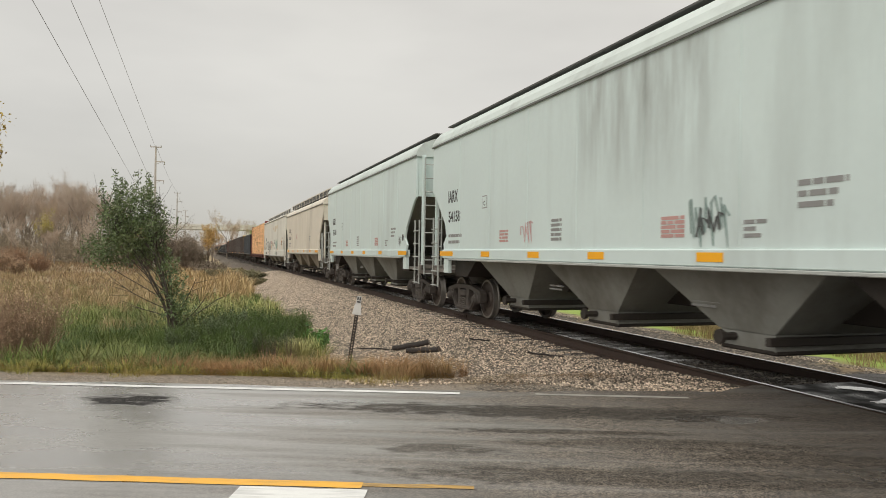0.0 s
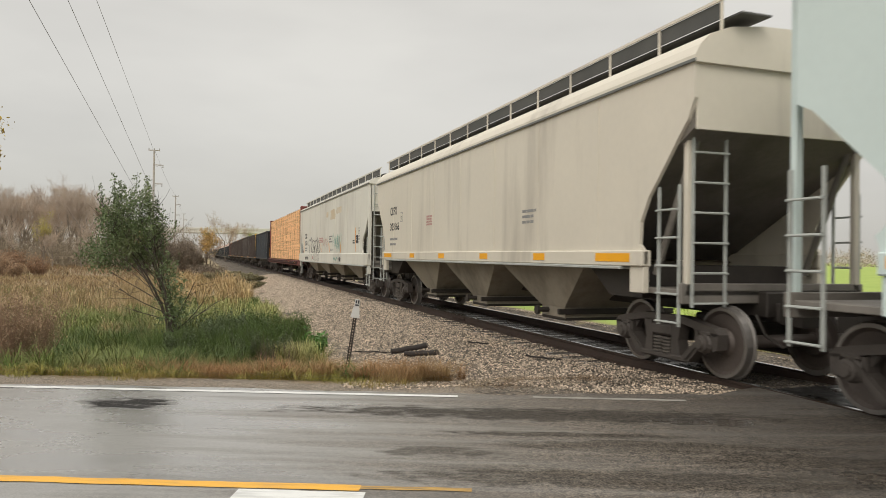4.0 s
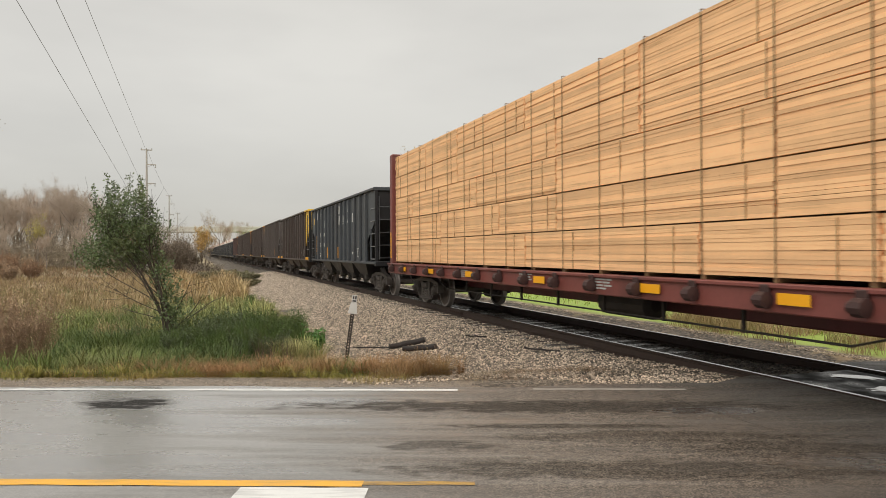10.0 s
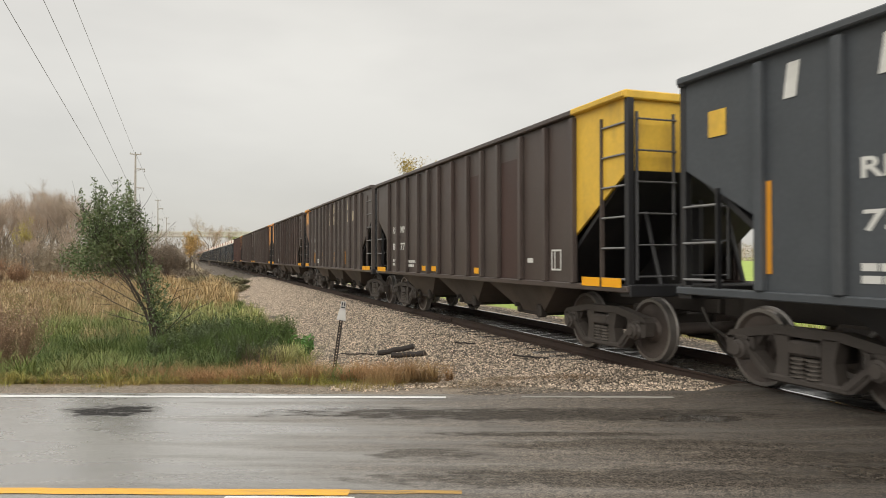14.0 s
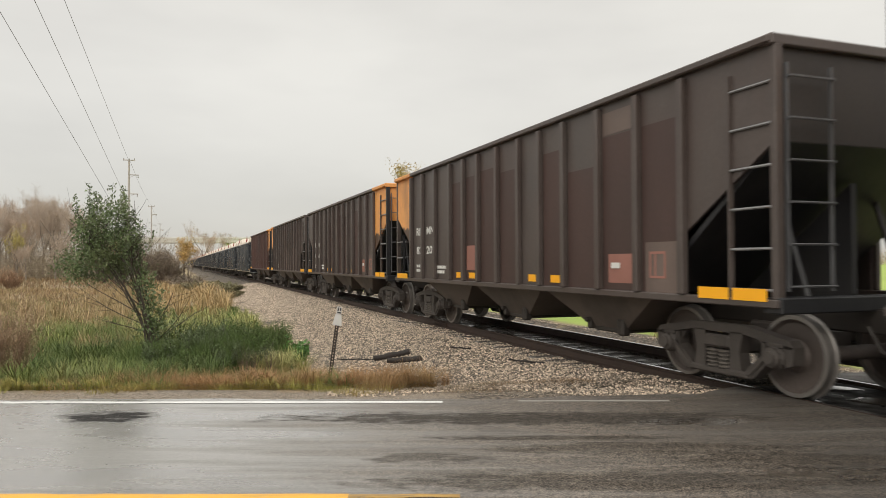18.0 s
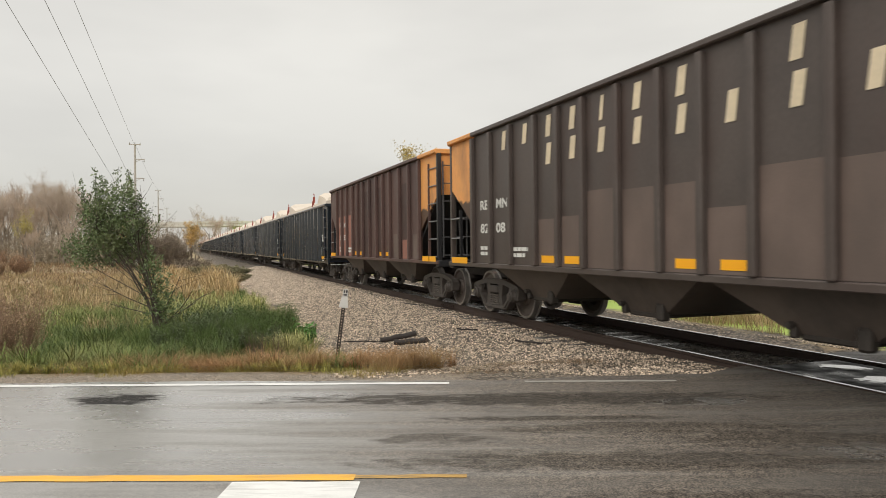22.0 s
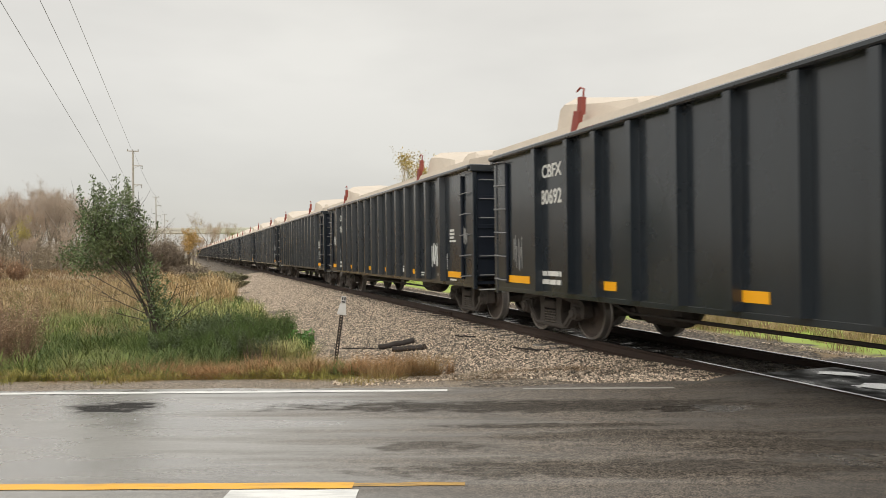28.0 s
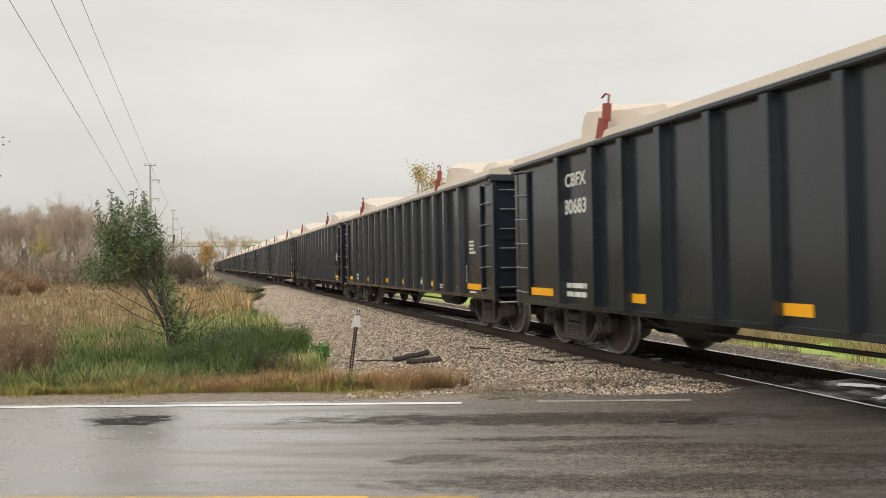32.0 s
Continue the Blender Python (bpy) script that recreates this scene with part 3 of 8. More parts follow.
    l.new(maths("ADD", maths("MULTIPLY", maths("MULTIPLY", vor.outputs["Distance"], -1.0), is_gravel), maths("MULTIPLY", tex(30, 4), 0.5)), bp.inputs["Height"])
    l.new(bp.outputs["Normal"], b.inputs["Normal"])
    return m


EARTH = ground_material()
ground = grid_sheet("ground", spread(-3000, 3000, -16, 14, 0.4), spread(-2500, 3500, -6, 40, 0.4), ground_z, EARTH,
                    "rough open ground of soil, thatch and weeds beside the railway", "ground")


# ---- road ----
def asphalt():
    """Worn wet asphalt: pale grit, dark patches that hold water and shine, drier rougher stretches."""
    m = bpy.data.materials.new("wet_worn_asphalt")
    m.use_nodes = True
    n, l = m.node_tree.nodes, m.node_tree.links
    b = n["Principled BSDF"]
    co = n.new("ShaderNodeTexCoord")

    def tex(scale, detail=4, stretch=(1, 1, 1), rough=0.5):
        mp = n.new("ShaderNodeMapping")
        mp.inputs["Scale"].default_value = stretch
        l.new(co.outputs["Object"], mp.inputs["Vector"])
        t = n.new("ShaderNodeTexNoise")
        t.inputs["Scale"].default_value, t.inputs["Detail"].default_value, t.inputs["Roughness"].default_value = scale, detail, rough
        l.new(mp.outputs["Vector"], t.inputs["Vector"])
        return t.outputs["Fac"]

    def span(src, a, b2, c, d):
        r = n.new("ShaderNodeMapRange")
        for k, v in zip(("From Min", "From Max", "To Min", "To Max"), (a, b2, c, d)):
            r.inputs[k].default_value = v
        l.new(src, r.inputs["Value"])
        return r.outputs["Result"]

    def blend(fac, a, c):
        x = n.new("ShaderNodeMix")
        x.data_type = "RGBA"
        l.new(fac, x.inputs["Factor"])
        for sock, val in (("A", a), ("B", c)):
            if isinstance(val, tuple):
                x.inputs[sock].default_value = (*val, 1)
            else:
                l.new(val, x.inputs[sock])
        return x.outputs["Result"]

    def maths(op, a, c):
        x = n.new("ShaderNodeMath")
        x.operation = op
        for i, val in enumerate((a, c)):
            if isinstance(val, float):
                x.inputs[i].default_value = val
            else:
                l.new(val, x.inputs[i])
        return x.outputs["Value"]

    grit = tex(75, 3, (1, 1, 1), 0.7)
    coarse = tex(26, 3, (1, 1, 1), 0.6)
    patch = tex(1.0, 6, (0.55, 1.5, 1), 0.6)
    streak = tex(1.0, 5, (0.28, 3.2, 1), 0.6)
    sep = n.new("ShaderNodeSeparateXYZ")
    l.new(co.outputs["Object"], sep.inputs["Vector"])
    # rougher and drier towards the crossing
    dry = span(maths("ADD", sep.outputs["X"], span(streak, 0.3, 0.7, -1.6, 1.6)), -2.2, 1.4, 0.0, 1.0)
    ragged_edge = tex(5.0, 5, (0.6, 1.6, 1), 0.65)

    def stain(a, c, w, d):
        """How far a place lies inside an uneven oval stain."""
        u = maths("MULTIPLY", maths("SUBTRACT", sep.outputs["X"], a), 2.0 / w)
        v = maths("MULTIPLY", maths("SUBTRACT", sep.outputs["Y"], c), 2.0 / d)
        q = maths("ADD", maths("MULTIPLY", u, u), maths("MULTIPLY", v, v))
        return span(maths("ADD", q, span(ragged_edge, 0.3, 0.7, -1.0, 1.0)), 0.5, 1.6, 1.0, 0.0)

    fine = span(maths("ADD", maths("MULTIPLY", grit, 0.65), maths("MULTIPLY", coarse, 0.35)), 0.40, 0.60, 0.0, 1.0)
    grain = span(maths("ADD", maths("MULTIPLY", grit, 0.7), maths("MULTIPLY", coarse, 0.3)), 0.44, 0.60, 0.0, 1.0)
    worn = blend(fine, (0.150, 0.141, 0.128), (0.255, 0.242, 0.222))
    raw = blend(grain, (0.028, 0.023, 0.019), (0.285, 0.238, 0.190))
    newer = span(maths("ADD", sep.outputs["X"], span(streak, 0.3, 0.7, -1.0, 1.0)), 1.2, 3.4, 0.0, 0.9)
    raw = blend(newer, raw, blend(grain, (0.012, 0.010, 0.008), (0.115, 0.092, 0.072)))
    base = blend(dry, worn, raw)
    base = blend(span(patch, 0.46, 0.64, 0.0, 0.45), base, (0.085, 0.078, 0.070))
    base = blend(span(streak, 0.50, 0.66, 0.0, 0.35), base, (0.185, 0.172, 0.155))
    hole = stain(-3.38, 2.50, 0.80, 0.52)
    base = blend(hole, base, blend(span(grit, 0.54, 0.62, 0.0, 1.0), (0.008, 0.0075, 0.007), (0.13, 0.12, 0.11)))
    dull = maths("MULTIPLY", hole, 1.0)
    for a, c, w, d, k in ((0.9, 2.42, 4.6, 0.56, 0.88), (1.0, 1.60, 2.0, 0.16, 0.7), (-0.05, 0.95, 0.9, 0.30, 0.42), (1.6, 0.35, 3.8, 0.46, 0.52), (1.7, 1.25, 2.6, 0.34, 0.45), (2.8, 0.9, 1.8, 0.6, 0.45), (1.9, -0.5, 3.0, 0.4, 0.4)):
        s = stain(a, c, w, d)
        base = blend(maths("MULTIPLY", s, k), base, blend(grain, (0.010, 0.009, 0.008), (0.105, 0.090, 0.075)))
        dull = maths("MAXIMUM", dull, maths("MULTIPLY", s, 0.9))
    pool = maths("MAXIMUM", stain(2.5, 2.22, 0.9, 0.26), maths("MULTIPLY", stain(3.0, 0.55, 1.2, 0.36), 0.55))
    l.new(base, b.inputs["Base Color"])
    wet = maths("MULTIPLY", span(patch, 0.36, 0.60, 0.0, 1.0), 1.0)
    rough_wet = maths("ADD", span(wet, 0.0, 1.0, 0.34, 0.22), maths("MULTIPLY", hole, 0.35))
    rough_dry = span(wet, 0.0, 1.0, 0.80, 0.55)
    rm = n.new("ShaderNodeMix")
    l.new(dry, rm.inputs["Factor"])
    l.new(rough_wet, rm.inputs["A"])
    l.new(rough_dry, rm.inputs["B"])
    rough = maths("MAXIMUM", rm.outputs["Result"], maths("MULTIPLY", dull, 0.72))
    rough = maths("MULTIPLY", rough, span(pool, 0.0, 0.8, 1.0, 0.12))
    l.new(rough, b.inputs["Roughness"])
    coat = maths("MULTIPLY", span(dry, 0.0, 1.0, 1.0, 0.05), span(dull, 0.0, 1.0, 1.0, 0.1))
    l.new(maths("MAXIMUM", coat, pool), b.inputs["Coat Weight"])
    l.new(span(dull, 0.0, 1.0, 0.45, 0.08), b.inputs["Specular IOR Level"])
    b.inputs["Coat IOR"].default_value = 1.6
    l.new(rough, b.inputs["Coat Roughness"])
    bp = n.new("ShaderNodeBump")
    l.new(maths("ADD", span(dry, 0.0, 1.0, 0.16, 0.9), maths("MULTIPLY", hole, 0.5)), bp.inputs["Strength"])
    bp.inputs["Distance"].default_value = 0.006
    l.new(grit, bp.inputs["Height"])
    l.new(bp.outputs["Normal"], b.inputs["Normal"])
    return m


ASPHALT = asphalt()
LINE_WHITE = mat("worn_white_road_paint", (0.72, 0.72, 0.70), 0.45, var=0.1, fine=60, dirt=(0.2, 0.2, 0.19), dirt_amount=0.5, dirt_scale=(2, 14, 1))
LINE_YELLOW = mat("worn_yellow_road_paint", (0.78, 0.40, 0.03), 0.45, var=0.1, fine=60, dirt=(0.25, 0.17, 0.06), dirt_amount=0.5, dirt_scale=(2, 14, 1))
LINE_WORN = mat("rubbed_yellow_road_paint", (0.42, 0.25, 0.06), 0.5, var=0.3, fine=60, dirt=(0.10, 0.09, 0.08), dirt_amount=0.95, dirt_scale=(5, 25, 1))
LINE_FAINT = mat("rubbed_white_road_paint", (0.34, 0.32, 0.29), 0.55, var=0.3, fine=60, dirt=(0.10, 0.09, 0.08), dirt_amount=0.9, dirt_scale=(4, 20, 1))


def road_pose():
    return pose(0, ROAD_MID, 0, 0, 0, math.degrees(ROAD_LEAN))


def build_road():
    sh = Shape()
    # the slab, with a slightly ragged outer edge
    rng = random.Random(3)
    xs = [-400, -200, -90, -50, -30] + [-20 + 0.5 * i for i in range(81)] + [30, 50, 90, 200, 400]
    n = len(xs)
    v, f = [], []
    for x in xs:
        edge = 3.55 + rng.uniform(-0.06, 0.06) + 0.25 * ease(0.2, 3.0, x)
        near = -4.3 + rng.uniform(-0.05, 0.05)
        v += [(x, near, ROAD_Z - 0.07), (x, near + 0.12, ROAD_Z), (x, 0.0, ROAD_Z + 0.0), (x, edge - 0.12, ROAD_Z), (x, edge, ROAD_Z - 0.07)]
    for i in range(n - 1):
        for k in range(4):
            f.append((i * 5 + k, (i + 1) * 5 + k, (i + 1) * 5 + k + 1, i * 5 + k + 1))
    sh.add(v, f)
    return thing("road", "wet worn grey asphalt road with worn lane paint", "road", road_pose(), sh, ASPHALT, kind="structure")


road = build_road()


def marking(name, a0, a1, b0, b1, material, label, lift=0.004, seed=0):
    """A painted line on the road with slightly uneven edges."""
    rng = random.Random(seed)
    sh, xs = Shape(), [a0 + (a1 - a0) * i / max(1, int(abs(a1 - a0) / 0.15)) for i in range(int(abs(a1 - a0) / 0.15) + 1)]
    v, f = [], []
    for i, x in enumerate(xs):
        j = rng.uniform(-0.006, 0.006)
        v += [(x, b0 + j, ROAD_Z + lift), (x, b1 + j + rng.uniform(-0.005, 0.005), ROAD_Z + lift)]
    for i in range(len(xs) - 1):
        f.append((2 * i, 2 * i + 2, 2 * i + 3, 2 * i + 1))
    sh.add(v, f)
    return thing(name, label, "road marking", road_pose(), sh, material, kind="structure")


marking("edge_line", -90, 0.05, 3.18, 3.285, LINE_WHITE, "white painted edge line along the road", seed=1)
marking("edge_line_worn", 0.9, 2.6, 3.24, 3.33, LINE_FAINT, "rubbed-off end of the white edge line", seed=2)
marking("centre_line", -90, -0.55, -0.06, 0.06, LINE_YELLOW, "yellow painted centre line on the road", seed=3)
marking("centre_line_worn", -0.55, 0.2, -0.02, 0.05, LINE_WORN, "rubbed-off end of the yellow centre line", seed=4)
marking("stop_bar", -1.35, -0.5, -3.2, -0.09, LINE_WHITE, "white stop bar across the near lane", seed=5)


# ---- track ----
def rail_mesh(off, s0, s1, name, label):
    """One rail: base, web and head."""
    prof = [(-0.075, -0.17), (0.075, -0.17), (0.075, -0.158), (0.012, -0.14), (0.009, -0.045), (0.034, -0.035), (0.036, -0.006), (0.028, 0.0), (-0.028, 0.0), (-0.036, -0.006), (-0.034, -0.035), (-0.009, -0.045), (-0.012, -0.14), (-0.075, -0.158)]
    steps = [s0 + 20.0 * i for i in range(int((s1 - s0) / 20.0) + 1)]
    n, v, f, fm = len(prof), [], [], []
    for s in steps:
        for a, z in prof:
            x, y, th = track_at(s, off + a)
            v.append((x, y, z))
    for i in range(len(steps) - 1):
        for k in range(n):
            f.append((i * n + k, i * n + (k + 1) % n, (i + 1) * n + (k + 1) % n, (i + 1) * n + k))
            fm.append(1 if k in (6, 7, 8) else 0)
    me = bpy.data.meshes.new(name)
    me.from_pydata(v, [], f)
    me.materials.append(RAIL)
    me.materials.append(RAIL_TOP)
    me.polygons.foreach_set("material_index", fm)
    me.update()
    return tagged(new(name, me), label, "rail", "rails of the track", "structure")


rail_mesh(RAIL_GAP, -60, 620, "rail", "rusty steel rail with a bright worn head")
rail_mesh(-RAIL_GAP, -60, 620, "rail", "rusty steel rail with a bright worn head")


def build_ties():
    """Timber ties: those near the camera one by one, the rest of the track as one piece."""
    rng = random.Random(8)
    track = thing("railway_track_ties", "weathered wet timber ties bedded in grey ballast", "railway ties", kind="structure")
    shared = [Shape().box(-0.11 - rng.uniform(0, 0.012), 0.11 + rng.uniform(0, 0.012), -1.3 - rng.uniform(0, 0.06), 1.3 + rng.uniform(0, 0.06), -0.34, -0.168, 0.015).mesh("tie", TIE) for _ in range(5)]
    plates = Shape()
    for q in (1, -1):
        plates.box(-0.09, 0.09, q * RAIL_GAP - 0.14, q * RAIL_GAP + 0.14, -0.1685, -0.155, 0.003)
    plate = plates.mesh("tie_plate", RAIL)
    s, rest = 7.2, Shape()
    while s < 560:
        m = track_pose(s) @ pose(0, rng.uniform(-0.05, 0.05), rng.uniform(-0.012, 0.0), 0, 0, rng.uniform(-1.2, 1.2))
        if s < 75:
            t = part("tie", rng.choice(shared), None, track, place=m)
            part("tie_plate", plate, None, t)
        else:
            corners = [m @ Vector((x, y, z)) for x in (-0.11, 0.11) for y in (-1.3, 1.3) for z in (-0.34, -0.17)]
            rest.add(corners, [(0, 1, 3, 2), (4, 6, 7, 5), (0, 4, 5, 1), (2, 3, 7, 6), (0, 2, 6, 4), (1, 5, 7, 3)])
        s += 0.52
    tagged(part("far_ties", rest, TIE, track), kind="stuff")
    return track


build_ties()


def crossing_panels():
    """Black asphalt between the rails where the road crosses."""
    sh = Shape()
    n = 26
    v, f = [], []
    y0, y1, z = -0.66, 0.66, -0.03
    for i in range(n + 1):
        x = -9.0 + 15.9 * i / n
        v += [(x, y0, z - 0.2), (x, y0, z - 0.012), (x, y0 + 0.05, z), (x, y1 - 0.05, z), (x, y1, z - 0.012), (x, y1, z - 0.2)]
    for i in range(n):
        for k in range(5):
            f.append((6 * i + k, 6 * i + 6 + k, 6 * i + 7 + k, 6 * i + k + 1))
    f += [tuple(range(5, -1, -1)), tuple(6 * n + k for k in range(6))]
    sh.add(v, f)
    return thing("crossing_surface", "black wet asphalt filling the level crossing between the rails", "level crossing", track_pose(0.0), sh, TAR, kind="structure")


def crossing_ramp(side, label):
    """The road's asphalt drawn up to the head of a rail."""
    rng = random.Random(12)
    back = road_pose().inverted()
    rise = ((0.79, -0.016), (0.86, -0.012), (1.3, -0.022), (1.8, -0.040), (2.5, ROAD_Z + 0.003), (2.5, ROAD_Z - 0.15))
    n, v, f = 34, [], []
    for i in range(n + 1):
        s = -8.0 + 15.3 * i / n
        for off, z in rise:
            cut = min(s, 7.2 - 0.30 * off + rng.uniform(-0.05, 0.05)) if side > 0 else s
            x, y, th = track_at(cut, side * off)
            v.append(back @ Vector((x, y, z)))
    k = len(rise)
    for i in range(n):
        for m in range(k - 1):
            f.append((i * k + m, (i + 1) * k + m, (i + 1) * k + m + 1, i * k + m + 1))
    return thing("crossing_ramp", label, "road", road_pose(), Shape().add(v, f), ASPHALT, kind="structure")


TAR = mat("wet_black_asphalt", (0.013, 0.012, 0.011), 0.80, var=0.35, scale=2.5, fine=60, bump=0.35, dirt=(0.05, 0.046, 0.042), dirt_amount=0.5, dirt_scale=(1.2, 2.5, 1), wet=0.60, spec=0.12)
crossing_panels()
crossing_ramp(1, "worn asphalt drawn up to the near rail")
crossing_ramp(-1, "worn asphalt drawn up to the far rail")
WATER = mat("muddy_standing_water", (0.035, 0.030, 0.025), 0.06, var=0.1, clear=1.0)


def puddle(x, y, z, length, width, turn, seed, label):
    """A shallow sheet of water with an uneven shore, a little domed so that its rim meets the ground."""
    v, f, n = [(0, 0, 0)], [], 40
    for ring, up in ((0.8, 0.0), (1.0, -0.006)):
        for i in range(n):
            a = 6.2832 * i / n
            k = ring * (1 + 0.45 * noise.noise((1.3 * math.cos(a), 1.3 * math.sin(a), seed)) + 0.15 * noise.noise((4 * math.cos(a), 4 * math.sin(a), seed)))
            v.append((0.5 * length * math.cos(a) * k, 0.5 * width * math.sin(a) * k, up))
    for i in range(n):
        f += [(0, 1 + i, 1 + (i + 1) % n), (1 + i, 1 + n + i, 1 + n + (i + 1) % n, 1 + (i + 1) % n)]
    return thing("puddle", label, "puddle", pose(x, y, z, 0, 0, turn), Shape().add(v, f), WATER)


puddle(4.92, 8.55, -0.024, 0.62, 0.30, -20, 5.0, "bright rain puddle on the crossing between the rails")
puddle(4.98, 7.68, -0.024, 0.80, 0.42, -25, 9.0, "wide rain puddle on the crossing between the rails")


# ---- the train ----
CARS = []        # every car, with the place of its middle along the track when the clip begins
WHEELS = []      # every wheelset, with its place along the track when the clip begins
TRUCK_MESH = {}


def truck_meshes():
    m = TRUCK_MESH
    if m:
        return m
    m["bolster"] = Shape().box(-0.2, 0.2, -0.9, 0.9, 0.40, 0.64, 0.03).box(-0.3, 0.3, -0.32, 0.32, 0.6, 0.76, 0.03).box(-0.21, 0.21, 0.88, 1.13, 0.47, 0.63, 0.03).box(-0.21, 0.21, -1.13, -0.88, 0.47, 0.63, 0.03).mesh("truck", TRUCK)
    sf = Shape()
    a, b = 0.94, 1.10
    # top member, bottom member, columns, slanting arms and the jaws round the bearings
    sf.side([(-1.15, 0.585), (-1.08, 0.655), (-0.46, 0.765), (0.46, 0.765), (1.08, 0.655), (1.15, 0.585), (1.10, 0.555), (0.44, 0.665), (-0.44, 0.665), (-1.10, 0.555)], a, b)
    sf.box(-0.50, 0.50, a - 0.02, b + 0.02, 0.155, 0.235, 0.02)
    for q in (-1, 1):
        sf.side([(q * 0.46, 0.16), (q * 0.58, 0.18), (q * 0.92, 0.50), (q * 0.84, 0.575), (q * 0.45, 0.245)], a, b)
        sf.side([(q * 0.47, 0.20), (q * 0.55, 0.215), (q * 0.87, 0.51), (q * 0.83, 0.54), (q * 0.47, 0.235)], b, b + 0.02)
        sf.side([(q * 0.21, 0.23), (q * 0.40, 0.23), (q * 0.36, 0.44), (q * 0.42, 0.68), (q * 0.21, 0.68)], a, b)
        sf.side([(q * 0.60, 0.63), (q * 0.86, 0.59), (q * 0.74, 0.45)], a + 0.03, b - 0.05)
        sf.side([(q * 0.71, 0.60), (q * 0.77, 0.60), (q * 0.77, 0.37), (q * 0.69, 0.42)], a, b)
        sf.side([(q * 1.01, 0.60), (q * 1.15, 0.585), (q * 1.13, 0.39), (q * 1.04, 0.36)], a, b)
        sf.box(q * 0.79, q * 0.99, a + 0.01, b + 0.015, 0.555, 0.615, 0.015)
    m["frame"] = sf.mesh("side_frame", TRUCK)
    sp = Shape()
    for x in (-0.10, 0.10):
        prof = []
        for i in range(5):
            z = 0.236 + i * 0.046
            prof += [(z, 0.062), (z + 0.008, 0.094), (z + 0.026, 0.094), (z + 0.035, 0.062)]
        sp.turned(prof, "z", 10, (x, 1.05, 0))
    m["spring"] = sp.mesh("spring_nest", SPRING)
    m["cap"] = Shape().turned([(1.02, 0.135), (1.10, 0.135), (1.125, 0.115), (1.16, 0.11), (1.175, 0.075), (1.20, 0.07)], "y", 14).mesh("bearing_cap", TRUCK)
    half = [(0.0, 0.085), (0.66, 0.085), (0.69, 0.11), (0.69, 0.20), (0.735, 0.24), (0.735, 0.37), (0.69, 0.41), (0.69, 0.478), (0.70, 0.484), (0.715, 0.484), (0.73, 0.46), (0.83, 0.455), (0.832, 0.41), (0.79, 0.37), (0.78, 0.19), (0.83, 0.155), (0.835, 0.10), (1.08, 0.075)]
    m["wheels"] = Shape().turned([(-y, r) for y, r in half[:0:-1]] + half, "y", 28).mesh("wheelset", WHEEL)
    # the tread and the face of the rim are worn bright
    m["wheels"].materials.append(TREAD)
    for p in m["wheels"].polygons:
        if len(p.vertices) == 4 and math.hypot(p.center.x, p.center.z) > 0.42:
            p.material_index = 1
    m["shoe"] = Shape().box(0.40, 0.47, 0.70, 0.84, 0.33, 0.62, 0.02).mesh("brake_shoe", STEEL_DARK)
    return m


def add_truck(car, x, u):
    m = truck_meshes()
    t = part("truck", m["bolster"], None, car, "grimy cast steel bogie", pose(x, 0, 0))
    for q in (1, -1):
        turn = pose(0, 0, 0, 0, 0, 0 if q > 0 else 180)
        part("side_frame", m["frame"], None, t, place=turn)
        part("spring_nest", m["spring"], None, t, place=turn)
        part("brake_shoe", m["shoe"], None, t, place=turn)
        part("brake_shoe", m["shoe"], None, t, place=turn @ pose(-0.87, 0, 0))
        for dx in (-0.89, 0.89):
            part("bearing_cap", m["cap"], None, t, place=pose(dx, 0, 0.455, 0, 0, 0 if q > 0 else 180))
    for dx in (-0.89, 0.89):
        w = part("wheelset", m["wheels"], None, t, "worn steel wheels on an axle", pose(dx, 0, 0.457), True)
        WHEELS.append((w, u + x + dx, dx))
    return t


def add_couplers(car, half, end, z=0.85):
    """Couplers, draft gear and air hoses at both ends."""
    for q in (1, -1):
        sh = Shape().box(q * (half - 0.6), q * (end - 0.35), -0.16, 0.16, z - 0.14, z + 0.12, 0.02)
        sh.side([(q * (end - 0.36), z - 0.15), (q * (end + 0.02), z - 0.17), (q * (end + 0.05), z + 0.16), (q * (end - 0.36), z + 0.13)], -0.13, 0.14)
        part("coupler", sh, STEEL_DARK, car, "knuckle coupler")
        hose = Shape().tube([(q * (end - 0.5), 0.38, z - 0.05), (q * (end - 0.35), 0.36, z - 0.3), (q * (end - 0.1), 0.32, z - 0.42), (q * end, 0.28, z - 0.36)], 0.022, 6)
        part("air_hose", hose, STEEL_DARK, car)


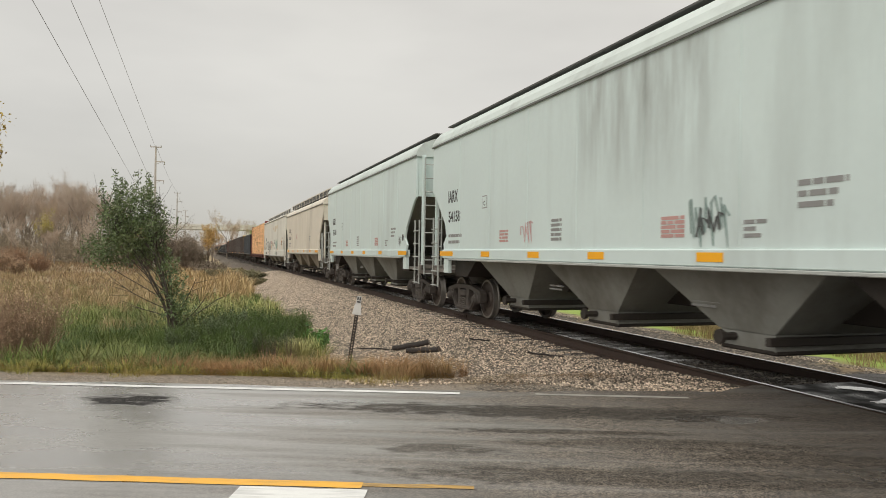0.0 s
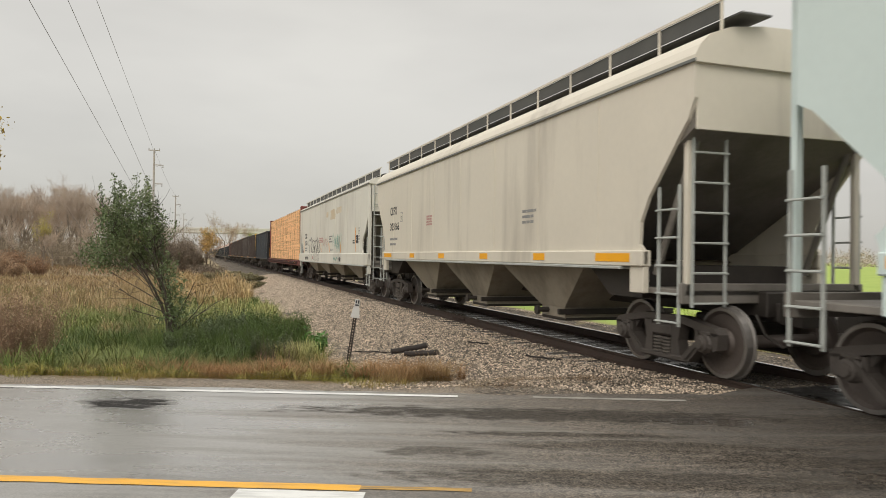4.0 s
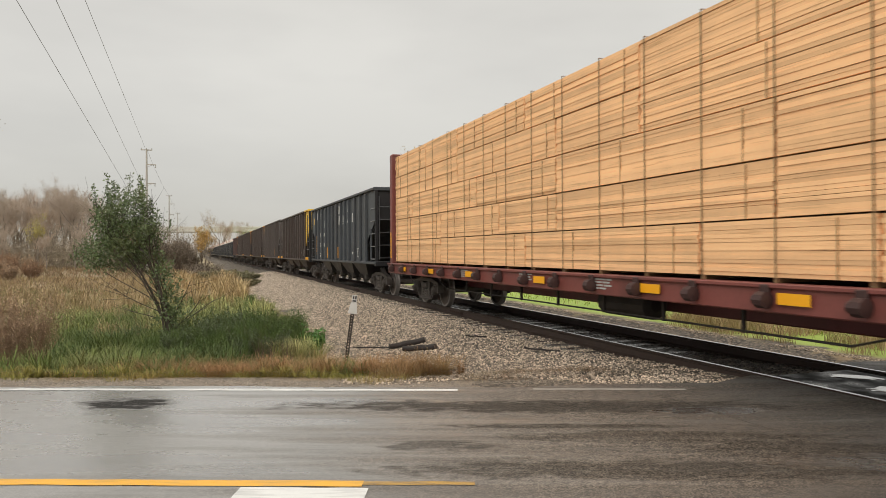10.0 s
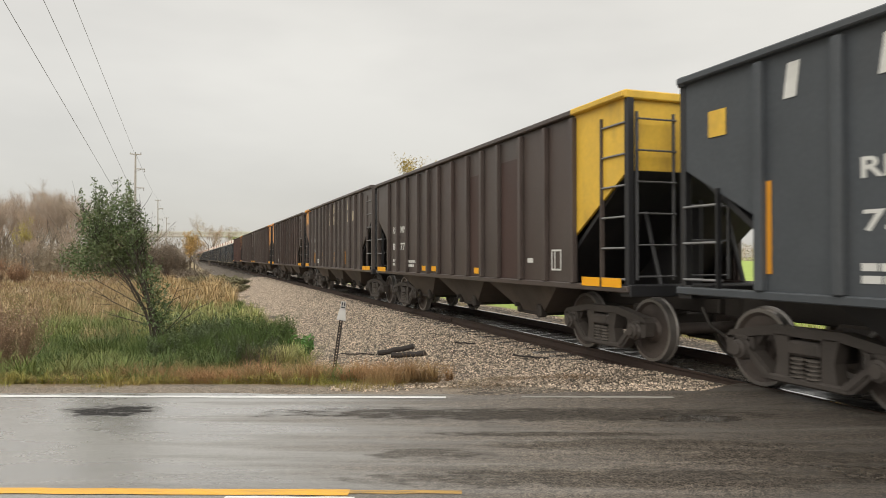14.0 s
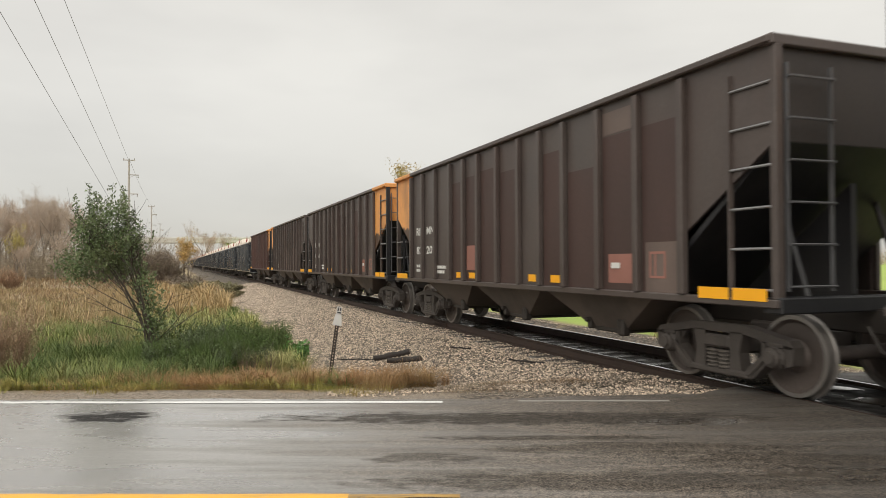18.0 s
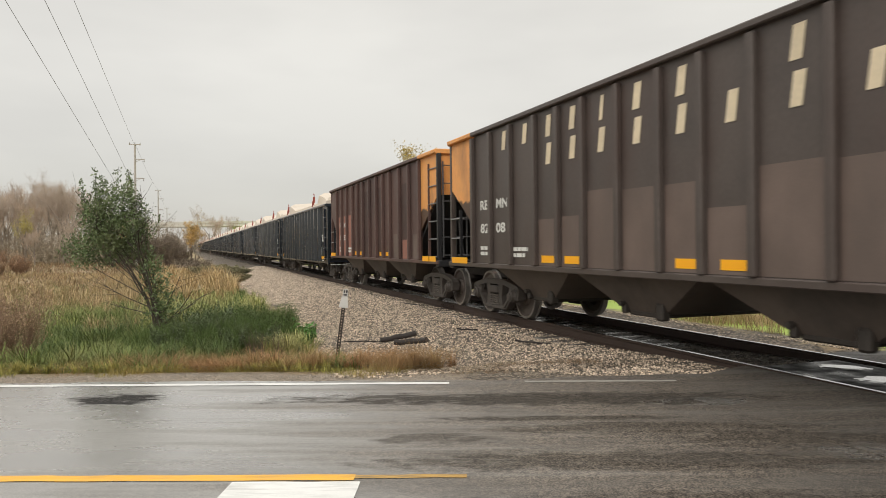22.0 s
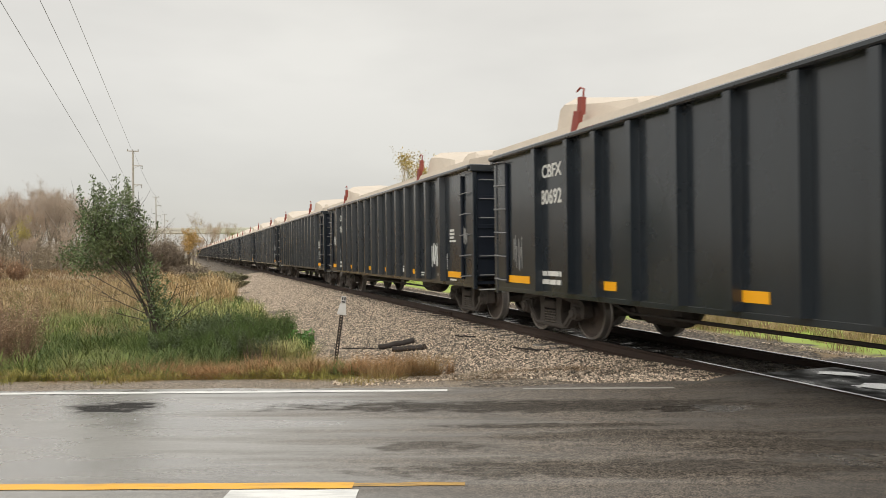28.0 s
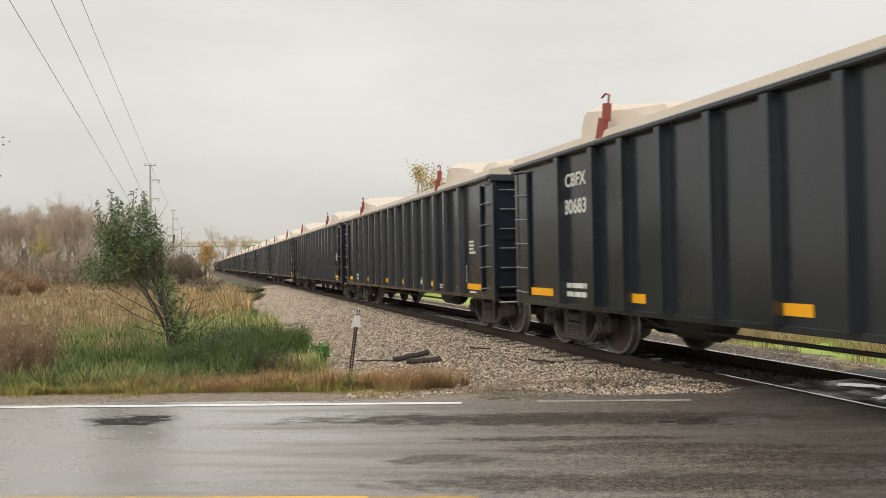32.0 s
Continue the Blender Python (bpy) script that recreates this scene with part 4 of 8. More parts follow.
def add_ladder(car, x, y, z0, z1, width, material, along_x=True, step=0.36, r=0.016, stand=0.06, name="ladder", posts=True):
    """Two posts and rungs; along_x: on the side, otherwise on the end."""
    sh = Shape()
    q = 1 if y > 0 else -1
    if along_x:
        if posts:
            for dx in (-width / 2, width / 2):
                sh.box(x + dx - 0.015, x + dx + 0.015, y, y + q * 0.035, z0, z1)
        z = z0 + 0.05
        while z < z1:
            sh.tube([(x - width / 2, y + q * stand, z), (x + width / 2, y + q * stand, z)], r, 6)
            for dx in (-width / 2, width / 2):
                sh.box(x + dx - 0.012, x + dx + 0.012, y, y + q * (stand + 0.012), z - 0.012, z + 0.012)
            z += step
    else:
        e = 1 if x > 0 else -1
        if posts:
            for dy in (-width / 2, width / 2):
                sh.box(x, x + e * 0.035, y + dy - 0.015, y + dy + 0.015, z0, z1)
        z = z0 + 0.05
        while z < z1:
            sh.tube([(x + e * stand, y - width / 2, z), (x + e * stand, y + width / 2, z)], r, 6)
            for dy in (-width / 2, width / 2):
                sh.box(x, x + e * (stand + 0.012), y + dy - 0.012, y + dy + 0.012, z - 0.012, z + 0.012)
            z += step
    if not posts:
        z = z0 + 0.05
        while z < z1:
            q = 1 if y > 0 else -1
            rung = Shape().tube([(x - width / 2, y, z), (x - width / 2, y + q * stand, z), (x + width / 2, y + q * stand, z), (x + width / 2, y, z)], r, 6)
            part(name, rung, material, car)
            z += step
        return None
    return part(name, sh, material, car)


def reflector(car, x, z, w, h, y, material=None, name="reflector"):
    return part(name, Shape().box(x - w / 2, x + w / 2, y, y + 0.005, z - h / 2, z + h / 2), material or REFLECT, car, "yellow reflector strip")


def new_car(name, label, category, u, group):
    car = thing(name, label, category, track_pose(u), group=group)
    CARS.append((car, u))
    return car


def covered_hopper(u, half, end, sill0, sill1, eave, top, paint, roof_paint, under, label, cut, bays, bay_bottom, railing, truck_x, cut_front=None):
    """A covered hopper car. cut: outline of the side sheet's end as (inset from the sill's end, height)."""
    car = new_car("covered_hopper_car", label, "freight car", u, "cars of the freight train")
    hx = half
    side = [(hx - a, z) for a, z in cut]
    left = [(a - hx, z) for a, z in (cut_front or cut)[::-1]]
    for q in (1, -1):
        sh = Shape()
        outline = side + left
        y0, y1 = q * 1.50, q * 1.555
        sh.side(outline, min(y0, y1), max(y0, y1))
        part("side_sheet", sh, paint, car)
        # thin upright welds between the plates
        for k in range(-3, 4):
            x = k * hx / 3.6
            part("weld_seam", Shape().box(x - 0.012, x + 0.012, q * 1.555, q * 1.562, sill1 + 0.05, eave - 0.06), paint, car)
        sill = Shape().box(-hx, hx, q * 1.44, q * 1.60, sill0, sill1, 0.015)
        part("side_sill", sill, paint, car, "pale side sill")
        lip = Shape().box(-hx + 0.5, hx - 0.5, q * 1.40, q * 1.625, sill0 - 0.045, sill0 - 0.003, 0.008)
        part("sill_lip", lip, LADDER_LIGHT, car)
    # the bin between the sheets, its ends sloping inwards below
    tx = max(x for x, z in side)
    bx = hx - 2.0
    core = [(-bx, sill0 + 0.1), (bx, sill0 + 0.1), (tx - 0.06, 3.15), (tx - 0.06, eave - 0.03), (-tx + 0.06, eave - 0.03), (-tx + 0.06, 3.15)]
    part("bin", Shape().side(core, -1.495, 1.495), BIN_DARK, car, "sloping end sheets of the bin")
    for q in (1, -1):
        part("upper_end_sheet", Shape().box(q * (tx - 0.055), q * (tx - 0.02), -1.49, 1.49, 3.12, eave - 0.02, 0.005), paint, car)
    rise = top - eave
    half_roof = [(1.57, -0.05), (1.57, 0.04), (1.50, 0.34 * rise), (1.36, 0.62 * rise), (1.05, 0.85 * rise), (0.55, 0.97 * rise)]
    roof = [(-y, eave + z) for y, z in half_roof] + [(0.0, top)] + [(y, eave + z) for y, z in half_roof[::-1]]
    part("roof", Shape().cross(roof, -tx - 0.04, tx + 0.04), roof_paint, car, "rounded roof")
    # Eave angle: the shadow line below the roof is put into its colour.
    for q in (1, -1):
        part("eave_angle", Shape().box(-tx - 0.05, tx + 0.05, q * 1.57, q * 1.595, eave - 0.055, eave - 0.012, 0.006), EAVE_SHADE, car)
    # hatches and running boards
    hatches = Shape()
    x = -tx + 0.7
    while x < tx - 1.0:
        hatches.box(x, x + 1.35, -0.32, 0.32, top, top + 0.09, 0.03)
        x += 1.55
    part("roof_hatch", hatches, roof_paint, car)
    for q in (1, -1):
        walk_z = top + 0.03 if railing else top + 0.02
        board = Shape().box(-tx - 0.25, tx + 0.25, q * 0.62, q * 1.08, walk_z, walk_z + (0.022 if railing else 0.03))
        part("running_board", board, GRATE, car, "steel running board")
        if railing:
            posts = Shape()
            n = int(2 * tx / 1.25)
            for i in range(n + 1):
                px = -tx + 2 * tx * i / n
                posts.box(px - 0.02, px + 0.02, q * 1.15, q * 1.17, eave + 0.6 * rise, walk_z + 0.24)
            posts.box(-tx - 0.25, tx + 0.25, q * 1.15, q * 1.175, walk_z + 0.22, walk_z + 0.26)
            part("board_rail", posts, paint, car)
            part("board_mesh", Shape().box(-tx, tx, q * 1.145, q * 1.15, walk_z + 0.0, walk_z + 0.215), GRATE, car)
    # discharge bays
    span = 2 * (hx - 1.75)
    w = span / bays
    for i in range(bays):
        c = -span / 2 + w * (i + 0.5)
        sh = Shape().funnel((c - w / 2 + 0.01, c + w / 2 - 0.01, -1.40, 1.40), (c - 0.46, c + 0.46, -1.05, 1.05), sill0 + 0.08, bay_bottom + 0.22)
        bay = part("hopper_bay", sh, under, car, "dark sloping discharge bay")
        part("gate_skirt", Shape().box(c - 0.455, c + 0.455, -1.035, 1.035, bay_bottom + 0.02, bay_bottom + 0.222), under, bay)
        part("outlet_gate", Shape().box(c - 0.46, c + 0.46, -1.04, 1.04, bay_bottom - 0.02, bay_bottom + 0.05, 0.02).box(c - 0.54, c - 0.46, -1.2, 1.2, bay_bottom + 0.10, bay_bottom + 0.20, 0.01).turned([(1.02, 0.05), (1.22, 0.05), (1.23, 0.09), (1.29, 0.09)], "y", 8, (c + 0.2, 0, bay_bottom + 0.14)), STEEL_DARK, bay)
    part("centre_sill", Shape().box(-end + 0.4, end - 0.4, -0.3, 0.3, 0.78, 1.12, 0.02), STEEL_DARK, car)
    for q in (1, -1):
        under_end = [(q * (hx - 0.32), sill0 + 0.02), (q * (hx - 0.32), 0.98), (q * (hx - 1.15), 0.98), (q * (hx - 1.8), sill0 + 0.02)]
        part("body_bolster", Shape().side(under_end, -1.36, 1.36), STEEL_DARK, car)
        e = q * (end - 0.55) if end - hx > 0.6 else q * (hx - 0.02)
        low = sill0 - 0.36 if end - hx > 0.6 else sill0 + 0.02
        deck = Shape().box(q * (hx - 0.3), e, -1.45, 1.45, low, low + 0.08, 0.01).box(e, e - q * 0.10, -1.5, 1.5, low - 0.1, low + 0.16, 0.01)
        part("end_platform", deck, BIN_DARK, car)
        for p in (1, -1):
            part("end_post", Shape().box(e, e - q * 0.08, p * (1.33 if end - hx > 0.6 else 1.44), p * (1.43 if end - hx > 0.6 else 1.565), sill0 - 0.3, eave - 0.02, 0.01), paint, car)
            if end - hx > 0.6:
                part("jack_plate", Shape().box(q * (hx - 0.02), q * (hx - 0.34), p * 1.46, p * 1.56, sill0 - 0.36, sill0, 0.01), paint, car)
            brace = Shape().tube([(q * (hx - 0.1), p * 1.3, sill0 - 0.1), (q * (tx - 0.3), p * 1.25, 3.1)], 0.05, 6)
            if railing:
                part("end_brace", brace, BIN_DARK, car)
        add_ladder(car, e + q * 0.02, 1.12 if q < 0 else -1.12, sill0 - 0.5, eave - 0.1, 0.5, LADDER_LIGHT, False, 0.38)
        add_ladder(car, e - q * 0.28, 1.47, sill0 - 0.75, sill0 + 1.05, 0.42, LADDER_LIGHT, True, 0.36)
        add_ladder(car, e - q * 0.28, -1.47, sill0 - 0.75, sill0 + 1.05, 0.42, LADDER_LIGHT, True, 0.36)
        add_truck(car, q * truck_x, u)
    add_couplers(car, hx, end, 0.86)
    return car


def coal_hopper(u, half, sill, top, paint, under, label, bays, end_front=None, end_back=None, spread_x=5.3, end_paint=None):
    """An open-topped coal hopper. end_front and end_back: paint of the upper ends, front towards smaller x."""
    car = new_car("open_hopper_car", label, "freight car", u, "cars of the freight train")
    h = half
    a = spread_x
    for q in (1, -1):
        y0, y1 = (1.50, 1.54) if q > 0 else (-1.54, -1.50)
        part("side_sheet", Shape().side([(-a, sill), (a, sill), (a, sill + 0.75), (a, top), (-a, top), (-a, sill + 0.75)], y0, y1), paint, car)
        for e, ep in ((-1, end_front), (1, end_back)):
            poly = [(e * a, sill + 0.75), (e * h, top - 1.02), (e * h, top), (e * a, top)]
            part("end_gusset", Shape().side(poly, y0, y1), ep or paint, car, "faded painted end panel" if ep else "")
            if ep:
                part("rim_paint", Shape().box(e * a, e * (h + 0.053), q * 1.467, q * 1.633, top - 0.003, top + 0.088, 0.015), ep, car)
        for k in (-5.3, -4.4, -3.48, -2.5, -1.7, -0.92, 0.0, 0.92, 1.7, 2.5, 3.48, 4.4, 5.3):
            x = k * a / 5.3
            rib = Shape().box(x - 0.055, x + 0.055, q * 1.54, q * 1.63, sill + 0.02, top - 0.04, 0.012)
            part("side_post", rib, paint, car)
        part("top_chord", Shape().box(-h - 0.05, h + 0.05, q * 1.47, q * 1.63, top + 0.0, top + 0.085, 0.015), paint, car)
        part("side_sill", Shape().box(-h - 0.1, h + 0.1, q * 1.44, q * 1.60, sill - 0.07, sill + 0.02, 0.012), paint, car)
    for e, ep in ((-1, end_front), (1, end_back)):
        part("end_sheet", Shape().box(e * h, e * (h - 0.05), -1.5, 1.5, top - 1.0, top, 0.01), ep or end_paint or DARK_END, car)
        part("end_chord", Shape().box(e * (h - 0.06), e * (h + 0.07), -1.6, 1.6, top - 0.02, top + 0.10, 0.015), ep or paint, car)
        slope = [(e * h, top - 1.0), (e * (h - 0.06), top - 0.96), (e * (a - 0.75), sill + 0.05), (e * (a - 0.69), sill + 0.01)]
        part("slope_sheet", Shape().side(slope, -1.49, 1.49), under, car)
        # Added black plate that stands for the darkness under the slope sheet.
        web = [(e * (a - 0.66), sill - 0.1), (e * (h - 0.35), sill - 0.1), (e * (h - 0.35), sill + (top - 1.05 - sill) * (h - a + 0.32) / (h - a + 0.70)), (e * (a - 0.66), sill)]
        part("end_web", Shape().side(web, -0.04, 0.04), BLACK_PAINT, car, "black panel added to fill the dark opening under the slope sheet")
        for p in (1, -1):
            part("corner_post", Shape().box(e * (h - 0.02), e * (h + 0.07), p * 1.45, p * 1.56, sill, top, 0.012), end_paint or (paint if e > 0 or not ep else under), car)
            part("end_strut", Shape().tube([(e * (h - 0.3), p * 0.75, sill), (e * (h - 0.75), p * 0.75, sill + 1.35)], 0.035, 6), under, car)
        part("end_sill", Shape().box(e * (h - 0.12), e * (h + 0.12), -1.56, 1.56, sill - 0.13, sill + 0.04, 0.015), under, car)
        for q in (1, -1):
            add_ladder(car, e * (h - 0.29), q * 1.50, sill + 0.06, top - 0.25 if e < 0 else sill + 1.1, 0.58, LADDER_RUNG, True, 0.43, posts=False, name="grab_iron")
            part("ladder_post", Shape().box(e * (h - 0.565), e * (h - 0.595), q * 1.52, q * 1.58, sill - 0.05, top - 0.2 if e < 0 and not end_paint else sill + 1.15), paint if e < 0 else under, car)
            add_ladder(car, e * (h + 0.06), q * 1.12, sill + 0.1, top - 0.2, 0.6, LADDER_DARK, False, 0.43, r=0.013)
        add_truck(car, e * (h - 1.33), u)
    part("coal_load", coal_heap(h - 0.1, 1.46, top - 0.28), COAL, car, "black coal heaped just below the rim")
    span = 2 * (a - 0.7)
    w = span / bays
    for i in range(bays):
        c = -span / 2 + w * (i + 0.5)
        bay = part("hopper_bay", Shape().funnel((c - w / 2 + 0.01, c + w / 2 - 0.01, -1.44, 1.44), (c - 0.46, c + 0.46, -1.15, 1.15), sill - 0.02, 0.52), under if paint is CHARCOAL else UNDER_BROWN, car)
        part("outlet_gate", Shape().box(c - 0.36, c + 0.36, -1.16, 1.16, 0.46, 0.54, 0.02).box(c - 0.50, c - 0.36, -1.25, -1.1, 0.44, 0.66, 0.02).box(c - 0.52, c - 0.36, 1.1, 1.26, 0.44, 0.68, 0.03).box(c + 0.36, c + 0.46, 1.12, 1.24, 0.48, 0.62, 0.02).tube([(c + 0.4, -1.2, 0.62), (c + 0.4, 1.3, 0.62)], 0.04, 6), STEEL_DARK, bay)
    part("centre_sill", Shape().box(-h - 0.3, h + 0.3, -0.25, 0.25, 0.72, sill - 0.1, 0.02), STEEL_DARK, car)
    add_couplers(car, h, h + 0.62, 0.86)
    return car


def coal_heap(hx, hy, z):
    sh, n, k = Shape(), 26, 6
    v = []
    for i in range(n + 1):
        for j in range(k + 1):
            x, y = -hx + 2 * hx * i / n, -hy + 2 * hy * j / k
            v.append((x, y, z + 0.16 * noise.noise((x * 0.9, y * 0.9, 3.1)) + 0.12 * (1 - (y / hy) ** 2)))
    f = [(i * (k + 1) + j, (i + 1) * (k + 1) + j, (i + 1) * (k + 1) + j + 1, i * (k + 1) + j + 1) for i in range(n) for j in range(k)]
    return sh.add(v, f)


LADDER_RUNG = mat("worn_grey_rung_paint", (0.22, 0.22, 0.225), 0.45, 0.2, var=0.25)
EAVE_SHADE = mat("eave_shadow_grey", (0.15, 0.16, 0.148), 0.6, var=0.25)
COAL = mat("coal", (0.015, 0.015, 0.016), 0.4, var=0.5, scale=8, fine=30, bump=0.8)
LADDER_DARK = mat("dark_grey_rung_paint", (0.10, 0.10, 0.105), 0.45, 0.2, var=0.2)


def lumber_car(u, half):
    car = new_car("centre_beam_flat_car", "dark red centre-beam flat car loaded high with bundled pale lumber", "freight car", u, "cars of the freight train")
    h = half
    for q in (1, -1):
        part("side_sill", Shape().box(-h, h, q * 1.38, q * 1.54, 0.84, 1.12, 0.015).box(-h, h, q * 1.36, q * 1.58, 1.10, 1.15, 0.01), RED, car)
        for i in range(18):
            x = 9.85 - 1.158 * i
            winch = Shape().box(x - 0.06, x + 0.06, q * 1.54, q * 1.60, 0.90, 1.14, 0.01).turned([(x - 0.10, 0.03), (x - 0.09, 0.09), (x + 0.03, 0.09), (x + 0.04, 0.055), (x + 0.09, 0.055), (x + 0.10, 0.02)], "x", 10, (0, q * 1.63, 0.98))
            part("strap_winch", winch, WINCH, car)
    part("deck", Shape().box(-h, h, -1.38, 1.38, 1.0, 1.10, 0.01), RED_DARK, car)
    part("centre_sill", Shape().box(-h + 0.2, h - 0.2, -0.28, 0.28, 0.55, 1.0, 0.02), RED_DARK, car)
    beam = Shape().box(-h + 0.4, h - 0.4, -0.06, 0.06, 1.1, 4.4)
    part("centre_beam", beam, RED_DARK, car)
    for q in (1, -1):
        bulk = Shape().box(q * h, q * (h - 0.06), -1.42, 1.42, 1.0, 4.50, 0.01)
        part("bulkhead", bulk, RED_DARK, car, "dark red ribbed end bulkhead")
        for p in (1, -1):
            part("bulkhead_post", Shape().box(q * (h + 0.02), q * (h - 0.22), p * 1.30, p * 1.47, 0.85, 4.52, 0.02), RED, car)
        part("bulkhead_cap", Shape().box(q * (h + 0.03), q * (h - 0.22), -1.45, 1.45, 4.44, 4.54, 0.02), RED, car)
        for k in range(6):
            z = 1.5 + k * 0.5
            part("bulkhead_rib", Shape().box(q * h, q * (h + 0.09), -1.3, 1.3, z, z + 0.10, 0.01), RED_DARK, car)
        add_ladder(car, q * (h + 0.09), 1.0, 1.0, 4.4, 0.5, RED_DARK, False, 0.42)
        part("end_stripe", Shape().box(q * (h - 0.06), q * (h - 0.14), 1.47, 1.476, 1.3, 2.1), REFLECT, car, "yellow reflector strip")
        add_truck(car, q * (h - 2.45), u)
    # bundles of boards, tier by tier
    rng = random.Random(11)
    z0, tiers = 1.19, 5
    tier = (4.40 - z0) / tiers
    for q in (1, -1):
        for t in range(tiers):
            x = -h + 0.45
            while x < h - 0.5:
                ln = min(rng.choice((4.88, 4.88, 4.88, 3.66, 2.44)), h - 0.45 - x)
                if h - 0.45 - (x + ln) < 1.2:
                    ln = h - 0.45 - x
                za, n = z0 + t * tier + 0.016, 13
                dz = (tier - 0.019) / n
                core = Shape().box(x + 0.02, x + ln - 0.02, q * 0.12, q * 1.36, za, za + dz * n - 0.004)
                b = part("lumber_bundle", core, LUMBER, car, "bundle of pale softwood boards")
                rest = Shape()
                for k in range(n):
                    j0, j1, jy = rng.uniform(0, 0.03), rng.uniform(0, 0.03), rng.uniform(-0.004, 0.014)
                    board = (x + 0.006 + j0, x + ln - 0.008 - j1, q * 1.20, q * (1.405 + jy), za + k * dz, za + (k + 1) * dz - (0.001 if rng.random() < 0.8 else rng.uniform(0.003, 0.008)))
                    if q > 0:
                        part("board", Shape().box(*board), LUMBER, b)
                    else:
                        rest.box(*board)
                if q < 0:
                    tagged(part("far_boards", rest, LUMBER, b), kind="stuff")
                xx = x + rng.uniform(0.3, 0.5)
                while xx < x + ln - 0.2 and q > 0:
                    part("band", Shape().box(xx - 0.005, xx + 0.005, q * 1.40, q * 1.424, za, za + tier - 0.04), STRAP, b)
                    xx += rng.uniform(2.0, 2.8)
                x += ln
        for i in range(18):
            x = 9.85 - 1.158 * i
            part("tie_down_strap", Shape().box(x - 0.008, x + 0.008, q * 1.428, q * 1.434, 1.12, 4.42).box(x - 0.008, x + 0.008, q * 0.3, q * 1.434, 4.415, 4.425), WEBBING, car, "dark webbing strap drawn down to its winch")
        for t in range(tiers + 1):
            bat = Shape()
            x = -h + 0.7
            while x < h - 0.6:
                bat.box(x, x + 0.09, q * 0.12, q * 1.35, z0 + t * tier - 0.01 if t else 1.15, z0 + t * tier + 0.016)
                x += 1.16
            if t < tiers:
                tagged(part("batten_row", bat, STRAP, car), kind="stuff")
    add_couplers(car, h, h + 0.4, 0.86)
    for x in (-8.7, -5.59, -3.21, 0.01, 3.4, 6.1, 8.6):
        reflector(car, x, 1.0, 0.42, 0.12, 1.582)
    for x, n in ((-7.8, 1), (-2.0, 2), (0.6, 3), (3.8, 4)):
        bars((0.55, 0.5, 0.55, 0.4), car, LADDER_LIGHT, x + 0.3, 1.09, 1.542, 0.025, 0.02, seed=n)
    rod = Shape().tube([(-h + 3.6, 1.2, 0.84), (-h + 4.6, 1.2, 0.56), (h - 4.6, 1.2, 0.56), (h - 3.6, 1.2, 0.84)], 0.014, 6)
    for k in range(7):
        rod.box(-4.5 + 1.5 * k, -4.46 + 1.5 * k, 1.18, 1.22, 0.54, 0.86)
    part("brake_rod", rod, STEEL_DARK, car)
    part("air_tank", Shape().turned([(-2.2, 0.1), (-2.15, 0.22), (-0.9, 0.22), (-0.85, 0.1)], "x", 14, (0, 0.75, 0.68)), STEEL_DARK, car)
    return car


